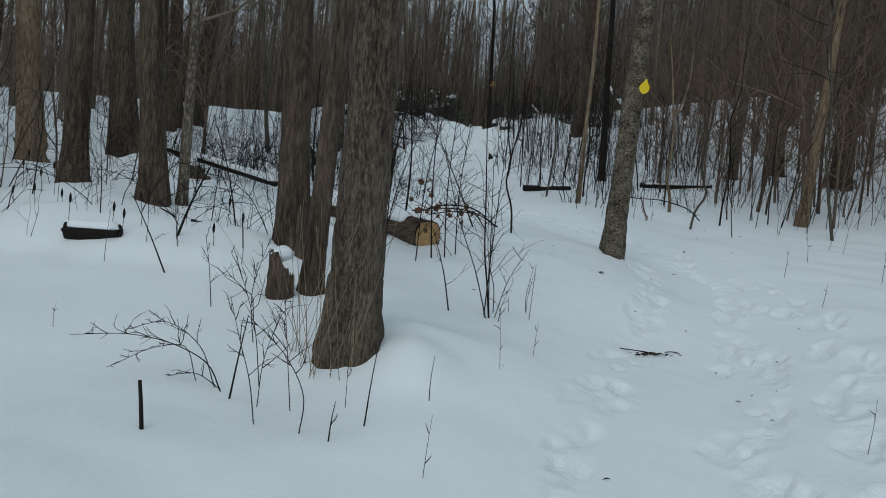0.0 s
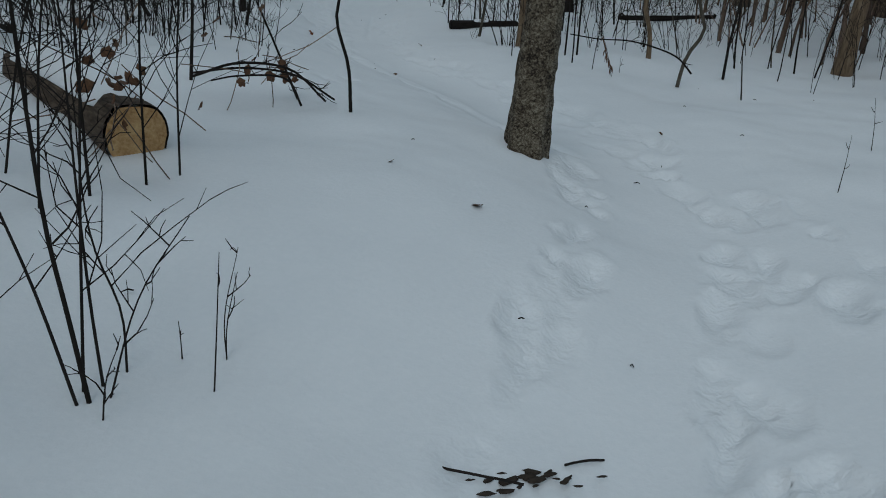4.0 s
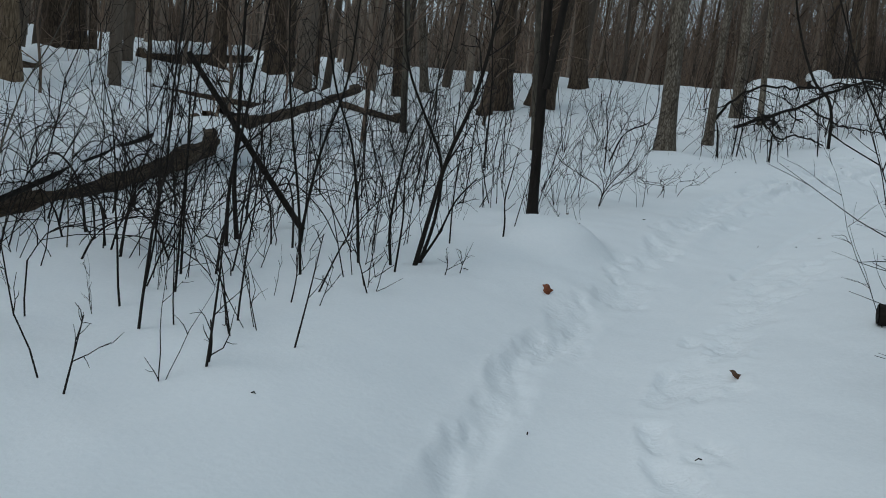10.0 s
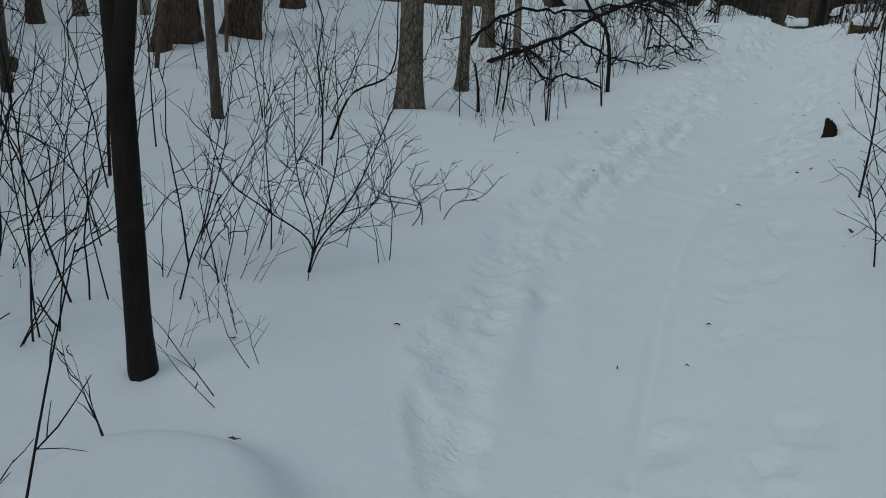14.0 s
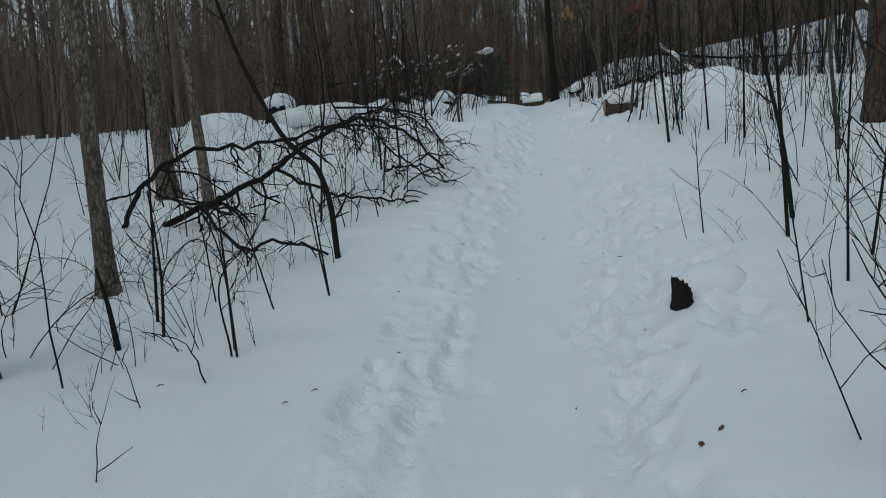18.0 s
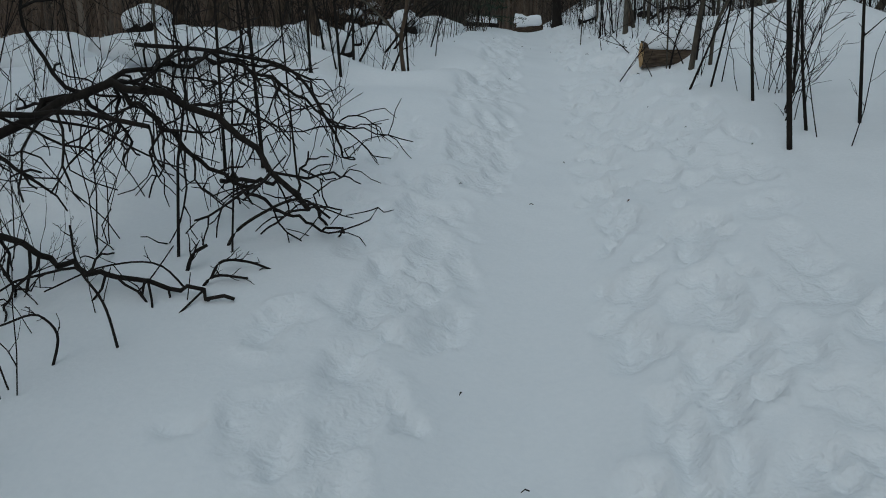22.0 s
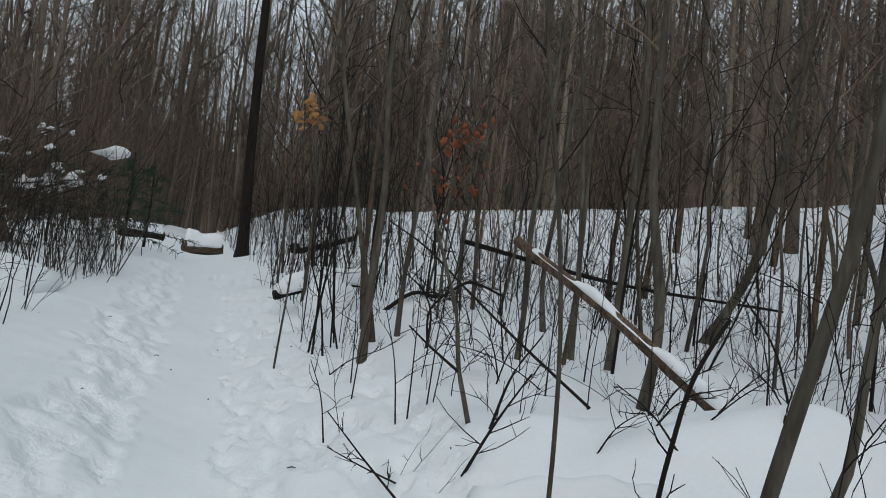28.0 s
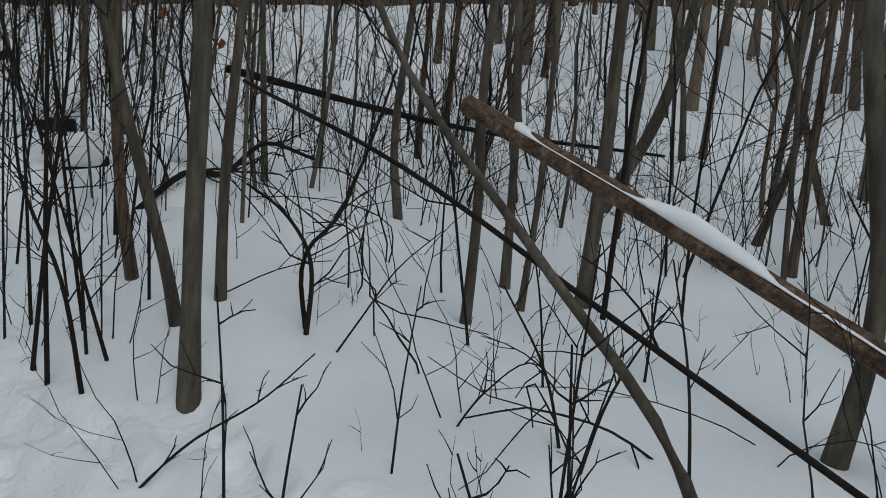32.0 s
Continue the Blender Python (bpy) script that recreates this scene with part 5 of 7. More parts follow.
# right of the trail before the bend
stem(3.13, 10.14, [(0.04, 0, 0.2), (0.17, 0, 0.48), (0.12, 0, 0.6), (0.17, 0, 1.6), (0.2, 0, 2.4)], 0.017, 6, 0.6, 150, "sapling bent at a knee above the snow", bark=BARK_YOUNG, low=0.5)
rod([(2.2, 10.43, 2.17), (2.46, 10.33, 2.14), (2.67, 10.22, 2.14), (2.87, 10.1, 2.1), (3.09, 10.02, 2.01), on(3.2, 10.0, 0.1)], 0.005, 0.008, BARK_DARK, "thin dark dead branch lying propped above the snow", "branch", "branch", 3, 0.2, 151)
for n, (x, y, dx, dy, h, r) in enumerate([(1.74, 11.3, 0.0, 0, 0.75, 0.006), (2.03, 10.75, 0.12, 0, 0.45, 0.004), (2.69, 10.52, 0.0, 0, 0.14, 0.003), (2.29, 11.43, 0.05, 0, 1.9, 0.010), (2.73, 12.15, 0, 0, 0.4, 0.005), (2.97, 12.45, 0.02, 0, 0.5, 0.006), (2.45, 10.6, 0.1, 0, 0.6, 0.004),
                                             (1.02, 13.75, -0.05, 0, 1.8, 0.009), (1.15, 13.7, 0.06, 0.02, 1.7, 0.009), (1.35, 13.8, 0.1, 0, 1.6, 0.009), (1.6, 13.75, 0.1, 0, 1.9, 0.009), (1.75, 13.5, 0.15, 0, 1.7, 0.008), (2.0, 13.9, 0.1, 0, 1.8, 0.009), (2.3, 13.4, 0.1, 0.02, 1.5, 0.009), (2.5, 13.7, 0.06, 0, 2.0, 0.010)]):
    stem(x, y, [(dx * 0.3, dy, h * 0.5), (dx, dy, h)], r, 6 if h > 0.8 else 1, 0.3 if h > 0.8 else 0.1, 160 + n, SAP if h > 0.7 else WEED, name="sapling" if h > 0.7 else "weed_stalk")
def frond(x, y, dx, dy, h):
    """A withered stalk hung with small drooping seed pods."""
    rng = np.random.RandomState(151)
    weed = stem(x, y, [(dx * 0.5, dy * 0.5, h * 0.5), (dx, dy, h)], 0.003, 0, label="withered brown frond hung with dry pods", name="weed_stalk", tip=0.5)
    for k in range(22):
        s = 0.22 + 0.76 * k / 22
        a, b = np.array((dx * s, dy * s, h * s)), rng.normal(0, 0.012, 2)
        ln = 0.03 + 0.035 * math.sin(3.1 * s)
        q = np.array([a, a + (b[0] + 0.012, b[1], -ln * 0.4), a + (b[0] * 1.4 + 0.016, b[1] * 1.4, -ln)])
        part("pod", mesh_np("pod", *tubes(q[None], np.array([[0.002, 0.006, 0.0015]]), 5), LEAF_BROWN), weed)


frond(2.6, 10.36, -0.13, 0.05, 0.4)
# the shrub leaning over the left edge of the trail, and the stems about it
for n, (x, y, rel, r, k, reach) in enumerate([(-1.21, 12.23, [(0.04, 0.05, 0.34), (0.07, 0.1, 0.65), (0.14, 0.19, 1.01), (0.18, 0.25, 1.44), (0.25, 0.3, 2.2)], 0.0155, 12, 0.5), (-1.26, 12.3, [(0.07, 0.1, 0.19), (0.12, 0.16, 0.4), (0.19, 0.25, 0.55)], 0.009, 6, 0.3), (-1.29, 12.12, [(-0.02, -0.03, 0.24), (-0.01, -0.01, 0.52), (0.0, 0.01, 0.7), (0.06, 0.09, 1.0)], 0.0095, 10, 0.5),
                                                (-1.24, 12.3, [(0.04, 0.06, 0.31), (0.04, 0.05, 0.62), (-0.04, -0.06, 0.89), (-0.11, -0.14, 1.1), (-0.2, -0.2, 1.7)], 0.0115, 12, 0.5), (-1.42, 11.98, [(-0.03, -0.05, 0.39), (-0.07, -0.12, 0.75), (-0.11, -0.19, 0.93), (-0.2, -0.3, 1.5)], 0.0095, 9, 0.5), (-1.47, 11.59, [(-0.02, -0.05, 0.4), (-0.05, -0.11, 0.76), (-0.07, -0.16, 1.12), (-0.1, -0.2, 1.8)], 0.0085, 8, 0.5),
                                                (-1.11, 11.41, [(0.06, 0.16, 0.35), (0.12, 0.31, 0.54), (0.18, 0.46, 0.68)], 0.0055, 4, 0.3), (-0.92, 11.62, [(-0.05, -0.09, 0.23), (-0.09, -0.16, 0.39)], 0.0045, 3, 0.2), (-1.14, 12.0, [(0.01, 0.01, 0.32), (0.01, 0.01, 0.64), (0.05, 0.08, 0.78)], 0.007, 8, 0.4), (-1.77, 11.79, [(0.01, 0.03, 0.33), (0.03, 0.08, 0.66), (0.08, 0.17, 1.03), (0.1, 0.2, 1.6)], 0.0105, 9, 0.5),
                                                (-2.35, 11.75, [(-0.02, -0.05, 0.36), (-0.02, -0.06, 0.83), (0.0, -0.1, 1.8)], 0.017, 7, 0.6), (-1.42, 12.78, [(-0.01, -0.01, 0.29), (0.0, 0.0, 0.65), (0.02, 0.02, 0.96)], 0.006, 8, 0.4), (-2.23, 11.59, [(0.0, -0.01, 0.41), (0.01, 0.04, 0.75), (0.1, 0.1, 1.6)], 0.0125, 8, 0.5), (-1.6, 10.9, [(0.02, 0.0, 0.7), (0.05, 0.03, 1.4)], 0.007, 8, 0.4), (-1.9, 11.1, [(-0.03, 0.0, 0.7), (-0.1, 0.0, 1.6)], 0.008, 8, 0.4)]):
    stem(x, y, rel, r, k, reach, 180 + n, "dark leaning shrub stem with tangled twigs", low=0.25, sub=3)
for n, (x, y, dx, dy, h, r) in enumerate([(-1.10, 11.25, 0.0, 0.01, 0.27, 0.0045), (-0.59, 10.47, 0.02, 0.02, 0.75, 0.006), (-0.63, 10.5, 0, 0, 0.18, 0.007), (-0.57, 10.87, 0.06, 0.05, 0.5, 0.005), (-0.69, 9.97, 0.05, 0.04, 0.3, 0.005), (-0.98, 12.38, 0, 0, 0.12, 0.004), (-0.99, 12.26, 0, 0, 0.14, 0.004), (-0.95, 11.3, 0.03, 0.05, 0.2, 0.003)]):
    stem(x, y, [(dx * 0.4 + 0.02, dy * 0.4, h * 0.5), (dx, dy, h)], r, 3, 0.2, 200 + n, WEED, name="weed_stalk")
rod([on(-2.28, 12.27, -0.05), (-2.41, 12.04, lift(-2.3, 12.2) + 0.3), (-2.49, 11.88, lift(-2.3, 12.2) + 0.53), (-2.7, 11.5, lift(-2.3, 12.2) + 1.1)], 0.023, 0.018, BARK_DARK, "dead dark pole leaning out of the snow", "pole", "branch", 3, 0.3, 210)
rod([(-1.69, 14.01, lift(-1.6, 13.98) + 1.05), (-1.59, 13.95, lift(-1.6, 13.98) + 1.7), (-1.39, 13.89, lift(-1.6, 13.98) + 3.2), (-1.24, 13.99, lift(-1.6, 13.98) + 5.6)], 0.032, 0.012, BARK_DARK, "second stem of a forked dark tree", "forked_stem", "tree", 6, 0.9, 211, tw=WOODS)
stem(-1.33, 13.24, [(0.0, -0.01, 0.12), (-0.02, -0.01, 0.22), (0.0, 0.0, 0.45), (0.02, 0.01, 0.6)], 0.007, 4, 0.3, 212, "crooked little sapling with a withered leaf")
stem(-1.32, 13.33, [(0.05, 0.05, 0.4), (0.1, 0.08, 0.7)], 0.004, 4, 0.25, 213)
for n, rel in enumerate([[(0.05, 0, 0.16), (0.2, 0.05, 0.42), (0.38, 0.05, 0.85)], [(0.03, 0, 0.15), (-0.25, 0, 0.3), (-0.55, 0.05, 0.42), (-0.75, 0.1, 0.7)], [(0.05, 0, 0.2), (0.08, 0.1, 0.6), (0.0, 0.15, 1.1)], [(0.04, 0, 0.16), (-0.15, 0.1, 0.5), (-0.2, 0.1, 1.0)], [(0.1, 0, 0.2), (0.3, 0, 0.36), (0.5, 0, 0.75)]]):
    stem(-1.95, 15.5, rel, 0.0062 - 0.0006 * n, 11, 0.42, 220 + n, "low spreading bare shrub with fine upright twigs", low=0.2, sub=3)
for n in range(7):
    a = n * 0.9
    stem(-1.85 + 0.12 * math.cos(a), 16.65 + 0.2 * math.sin(a), [(0.1 - 0.12 * n % 0.3, 0.02, 0.14), (0.25 - 0.1 * n, 0.05, 0.2), (0.35 - 0.13 * n, 0.1, 0.34)], 0.0038, 6, 0.22, 230 + n, "tangle of low dark broken twigs", name="weed_stalk", sub=1)
stem(-3.39, 18.06, [(0.2, 0, 0.4), (0.5, 0, 0.55), (0.55, 0, 1.2)], 0.012, 8, 0.5, 240)
# right of the trail where it straightens
for n, (x, y, rel, r, k) in enumerate([(0.87, 15.65, [(0.05, 0, 0.5), (0.16, 0, 1.1), (0.2, 0, 2.0), (0.3, 0, 3.0)], 0.012, 6), (0.88, 16.1, [(0.03, 0, 0.4), (0.15, 0, 0.8), (0.22, 0, 1.4), (0.4, 0, 2.6)], 0.012, 6), (0.69, 15.79, [(-0.06, 0, 0.3), (-0.16, 0, 0.75)], 0.005, 5),
                                         (0.86, 17.33, [(0.0, 0, 0.6), (0.04, 0, 1.4), (0.02, 0, 2.4)], 0.011, 8), (0.68, 17.96, [(0.0, 0, 0.5), (-0.05, 0, 1.0), (-0.08, 0, 1.5)], 0.008, 9), (1.43, 16.87, [(0.0, 0, 0.8), (0.05, 0, 2.2)], 0.012, 6), (0.69, 16.63, [(-0.05, 0, 0.25), (-0.15, 0, 0.5)], 0.005, 9), (1.1, 16.4, [(0.04, 0, 0.8), (0.1, 0, 1.9)], 0.009, 8), (1.3, 17.8, [(0.0, 0, 0.8), (0.03, 0, 2.1)], 0.010, 8),
                                         (1.08, 19.92, [(-0.06, 0, 0.4), (-0.15, 0, 0.95)], 0.006, 6), (0.86, 18.74, [(-0.15, 0, 0.35), (-0.3, 0, 0.7)], 0.004, 2), (1.66, 21.92, [(-0.06, 0, 0.5), (-0.2, 0, 1.2), (-0.3, 0, 2.4)], 0.019, 9), (0.85, 18.05, [(-0.02, 0, 0.25), (-0.1, 0, 0.5), (-0.14, 0, 1.1), (-0.1, 0, 1.9)], 0.010, 10), (0.85, 18.0, [(0.15, 0, 0.35), (0.2, 0, 0.9)], 0.007, 7),
                                         (0.98, 21.8, [(-0.03, 0, 0.35), (-0.05, 0, 0.85)], 0.006, 5), (0.85, 21.75, [(-0.05, 0, 0.2), (-0.1, 0, 0.42)], 0.003, 0), (1.5, 20.5, [(0, 0, 0.7), (0.05, 0, 1.8)], 0.009, 8), (1.8, 20.9, [(0.1, 0, 0.8), (0.1, 0, 2.2)], 0.010, 8), (1.55, 25.5, [(-0.06, 0, 0.4), (-0.12, 0, 1.5)], 0.011, 6), (1.42, 26.2, [(-0.05, 0, 0.6), (0.02, 0, 1.8)], 0.012, 6),
                                         (1.26, 26.78, [(0.1, 0, 0.5), (0.16, 0, 1.6)], 0.009, 6), (1.09, 26.76, [(0.15, 0, 0.35), (0.3, 0, 0.7)], 0.010, 5), (1.75, 26.4, [(0.0, 0, 0.8), (-0.04, 0, 2.2)], 0.012, 6), (1.9, 25.6, [(-0.05, 0, 0.8), (-0.1, 0, 2.0)], 0.012, 7), (2.1, 24.8, [(0.0, 0, 0.8), (0.05, 0, 2.4)], 0.013, 7)]):
    stem(x, y, rel, r, k, 0.45, 250 + n, low=0.25)
# left of the trail before the fallen limb
for n, (x, y, rel, r, k) in enumerate([(-2.06, 20.14, [(-0.03, 0, 0.4), (-0.06, 0, 0.6), (-0.2, 0, 0.95)], 0.008, 5), (-2.1, 20.16, [(-0.02, 0, 0.45), (0.15, 0, 0.62), (0.3, 0, 0.85)], 0.007, 5), (-2.73, 20.61, [(0.02, 0, 0.35), (-0.02, 0, 0.95)], 0.012, 4), (-2.73, 20.6, [(0.1, 0, 0.5), (0.3, 0, 0.62), (0.4, 0, 0.55)], 0.008, 5), (-1.75, 21.17, [(-0.06, 0, 0.5), (-0.12, 0, 1.2)], 0.008, 5), (-2.94, 20.42, [(-0.05, 0, 0.3), (-0.1, 0, 0.5)], 0.022, 0),
                                         (-2.11, 21.02, [(-0.15, 0, 0.5), (-0.3, 0, 0.9)], 0.007, 5), (-1.77, 21.23, [(-0.1, 0, 0.6), (-0.15, 0, 1.1)], 0.007, 4), (-2.06, 25.26, [(0.0, 0, 0.9), (0.02, 0, 2.0)], 0.012, 8), (-1.83, 25.31, [(-0.04, 0, 0.8), (-0.16, 0, 2.2)], 0.014, 8), (-1.55, 25.09, [(-0.05, 0, 0.8), (-0.1, 0, 1.7)], 0.007, 8), (-2.49, 27.0, [(-0.05, 0, 0.7), (-0.15, 0, 1.5)], 0.011, 5),
                                         (-1.48, 28.1, [(0.15, 0, 0.3), (0.25, 0, 0.9)], 0.012, 5), (-1.15, 29.0, [(0.1, 0, 0.3), (0.2, 0, 0.75)], 0.008, 6), (-1.94, 28.02, [(0.2, 0, 0.4), (0.4, 0, 0.8)], 0.013, 6), (-1.06, 28.64, [(0.05, 0, 0.3), (0.2, 0, 0.65)], 0.006, 5), (-1.55, 29.04, [(0.3, 0, 0.3), (0.6, 0, 0.5)], 0.013, 6), (-1.6, 28.7, [(0.35, 0, 0.35), (0.7, 0.05, 0.6)], 0.012, 6), (-1.8, 28.4, [(0.3, 0, 0.45), (0.75, 0, 0.8)], 0.012, 5), (-1.63, 27.29, [(0.0, 0, 0.4), (-0.05, 0, 1.2)], 0.012, 4)]):
    stem(x, y, rel, r, k, 0.4, 290 + n, low=0.25)
# right at the end of the walk
for n, (x, y, dx, dy, h, r) in enumerate([(3.05, 31.1, 0.1, -0.05, 2.0, 0.014), (3.83, 30.13, -0.3, 0.2, 0.7, 0.010), (3.61, 29.75, -0.05, 0.1, 1.2, 0.012), (5.26, 30.47, 0.05, 0, 2.4, 0.018), (4.83, 30.03, 0.04, 0, 2.2, 0.014), (4.65, 30.29, 0.0, 0, 2.2, 0.014), (0.99, 32.22, -0.05, 0, 1.1, 0.008), (1.05, 31.75, -0.1, 0, 0.9, 0.007), (1.07, 29.72, -0.1, 0.1, 0.55, 0.005), (1.12, 29.7, 0, 0.05, 0.7, 0.005),
                                             (1.26, 29.86, 0.05, 0, 0.8, 0.005), (1.3, 29.9, 0.1, -0.05, 0.6, 0.004), (1.3, 29.06, 0.3, 0.2, 0.4, 0.008), (2.19, 29.2, 0.25, -0.15, 0.3, 0.006), (2.2, 29.25, 0.0, 0.05, 0.45, 0.005), (1.75, 30.2, 0.2, -0.1, 0.5, 0.006), (1.85, 30.3, -0.2, 0.1, 0.5, 0.006), (2.0, 30.0, 0.1, 0.2, 0.6, 0.006), (0.73, 29.77, -0.1, 0.1, 0.35, 0.005), (0.95, 30.3, 0.05, 0, 0.5, 0.005), (1.0, 30.6, -0.04, 0, 0.6, 0.005), (1.4, 30.5, 0.1, 0.05, 0.5, 0.004), (2.5, 30.5, 0.06, 0, 0.8, 0.006), (2.1, 30.6, -0.1, 0.1, 0.7, 0.005)]):
    stem(x, y, [(dx * 0.4, dy * 0.4, h * 0.55), (dx, dy, h)], r, 3, 0.3, 320 + n, SAP if h > 0.9 else WEED, name="sapling" if h > 0.9 else "weed_stalk")
rod([on(1.4, 27.99, -0.05), (1.45, 27.96, 5.41), (1.49, 27.93, 5.65), (1.55, 27.94, 5.75), (1.6, 27.94, 5.83)], 0.0095, 0.007, BARK_DARK, "dark broken stub of a sapling beside the sawn trunk", "stub", "branch", twigs=4, reach=0.3, seed=350)


# ---- the dead limb beside the trail: crooked black branches ----
def dead_limb():
    t = thing("fallen_limb", *on(-4.0, 23.45), "big crooked dead limb with drooping black twigs", "branch")
    o = np.array(on(-4.0, 23.45))
    rng = np.random.RandomState(61)
    runs = [([(-4.0, 23.44, 3.66), (-3.31, 23.28, 3.92), (-2.83, 23.5, 4.19), (-2.4, 23.75, 4.5), (-1.98, 23.8, 4.66), (-1.5, 23.9, 4.45), (-1.15, 23.85, 4.1)], 0.034, 0.012, 16),
            ([(-4.45, 23.4, 3.62), (-3.92, 22.98, 4.11), (-3.4, 22.75, 4.36), (-2.75, 23.07, 4.42), (-2.2, 23.3, 4.55), (-1.6, 23.3, 4.5)], 0.028, 0.009, 13),
            ([(-3.3, 23.2, 3.92), (-3.08, 22.34, 3.78), (-2.74, 22.27, 3.5), (-2.4, 22.15, 3.56), (-1.97, 22.06, 3.44)], 0.02, 0.011, 8),
            ([(-2.83, 23.5, 4.19), (-2.45, 23.7, 3.95), (-1.95, 23.6, 3.84), (-1.39, 23.5, 3.78)], 0.018, 0.008, 9),
            ([(-2.4, 23.75, 4.5), (-2.0, 24.3, 4.75), (-1.6, 24.8, 4.7), (-1.3, 24.9, 4.45), (-1.2, 24.8, 4.25)], 0.015, 0.006, 16),
            ([(-2.0, 24.3, 4.75), (-1.9, 25.0, 4.8), (-1.55, 25.2, 4.7), (-1.3, 25.2, 4.4)], 0.011, 0.005, 12),
            ([(-1.98, 23.8, 4.66), (-1.6, 24.1, 4.2), (-1.3, 24.2, 4.0), (-1.05, 24.1, 3.95)], 0.013, 0.006, 8),
            ([(-1.95, 24.9, 4.1), (-1.7, 24.6, 4.15), (-1.35, 24.4, 4.1), (-1.15, 24.3, 3.9)], 0.014, 0.007, 6)]
    for pts, r0, r1, k in runs:
        p = spline(np.array(pts) - o, 30)
        p[1:-1] += rng.normal(0, 0.014, (28, 3))
        rr = np.linspace(r0, r1, 30)
        b = part("branch", mesh_np("branch", *tubes(p[None], rr[None], 9), BARK_DARK), t)
        pieces = []
        for c in range(int(k * 1.6)):
            i = rng.randint(5, 30)
            way = np.array((rng.normal(0.25, 0.6), rng.normal(0, 0.6), rng.normal(-0.35, 0.5)))
            q = wand(rng, p[i], way, rng.uniform(0.25, 0.6), 7, 0.75, -0.25)
            r = max(rr[i] * 0.55, 0.0052)
            pieces.append(tubes(q[None], np.linspace(r, r * 0.6, 7)[None], 5))
            for _ in range(3):
                j = rng.randint(2, 7)
                w2 = rng.normal(0, 0.6, 3) + (q[j] - q[j - 1]) * 8
                pieces.append(tubes(wand(rng, q[j], w2, rng.uniform(0.1, 0.28), 4, 0.6, -0.3)[None], np.linspace(r * 0.6, r * 0.4, 4)[None], 4))
        tagged(part("spray", mesh_np("spray", *joined(pieces), TWIG_DARK), b), kind="stuff")


dead_limb()
rod([on(-1.9, 22.12, -0.05), (-1.98, 22.15, 4.0), (-2.03, 22.1, 4.16), (-2.2, 22.0, 4.34), (-2.45, 22.05, 4.75), (-2.75, 22.2, 5.4), (-3.0, 22.3, 6.2)], 0.026, 0.012, BARK_DARK, "broken dark sapling bent over at breast height", twigs=7, reach=0.4, seed=62, low=0.1, n=32)
rod([on(-2.6, 25.3, 0.72), on(-1.9, 25.05, 0.72), on(-1.5, 24.95, 0.62), on(-1.25, 24.85, 0.3)], 0.014, 0.008, BARK_DARK, "drooping dead branch with knobby black twigs", "branch", "branch", 8, 0.35, 63, 26, 8, 0.2, 2)


# dead branches and dry shoots in the snow where the walk ends
for n, (x, y, rel, r, k, reach) in enumerate([(1.14, 28.88, [(0.09, -0.04, 0.17), (0.21, -0.09, 0.4)], 0.008, 9, 0.3), (0.92, 28.9, [(-0.17, 0.05, 0.13), (-0.33, 0.1, 0.3)], 0.006, 3, 0.2), (0.94, 29.03, [(-0.17, 0.06, 0.02), (-0.31, 0.1, 0.08)], 0.005, 4, 0.18), (0.69, 27.72, [(0.2, -0.04, 0.25), (0.45, -0.09, 0.45)], 0.0055, 5, 0.3),
                                                 (1.13, 27.81, [(0.07, -0.02, 0.31), (0.15, -0.05, 0.5)], 0.010, 10, 0.35), (0.93, 27.41, [(-0.1, 0.03, 0.23), (-0.05, 0.04, 0.36)], 0.004, 4, 0.2), (1.25, 27.75, [(-0.12, 0.05, 0.2), (-0.3, 0.1, 0.3)], 0.007, 8, 0.3), (1.35, 27.9, [(0.1, 0.02, 0.25), (0.3, 0.0, 0.35)], 0.008, 8, 0.3),
                                                 (0.87, 30.93, [(0.16, -0.05, 0.12), (0.36, -0.08, 0.22), (0.5, -0.1, 0.33)], 0.005, 3, 0.15), (1.65, 31.21, [(0.1, -0.07, 0.16), (0.19, -0.13, 0.33), (0.31, -0.21, 0.47)], 0.0045, 2, 0.2), (1.66, 30.6, [(0.09, -0.08, 0.15), (0.17, -0.16, 0.24), (0.25, -0.23, 0.17)], 0.004, 4, 0.2),
                                                 (1.98, 28.87, [(0.08, -0.07, 0.1), (0.19, -0.16, 0.14)], 0.005, 7, 0.2)]):
    stem(x, y, rel, r, k, reach, 500 + n, "dark dead branch poking crookedly out of the snow", name="branch", low=0.15, sub=2)
for n, (x, y, a) in enumerate([(1.62, 28.72, 0.3), (1.95, 28.62, 2.4), (2.2, 28.82, -0.2), (2.5, 28.7, 0.9), (2.75, 28.95, 2.9), (2.35, 28.98, 0.1)]):
    ln = 0.26 + 0.05 * (n * 5 % 4)
    stem(x, y, [(0.45 * ln * math.cos(a), 0.3 * ln * math.sin(a), 0.1), (ln * math.cos(a), ln * 0.7 * math.sin(a), 0.17 + 0.03 * (n % 3))], 0.0045 + 0.001 * (n % 2), 5, 0.22, 560 + n, "forked dead twig lying out over the snow", name="branch", low=0.2, sub=1)
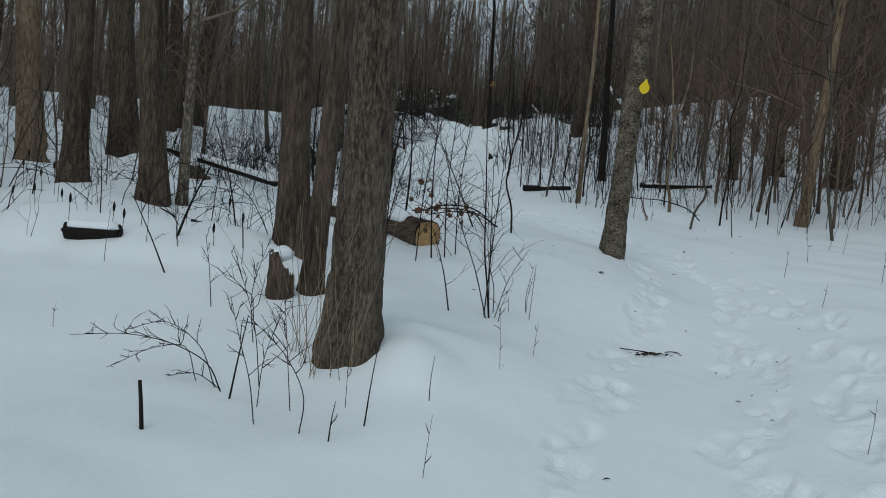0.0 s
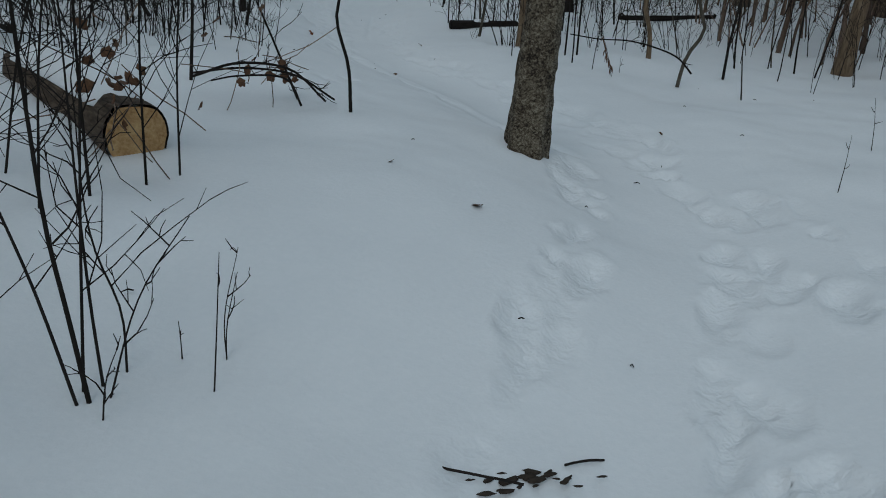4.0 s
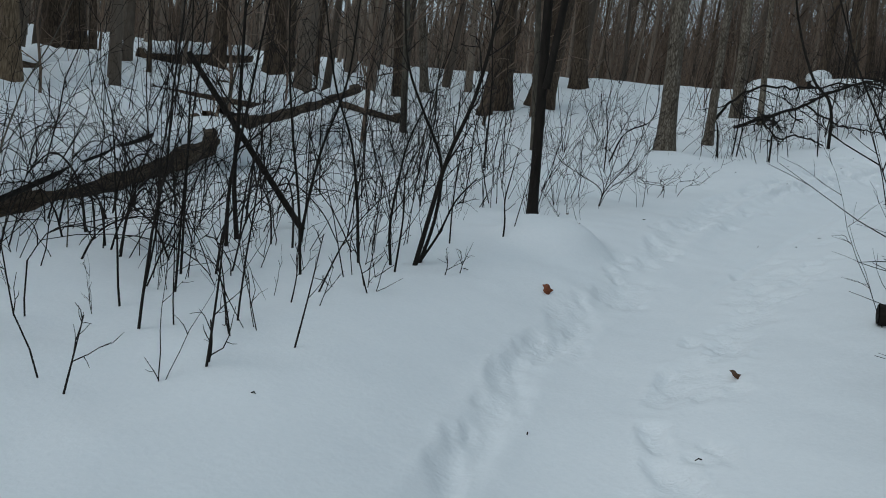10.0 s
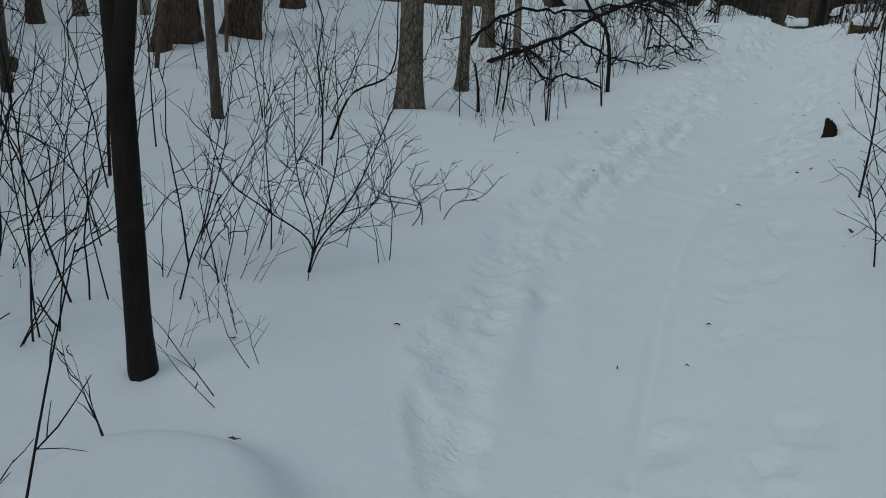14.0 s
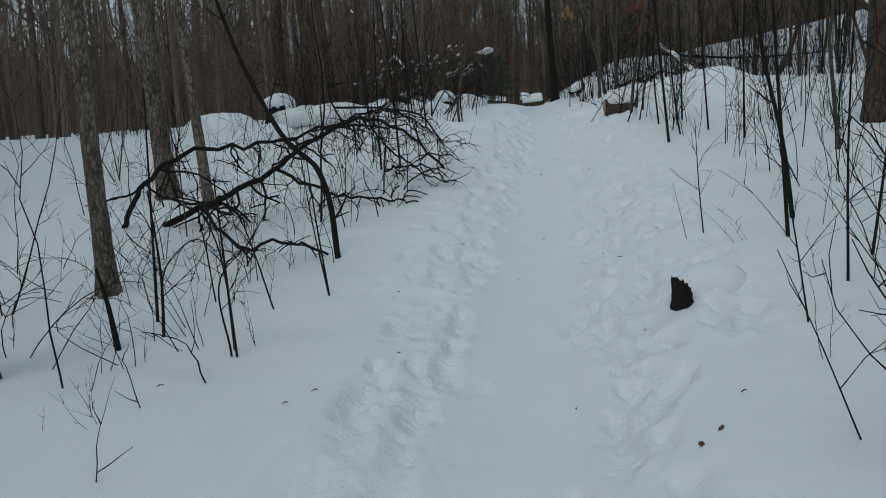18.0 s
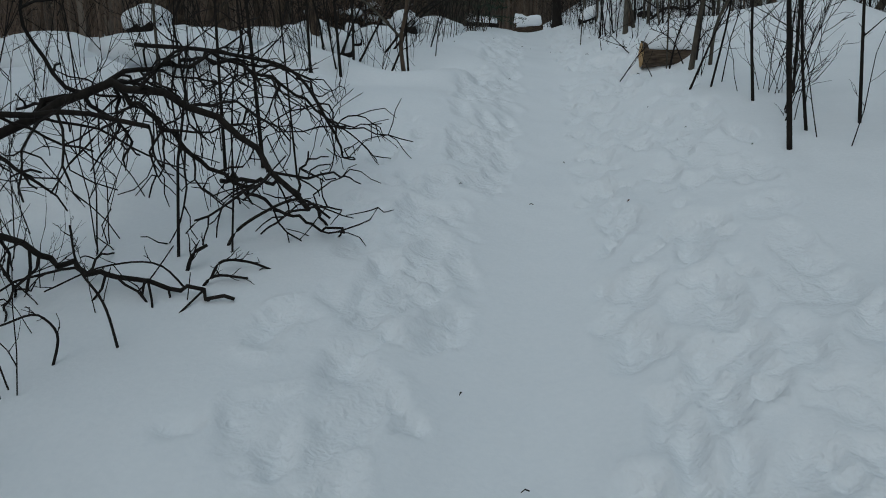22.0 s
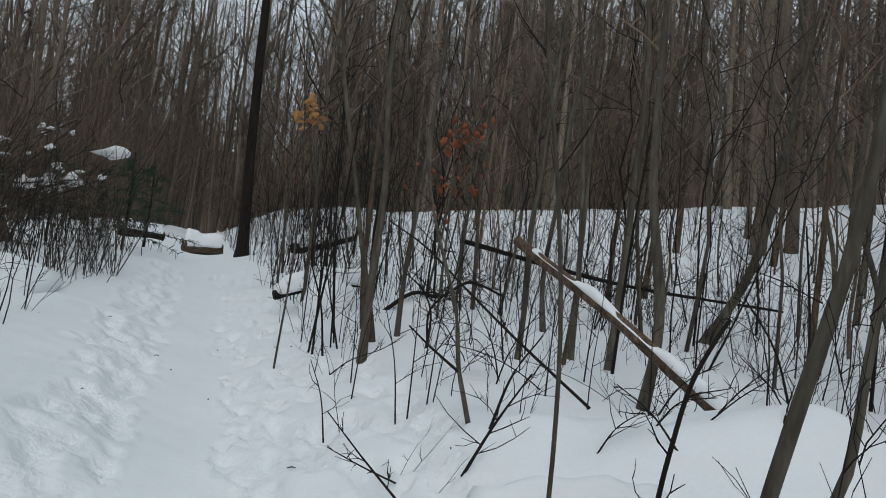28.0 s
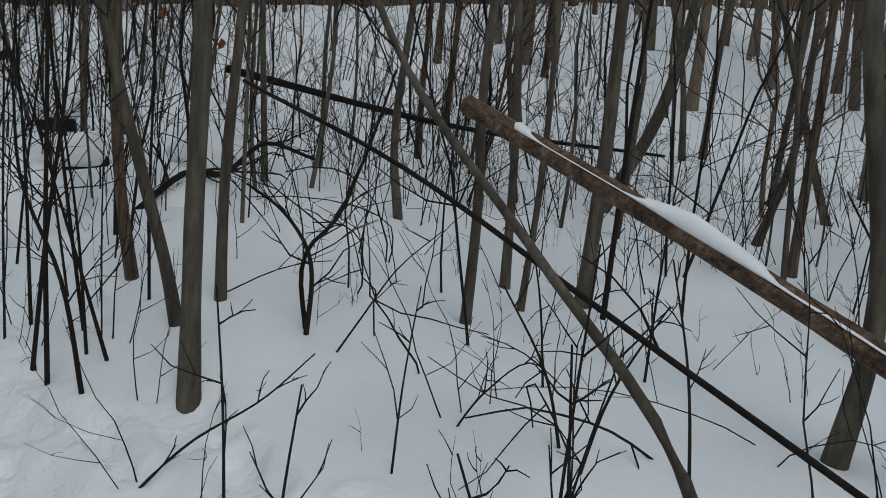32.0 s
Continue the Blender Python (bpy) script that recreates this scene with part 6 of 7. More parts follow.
for n, (x, y, rel, r) in enumerate([(1.67, 31.36, [(-0.02, 0.01, 0.37), (-0.09, 0.06, 0.48), (-0.19, 0.12, 0.56)], 0.011), (1.7, 31.4, [(0.0, 0.0, 0.35), (0.06, -0.03, 0.42), (0.13, -0.08, 0.62), (0.22, -0.14, 0.98)], 0.010), (0.96, 31.49, [(-0.07, 0.02, 0.39), (-0.16, 0.05, 0.65), (-0.18, 0.06, 0.95)], 0.0088), (1.09, 31.64, [(-0.11, 0.04, 0.4), (-0.21, 0.07, 0.78)], 0.008)]):
    stem(x, y, rel, r, 7, 0.4, 520 + n, "crooked dark shoot with branching twigs in snow", low=0.3)


for n, (x, y) in enumerate([(-2.55, 11.0), (-2.75, 11.25), (-2.95, 10.9), (-3.2, 11.3), (-2.4, 10.75), (-3.5, 11.0), (-2.2, 11.2)]):
    a = n * 1.7
    stem(x, y, [(0.12 * math.cos(a), 0.12 * math.sin(a), 0.18), (0.35 * math.cos(a), 0.35 * math.sin(a), 0.3), (0.55 * math.cos(a + 0.4), 0.55 * math.sin(a + 0.4), 0.25)], 0.007, 12, 0.4, 540 + n, "tangle of low dark broken twigs", name="weed_stalk", low=0.1, sub=3)


for n, (x, y) in enumerate([(0.91, 31.70), (0.90, 31.84), (1.11, 31.98), (1.36, 32.01), (1.07, 32.79), (1.15, 32.31), (0.87, 32.08), (1.40, 32.53), (1.25, 33.13), (1.12, 31.82)]):
    lean = 0.12 * math.sin(n * 2.1)
    stem(x, y, [(lean * 0.5, 0.02, 0.45), (lean, 0.0, 0.9), (lean * 1.6, 0.0, 1.8 + 0.2 * (n % 3))], 0.009 - 0.0006 * n, 9, 0.45, 580 + n, low=0.25)


def end_growth():
    """Saplings filling the slope beyond the leaning log."""
    rng, made = np.random.RandomState(77), 0
    while made < 95:
        y, o = rng.uniform(29.5, 41), 0.7 + abs(rng.normal(0, 5.0))
        x = float(trail(y)) + o
        if (y < 32.8 and x < 3.6) or min((x - a) ** 2 + (y - b) ** 2 for a, b in TAKEN) < 0.06:
            continue
        TAKEN.append((x, y))
        made += 1
        whip(int(rng.choice((0, 1, 3, 4, 6, 7, 8))), x, y, rng.uniform(0, 6.28), rng.uniform(0.8, 1.2), tilt=rng.normal(0, 0.09, 2))


end_growth()


def dry_shoots():
    """Wiry dry shoots scattered thinly over the snow, too many to count."""
    rng = np.random.RandomState(78)
    kinds = [whole(sapling_pattern(640 + i, h, r, c, re, 0.3, su, sides=3, stems=st, least=0.0018)) for i, (h, r, c, re, su, st) in enumerate([(0.35, 0.003, 2, 0.12, 1, 2), (0.5, 0.0035, 3, 0.2, 1, 1), (0.28, 0.0026, 1, 0.1, 0, 3), (0.6, 0.0035, 4, 0.25, 1, 2), (0.2, 0.0026, 1, 0.08, 0, 1)])]
    spots = [[] for _ in kinds]
    for y0, y1, x0, x1, count in ((28.6, 34, 0.75, 4.6, 90), (29.5, 38, 4.0, 9.0, 120), (26.0, 32, -4.0, -1.3, 60), (19, 25, -4.5, -1.9, 50), (15, 23, 1.0, 3.5, 60), (10, 16, -4.5, -1.3, 70), (5, 9, -4.5, -1.0, 40)):
        for _ in range(count):
            x, y = rng.uniform(x0, x1), rng.uniform(y0, y1)
            spots[rng.randint(len(kinds))].append((x, y, lift(x, y) - 0.02))
    tagged(new("dry_shoots", mesh_np("dry_shoots", *joined([scatter(p, np.array(q), rng, (0.7, 1.3), 0.3) for p, q in zip(kinds, spots)]), TWIG_DARK)), "wiry dry shoots and weed stalks scattered over snow", "undergrowth", kind="stuff")


dry_shoots()


for n, (x, y, rel, r) in enumerate([(-1.63, 24.05, [(0.04, 0.02, 0.05), (0.17, 0.07, 0.15), (0.36, 0.14, 0.21), (0.48, 0.19, 0.11)], 0.0085), (-1.59, 23.72, [(0.06, 0.02, 0.07), (0.17, 0.07, 0.06), (0.26, 0.1, 0.02)], 0.008), (-1.61, 23.66, [(0.06, 0.01, 0.03), (0.21, 0.05, 0.02)], 0.008), (-1.72, 23.78, [(0.05, 0.02, 0.09), (0.1, 0.04, 0.12)], 0.011), (-1.63, 23.64, [(-0.12, -0.05, 0.11), (-0.3, -0.13, 0.12), (-0.53, -0.23, 0.03)], 0.005), (-1.94, 23.06, [(0.02, 0.02, 0.13), (-0.02, -0.01, 0.19), (-0.12, -0.08, 0.17)], 0.006), (-1.74, 23.19, [(-0.04, -0.02, 0.18), (-0.1, -0.05, 0.31), (-0.11, -0.06, 0.47)], 0.006)]):
    stem(x, y, rel, r, 5, 0.16, 560 + n, "knobby black twig broken off a dead limb", name="branch", low=0.3, sub=1, tip=0.7)


# ---- stumps, litter, leaves ----
def lump(seed, r, squash, rough=0.25, n=3):
    """A rounded uneven mass."""
    bm = bmesh.new()
    bmesh.ops.create_icosphere(bm, subdivisions=n, radius=1)
    v = np.array([q.co[:] for q in bm.verts])
    d = 1 + rough * vnoise(v[:, 0] * 1.3 + seed * 7.1, v[:, 1] * 1.3 + v[:, 2] * 0.9, 0.8, seed) + rough * 0.5 * vnoise(v[:, 2] * 2 + seed, v[:, 0] * 2 - v[:, 1] * 2, 0.7, seed + 1)
    v = v * d[:, None] * np.array(squash) * r
    for q, c in zip(bm.verts, v):
        q.co = c
    me = bpy.data.meshes.new("lump")
    bm.to_mesh(me)
    bm.free()
    for p in me.polygons:
        p.use_smooth = True
    return me


def stump(x, y, r, h, label, cap=0.0, spread=1.2, seed=0, jag=0.35, wood=None):
    """A broken stump with a splintered rim and a cushion of snow."""
    rng = np.random.RandomState(seed)
    t = thing("stump", x, y, lift(x, y), label, "stump")
    sides, rings = 30, 12
    a = np.arange(sides) * 2 * np.pi / sides
    top = h * (1 - jag * (0.5 + 0.5 * np.cos(a - 0.6)) + 0.16 * vnoise(np.cos(a) * 3 + seed, np.sin(a) * 3, 0.5, 2))
    v = []
    for i in range(rings):
        s = i / (rings - 1)
        k = r * (1 + 0.45 * np.exp(-s * 4) * (1 + 0.3 * np.cos(3 * a)) + 0.12 * vnoise(a * 4 + seed, a * 0 + s * 3, 0.5, 3))
        v.append(np.stack([k * np.cos(a), k * np.sin(a), -0.08 + (top + 0.08) * s], -1))
    for k, drop in ((0.7, 0.06), (0.25, 0.1)):
        v.append(np.stack([k * r * np.cos(a), k * r * np.sin(a), top * 0.9 - drop], -1))
    n = len(v)
    i = (np.arange(n - 1)[:, None] * sides + np.arange(sides)).ravel()
    j = (np.arange(n - 1)[:, None] * sides + (np.arange(sides) + 1) % sides).ravel()
    part("wood", mesh_np("wood", np.concatenate(v), np.stack([i, j, j + sides, i + sides], -1), wood or BARK_DARK), t)
    if cap:
        me = lump(seed + 2, r * spread, (1, 1, cap / (r * spread)), 0.16)
        me.materials.append(SNOW)
        c = part("snow_cap", me, t, "rounded cap of fresh snow")
        c.location = (0.0, 0.0, h * 0.92)
    return t


stump(0.58, 20.6, 0.06, 0.14, "dark rotten stump breaking out of the snow", 0.0, 1.05, 3, 0.95)
stump(-4.75, 30.1, 0.26, 0.42, "torn dark stump under a great cap of snow", 0.2, 1.2, 2)
stump(-3.9, 28.7, 0.13, 0.12, "low dark stump with snow cap", 0.12, 1.5, 3)
stump(-2.6, 28.8, 0.1, 0.07, "low dark stump with snow cap", 0.12, 1.7, 4)
stump(-2.35, 30.0, 0.11, 0.08, "low dark stump with snow cap", 0.13, 1.6, 5)
stump(-1.06, 4.6, 0.085, 0.32, "rotten pale-torn snag beside twin trunks", 0.05, 0.9, 6, 0.6, BARK_BROWN)
stump(-1.9, 32.6, 0.16, 0.25, "low dark stump with snow cap", 0.15, 1.5, 7)
stump(-3.1, 31.6, 0.15, 0.2, "low dark stump with snow cap", 0.16, 1.7, 8)
stump(2.2, 36.3, 0.14, 0.22, "low dark stump with snow cap", 0.15, 1.5, 9)


def snow_mound(x, y, r, h, seed, z=0.0, label="rounded pillow of snow over buried wood"):
    me = lump(seed, 1.0, (r, r * 0.8, h), 0.18)
    me.materials.append(SNOW)
    ob = new("snow_mound", me)
    ob.location = (x, y, lift(x, y) + z)
    ob.rotation_euler = (0, 0, seed)
    tagged(ob, label, "snow", "snow pillows")


for n, (x, y, r, h) in enumerate([(-3.3, 27.6, 0.7, 0.2), (-4.0, 29.4, 0.6, 0.26), (-2.9, 30.5, 0.7, 0.26), (-3.6, 31.0, 0.6, 0.24), (-2.1, 31.6, 0.5, 0.22), (-1.5, 33.3, 0.5, 0.25), (-5.6, 29.4, 0.8, 0.3), (1.25, 33.3, 0.3, 0.2), (3.0, 34.9, 0.4, 0.22),
                                   (-6.0, 12.9, 0.6, 0.3), (-5.5, 13.3, 0.6, 0.3), (-6.6, 12.4, 0.8, 0.3), (-7.4, 14.0, 0.9, 0.35), (-2.7, 11.3, 0.3, 0.2), (-8.5, 12.6, 1.0, 0.35), (-9.6, 14.6, 1.0, 0.4), (-11.0, 13.0, 0.8, 0.35), (-13.0, 15.4, 1.0, 0.4), (-7.0, 16.0, 0.7, 0.3), (-8.8, 17.4, 0.8, 0.3), (-11.4, 18.2, 0.9, 0.35), (-4.9, 15.2, 0.5, 0.22), (-6.2, 10.9, 0.6, 0.28), (-15.0, 13.2, 1.1, 0.4), (1.45, 40.3, 0.5, 0.3), (1.3, 33.5, 0.3, 0.3), (2.2, 33.6, 0.3, 0.2)]):
    snow_mound(x, y, r, h, n + 3)
snow_mound(0.8, 20.8, 0.25, 0.15, 29, -0.03)


def brush_pile(x, y, w, d, h, seed, label, count=44):
    """A heap of crossed branches with snow caught on it."""
    rng = np.random.RandomState(seed)
    t = thing("brush_pile", x, y, lift(x, y), label, "brush")
    for c in range(count):
        a, px = rng.uniform(-0.5, 3.6), rng.normal(0, w * 0.35)
        py, top = rng.normal(0, d * 0.3), h * (1 - abs(px) / w) * rng.uniform(0.4, 1.1)
        ln = rng.uniform(0.8, 2.0)
        q = wand(rng, (px - math.cos(a) * ln / 2, py - math.sin(a) * ln / 4, max(top - 0.35 * ln, 0.0)), (math.cos(a), math.sin(a) * 0.5, rng.uniform(0.2, 0.8)), ln, 7, 0.3)
        r = rng.uniform(0.008, 0.028)
        rr = np.linspace(r, r * 0.4, 7)
        b = part("branch", mesh_np("branch", *tubes(q[None], rr[None], 6), BARK_BROWN if c % 3 else BARK_DARK), t)
        tagged(part("spray", mesh_np("spray", *joined(twiggery(rng, q, rr, 9, 0.55, 0.15, 3, least=0.004)), TWIG_BROWN), b), kind="stuff")
    for c in range(count // 4):
        px = rng.normal(0, w * 0.35)
        me = lump(seed + c, rng.uniform(0.08, 0.2), (1.4, 1.0, 0.5), 0.3, 2)
        me.materials.append(SNOW)
        s = part("snow_clump", me, t, "clump of caught snow")
        s.location = (px, rng.normal(0, d * 0.3), max(h * (1 - abs(px) / w) * rng.uniform(0.45, 0.8), 0.05))


def windrow(x, y, label, seed=71, count=110):
    """A long heap of cut brush, all laid one way, with snow matted along its crest."""
    rng = np.random.RandomState(seed)
    t = thing("brush_pile", x, y, lift(x, y), label, "brush")
    for c in range(count):
        u = rng.rand() ** 0.8
        crest = np.array((0.7 - 2.8 * u, -0.4 * u + rng.normal(0, 0.3), 1.75 - 0.8 * u))
        ln, a = rng.uniform(0.9, 2.1), rng.normal(0.5, 0.5)
        way = np.array((math.cos(a), -0.25 + rng.normal(0, 0.35), rng.uniform(0.35, 0.95)))
        way /= np.linalg.norm(way)
        foot = crest * (1, 1, rng.uniform(0.55, 1.0)) - way * ln * rng.uniform(0.75, 1.0)
        foot[2] = max(foot[2], -0.05)
        q = wand(rng, foot, way, ln, 8, 0.3)
        r = rng.uniform(0.008, 0.024)
        rr = np.linspace(r, r * 0.35, 8)
        b = part("branch", mesh_np("branch", *tubes(q[None], rr[None], 6), BARK_BROWN), t)
        tagged(part("spray", mesh_np("spray", *joined(twiggery(rng, q, rr, 8, 0.45, 0.15, 2, least=0.004)), TWIG_BROWN), b), kind="stuff")
        if c % 2 == 0:
            for k in rng.randint(3, 8, 2):
                me = lump(seed + c + k, rng.uniform(0.018, 0.04) * (2.2 if u < 0.2 else 1.1), (rng.uniform(1.1, 2.6), rng.uniform(0.7, 1.1), rng.uniform(0.5, 0.9)), 0.8, 2)
                me.materials.append(SNOW)
                clump = part("snow_clump", me, t, "ragged clump of caught snow")
                clump.location, clump.rotation_euler = q[k] + (0, 0, 0.02), (rng.normal(0, 0.3), -math.asin(max(min(way[2], 0.9), -0.9)) * rng.uniform(0.0, 0.9), math.atan2(way[1], way[0]) + rng.normal(0, 0.5))


for c in range(16):
    rng = np.random.RandomState(820 + c)
    x, y, a = rng.uniform(-3.3, -1.75), rng.uniform(10.7, 12.0), rng.uniform(-0.6, 3.7)
    rise, far = rng.uniform(0.28, 0.6), rng.uniform(0.4, 0.9)
    dx, dy = math.cos(a) * far, math.sin(a) * far * 0.6
    rod([on(x, y, -0.05), on(x + dx * 0.2, y + dy * 0.2, rise * 0.75), on(x + dx * 0.5, y + dy * 0.5, rise), on(x + dx * 0.85, y + dy * 0.85, rise * 0.7), on(x + dx * 1.1, y + dy * 1.1, rise * 0.25)], rng.uniform(0.005, 0.01), 0.003, TWIG_DARK, "dark arching bramble cane bowed over the snow", "bramble_cane", "bramble", twigs=4, reach=0.3, seed=840 + c, group="bramble canes")


def splinters():
    """Torn slabs of rotten wood lying between the two lengths of the fallen trunk."""
    rng = np.random.RandomState(850)
    for c in range(9):
        k = rng.rand()
        x, y = -5.0 - 0.75 * k + rng.normal(0, 0.16), 13.0 + 0.9 * k + rng.normal(0, 0.16)
        a, ln = rng.normal(2.0, 0.5), rng.uniform(0.3, 0.75)
        h = rng.uniform(0.1, 0.32)
        q = [(x, y, lift(x, y) + h), (x + math.cos(a) * ln * 0.5, y + math.sin(a) * ln * 0.5, lift(x, y) + h + rng.normal(0.02, 0.04)), (x + math.cos(a) * ln, y + math.sin(a) * ln, lift(x, y) + h + rng.normal(0, 0.08))]
        rod(q, rng.uniform(0.025, 0.05), rng.uniform(0.008, 0.02), ROT if c % 3 else BARK_DARK, "torn slab of rotten wood beside a fallen trunk", "wood_slab", "branch", seed=860 + c, sides=6, n=9, group="rotten slabs")


splinters()


def tangle():
    """Countless thin arching canes and bent twigs woven through the thickets."""
    rng = np.random.RandomState(95)
    p, r, q, w = [], [], [], []
    for x0, x1, y0, y1, count, high in ((-5.2, -1.55, 9.8, 12.4, 90, 0.6), (-5.4, -2.4, 12.4, 15.5, 60, 0.6), (1.5, 3.6, 12.8, 18.5, 40, 0.5), (0.95, 4.4, 29.2, 32.8, 20, 0.4), (2.2, 6.5, 32.0, 36.0, 36, 0.6), (-4.6, -1.9, 19.5, 26.0, 60, 0.5), (-4.2, -0.9, 5.4, 8.6, 60, 0.5)):
        for _ in range(count):
            x, y, a = rng.uniform(x0, x1), rng.uniform(y0, y1), rng.uniform(0, 6.28)
            far, rise = rng.uniform(0.25, 0.95), high * rng.uniform(0.45, 1.2)
            z = lift(x, y) - 0.03
            s = np.linspace(0, 1, 9)
            arch = rise * np.sin(s * rng.uniform(1.5, 2.7)) * (1 - 0.1 * s)
            side = rng.normal(0, 0.12) * np.sin(s * 3.1) + np.cumsum(rng.normal(0, 0.012, 9))
            path = np.stack([x + far * s ** 1.2 * math.cos(a) - side * math.sin(a), y + far * s ** 1.2 * math.sin(a) + side * math.cos(a), z + arch], -1)
            rad = rng.uniform(0.0024, 0.005)
            p.append(path)
            r.append(np.linspace(rad, rad * 0.5, 9))
            for _ in range(rng.randint(2, 5)):
                i = rng.randint(2, 8)
                q.append(wand(rng, path[i], (path[i + 1] - path[i]) * 6 + rng.normal(0, 0.5, 3) + (0, 0, 0.35), rng.uniform(0.12, 0.4), 5, 0.45, 0.2))
                w.append(np.linspace(rad * 0.7, rad * 0.4, 5))
    tagged(new("bramble_tangle", mesh_np("bramble_tangle", *joined([tubes(p, r, 4), tubes(q, w, 3)]), TWIG_DARK)), "tangle of thin dark arching canes and bent twigs", "undergrowth", kind="stuff")


tangle()
windrow(-1.85, 37.0, "tall heap of dead branches with snow caught in it")
rng = np.random.RandomState(90)
shoots = []
for i in (0, 1, 2, 4, 5, 7):
    sx, sy = rng.uniform(-2.7, -0.8, 12), rng.uniform(33.9, 35.8, 12)
    shoots.append(scatter(whole(WHIPS[i]), np.c_[sx, sy, ground(sx, sy) - 0.05], rng, (0.5, 0.9), 0.15))
tagged(new("brush_shoots", mesh_np("brush_shoots", *joined(shoots), BARK_YOUNG)), "crowd of thin bare shoots standing before the brush heap", "undergrowth", kind="stuff")
brush_pile(-2.9, 34.0, 1.1, 0.8, 0.7, 72, "low heap of dead branches with snow")


def leaf_mesh(seed, size, material):
    """A curled lobed leaf with a stalk."""
    rng = np.random.RandomState(seed)
    n = 14
    a = np.arange(n) * 2 * np.pi / n
    r = size * (0.62 + 0.3 * np.abs(np.cos(2.5 * a)) + rng.normal(0, 0.06, n))
    x, y = r * np.cos(a) * 0.8, r * np.sin(a)
    z = 0.35 * (x ** 2 + 0.3 * y ** 2) / size + rng.normal(0, 0.06 * size, n)
    top = np.c_[x, y, z]
    v = np.concatenate([top, top - (0, 0, 0.0015), [(0, 0, 0.03 * size)], [(0, 0, 0.03 * size - 0.0015)]])
    f = []
    for i in range(0, n, 2):
        j, k = (i + 1) % n, (i + 2) % n
        f += [(i, j, k, 2 * n), (n + k, n + j, n + i, 2 * n + 1)]
    for i in range(n):
        j = (i + 1) % n
        f.append((i, n + i, n + j, j))
    return mesh_np("leaf", v, np.array(f), material, True)


LEAVES = {m.name: [leaf_mesh(i, 0.05, m) for i in range(3)] for m in (LEAF_RUST, LEAF_GOLD, LEAF_BROWN)}


def ground_leaf(x, y, size, material, tilt, seed, label):
    ob = new("fallen_leaf", LEAVES[material.name][seed % 3])
    ob.location, ob.rotation_euler, ob.scale = on(x, y, 0.02 * size), (tilt, 0.2, seed), (size, size, size)
    tagged(ob, label, "leaf", "fallen leaves")


ground_leaf(-0.58, 12.74, 0.95, LEAF_RUST, 0.9, 1, "curled rust-brown oak leaf on the snow")
for n, (x, y, s) in enumerate([(0.63, 10.65, 0.9), (0.75, 12.32, 1.2), (2.66, 8.62, 0.7), (1.38, 6.57, 1.1), (0.94, 6.93, 1.3), (0.41, 18.98, 0.6), (0.31, 18.9, 0.6), (-0.42, 21.6, 0.4), (0.25, 22.0, 0.5), (-1.15, 13.9, 0.7), (-1.7, 14.6, 0.6), (0.4, 24.9, 0.6), (1.05, 28.0, 0.9), (0.6, 17.2, 0.8), (1.9, 18.5, 1.0)]):
    ground_leaf(x, y, s * 0.62, LEAF_BROWN, 0.3 + 0.2 * (n % 3), n, "withered dark leaf lying on the snow")


def leafy(name, x, y, z, label, material, count, spread, seed, size=1.0):
    rng = np.random.RandomState(seed)
    t = thing(name, x, y, z, label, "leaves")
    for i in range(count):
        ob = part("leaf", LEAVES[material.name][i % 3], t)
        ob.location, ob.rotation_euler = rng.normal(0, spread, 3) * (1, 1, 0.9), rng.uniform(-1.6, 1.6, 3)
        s = size * rng.uniform(0.7, 1.2)
        ob.scale = (s, s, s)
    twig = [wand(rng, rng.normal(0, spread * 0.4, 3), rng.normal(0, 1, 3), spread * 3, 5) for _ in range(8)]
    part("twig", mesh_np("twig", *tubes(np.array(twig), np.full((8, 5), 0.003), 4), TWIG_BROWN), t)


leafy("leaf_cluster", 0.62, 31.45, 6.96, "cluster of golden withered leaves on a thin sapling", LEAF_GOLD, 26, 0.07, 1, 0.8)
leafy("leaf_cluster", 2.14, 32.8, 7.33, "cluster of rust-red oak leaves among saplings", LEAF_RUST, 40, 0.12, 2, 0.9)
leafy("leaf_cluster", 2.45, 33.8, 6.95, "sparse rust-red leaves among saplings", LEAF_RUST, 40, 0.18, 3, 0.9)
leafy("leaf_cluster", -0.25, 6.6, lift(-0.25, 6.6) + 0.35, "withered brown leaves hanging by the sawn log", LEAF_BROWN, 16, 0.16, 4, 0.8)
leafy("leaf_cluster", -0.05, 8.15, lift(-0.05, 8.15) + 0.2, "withered brown leaves hanging on an arched branch", LEAF_BROWN, 14, 0.16, 5, 0.8)
leafy("leaf_cluster", 5.2, 16.5, lift(5.2, 16.5) + 1.6, "a few rust-red leaves on a sapling", LEAF_RUST, 16, 0.2, 6, 0.9)
rod([on(0.62, 31.45, -0.05), (0.66, 31.5, 6.2), (0.6, 31.45, 6.95), (0.5, 31.4, 7.6)], 0.008, 0.004, BARK_YOUNG, SAP, twigs=4, seed=400)
rod([on(2.2, 32.9, -0.05), (2.2, 32.9, 6.6), (2.14, 32.8, 7.4), (2.1, 32.8, 8.2)], 0.012, 0.006, BARK_YOUNG, SAP, twigs=6, seed=401)


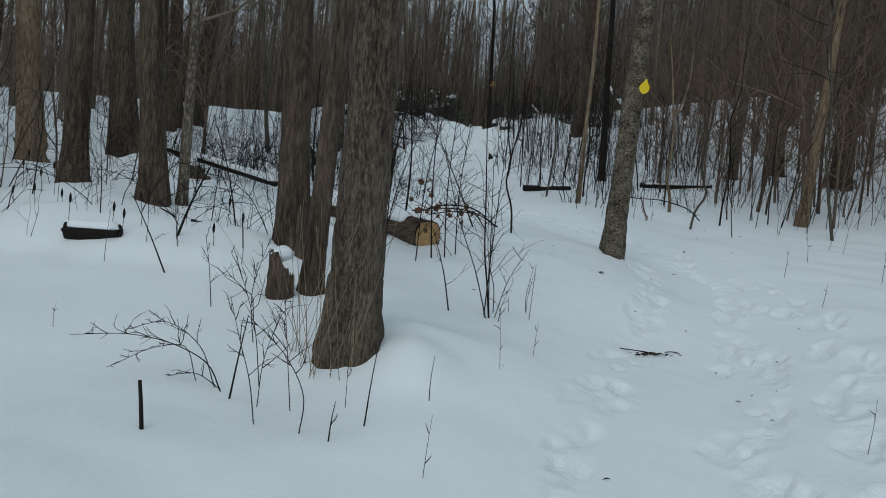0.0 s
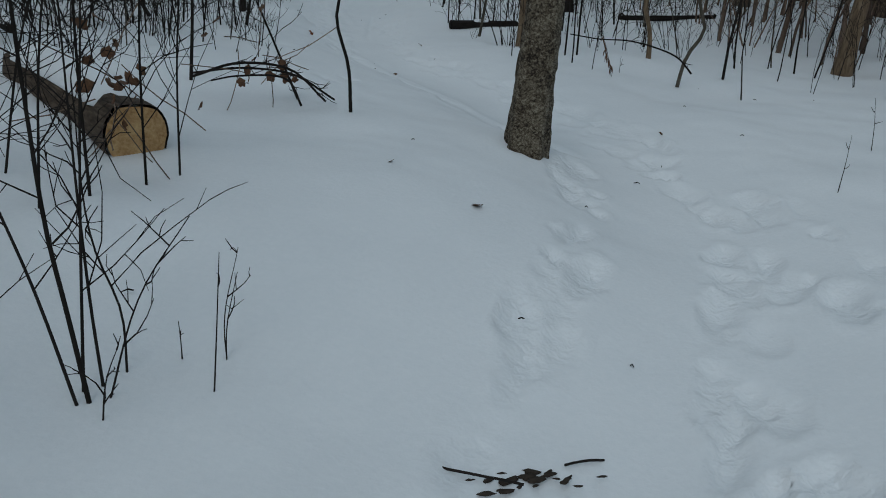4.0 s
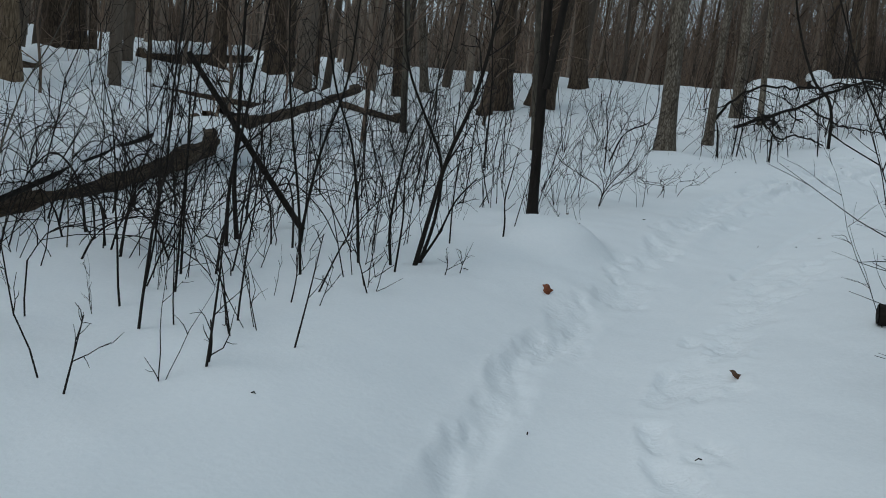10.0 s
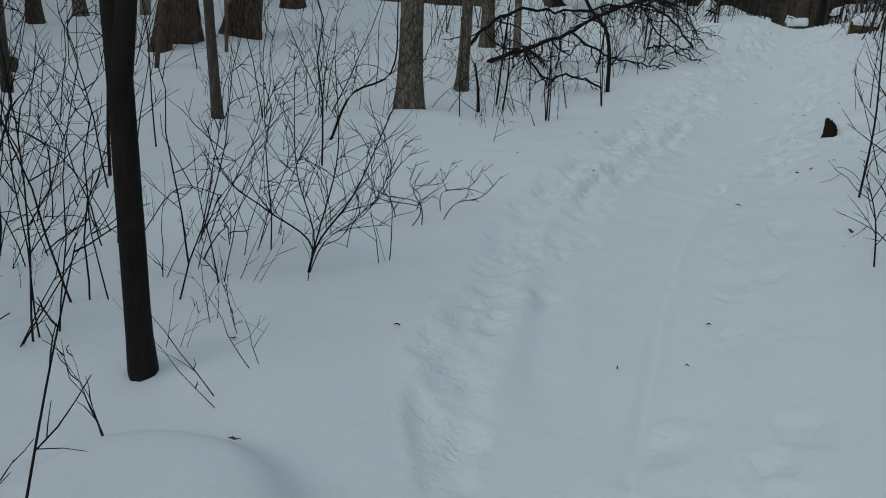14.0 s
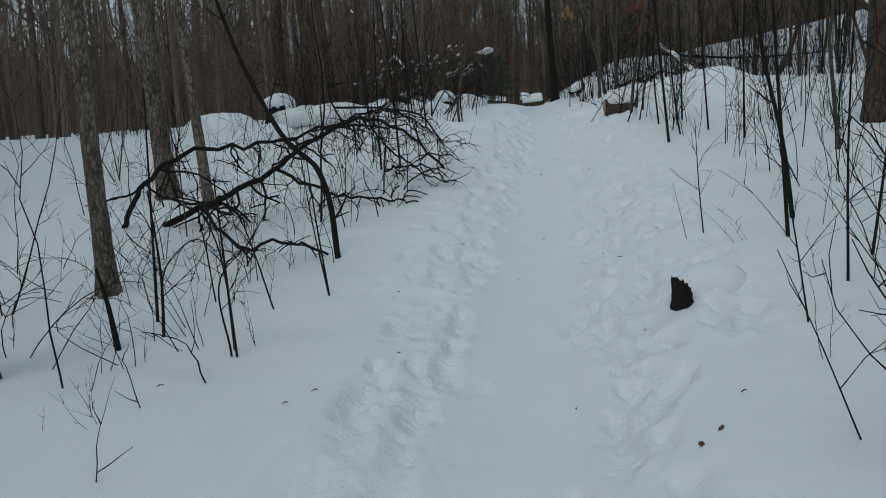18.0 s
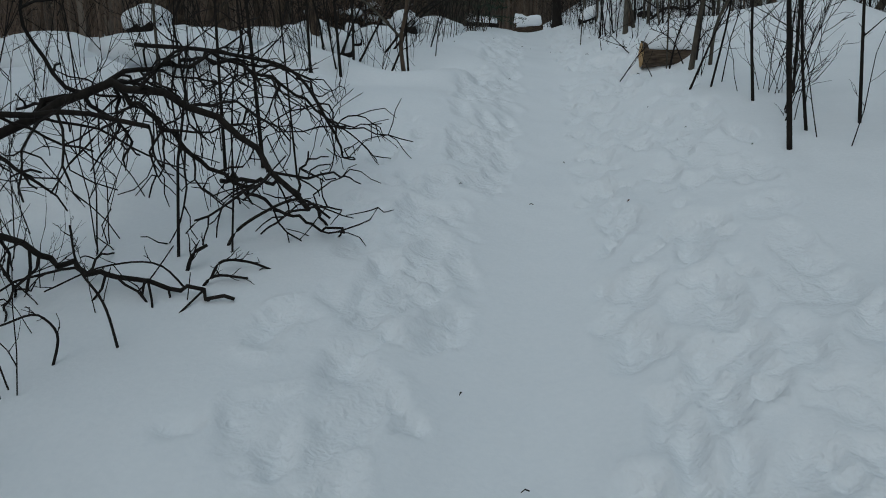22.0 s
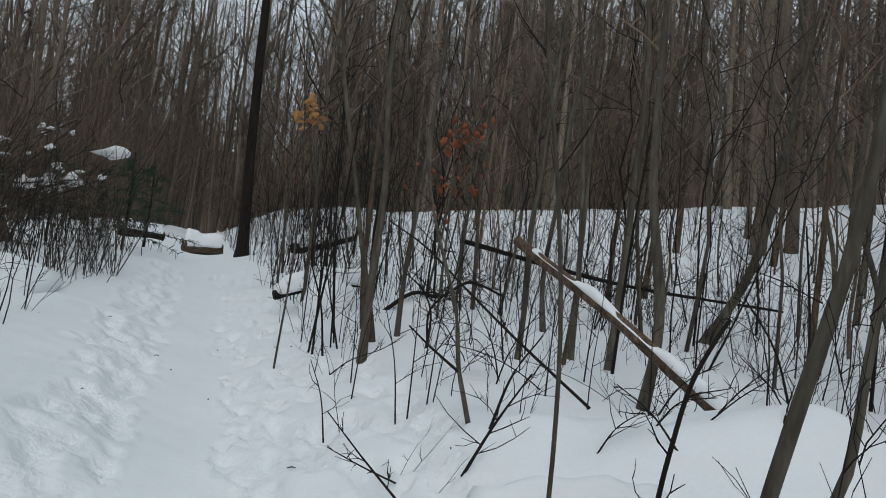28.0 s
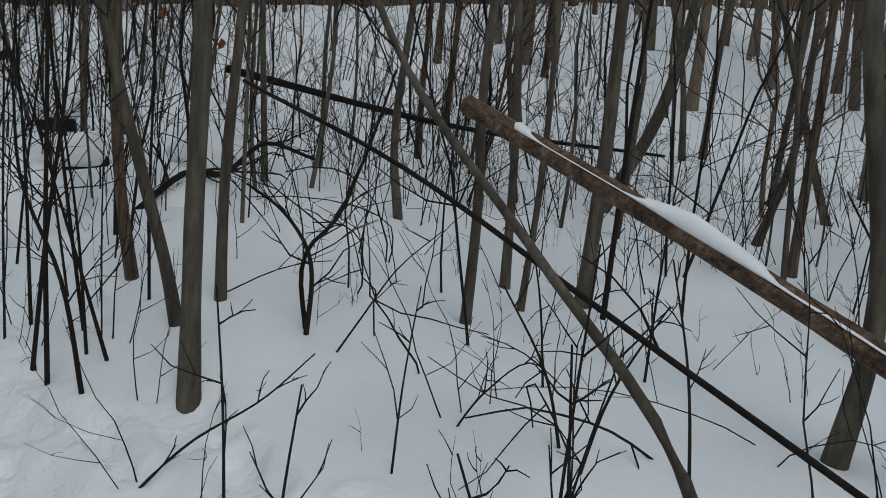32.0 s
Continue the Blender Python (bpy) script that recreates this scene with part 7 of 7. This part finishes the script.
def litter(x, y, seed, label):
    """Bark scraps and a twig trodden into the snow in a slanting row."""
    rng = np.random.RandomState(seed)
    t = thing("bark_litter", x, y, lift(x, y), label, "litter")
    for i in range(20):
        me = lump(seed + i, rng.uniform(0.006, 0.018), (rng.uniform(1.2, 2.4), 0.7, 0.45), 0.45, 2)
        me.materials.append(SOIL)
        s = part("bark_scrap", me, t)
        a = rng.normal(0, 0.1)
        s.location, s.rotation_euler = (a, a * 0.45 + rng.normal(0, 0.04), 0.004), (0, 0, rng.uniform(0.0, 0.9))
    for p0, way, ln in (((-0.26, 0.0, 0.03), (1, -0.25, -0.05), 0.26), ((0.12, 0.08, 0.01), (1, 0.5, 0.0), 0.14)):
        q = wand(rng, p0, way, ln, 6, 0.2)
        part("twig", mesh_np("twig", *tubes(q[None], np.full((1, 6), 0.004), 5), TWIG_DARK), t)


litter(1.52, 5.06, 1, "dark bark scraps and a twig trodden into the trail")


def dry_grass():
    """Tall bleached grass about the foot of the first thick tree."""
    rng = np.random.RandomState(81)
    p, r = [], []
    for _ in range(26):
        a = rng.uniform(2.6, 4.9)
        x, y = -0.45 + rng.uniform(0.17, 0.34) * math.cos(a), 3.72 + rng.uniform(0.17, 0.34) * math.sin(a)
        h = rng.uniform(0.35, 0.95)
        q = wand(rng, (x, y, lift(x, y) - 0.02), (rng.normal(0.05, 0.18), rng.normal(0, 0.15), 1), h, 7, 0.14, -0.1)
        p.append(q)
        r.append(np.linspace(0.002, 0.0009, 7))
    tagged(new("dry_grass", mesh_np("dry_grass", *tubes(p, r, 4), GRASS)), "tall bleached dry grass at the foot of a tree", "grass", kind="stuff")


dry_grass()


def scraps():
    """Tiny dark bits of bark and twig strewn on the snow."""
    rng = np.random.RandomState(91)
    p, r = [], []
    for _ in range(90):
        y = rng.uniform(1, 33)
        x = float(trail(y)) + rng.normal(0, 1.1)
        a = rng.uniform(0, 6.28)
        ln = rng.uniform(0.006, 0.02)
        z = lift(x, y) + 0.006
        p.append([(x, y, z), (x + ln * math.cos(a), y + ln * math.sin(a), z + 0.006), (x + 2 * ln * math.cos(a), y + 2 * ln * math.sin(a + 0.3), z)])
        r.append((0.0025, 0.003, 0.002))
    tagged(new("snow_litter", mesh_np("snow_litter", *tubes(p, r, 4), TWIG_DARK)), "tiny twigs and bark crumbs strewn on the snow", "litter", kind="stuff")


scraps()


def evergreen_bough(x, y, z, seed, label):
    """A low conifer sapling: drooping fronds of short needles."""
    rng = np.random.RandomState(seed)
    t = thing("conifer_sapling", x, y, z, label, "conifer", "young conifers")
    part("stem", mesh_np("stem", *tubes(np.array([[(0, 0, -0.1), (0.02, 0, 0.7), (0.0, 0.02, 1.5)]]), np.array([[0.025, 0.018, 0.006]]), 7), BARK_DARK), t)
    for c in range(16):
        a, h = c * 2.4, 0.25 + 1.15 * c / 16
        q = wand(rng, (0, 0, h), (math.cos(a), math.sin(a), 0.1), 0.85 * (1.15 - h / 1.6), 7, 0.15, -0.35)
        p = [q]
        n, r = [], [np.linspace(0.006, 0.002, 7)]
        pieces = [tubes(np.array(p), np.array(r), 4)]
        for _ in range(60):
            i = rng.randint(1, 7)
            b = q[i - 1] + (q[i] - q[i - 1]) * rng.rand()
            n.append(wand(rng, b, rng.normal(0, 1, 3) + (q[i] - q[i - 1]) * 6, rng.uniform(0.06, 0.14), 3, 0.1))
        pieces.append(tubes(np.array(n), np.tile((0.006, 0.005, 0.002), (60, 1)), 3))
        part("frond", mesh_np("frond", *joined(pieces), EVERGREEN), t)


for n, (x, y) in enumerate([(-1.1, 38.6), (-2.2, 38.9), (-0.9, 40.2), (-3.0, 37.4), (3.4, 43.0)]):
    evergreen_bough(x, y, lift(x, y), 900 + n, "low dark green conifer sapling in the snow")
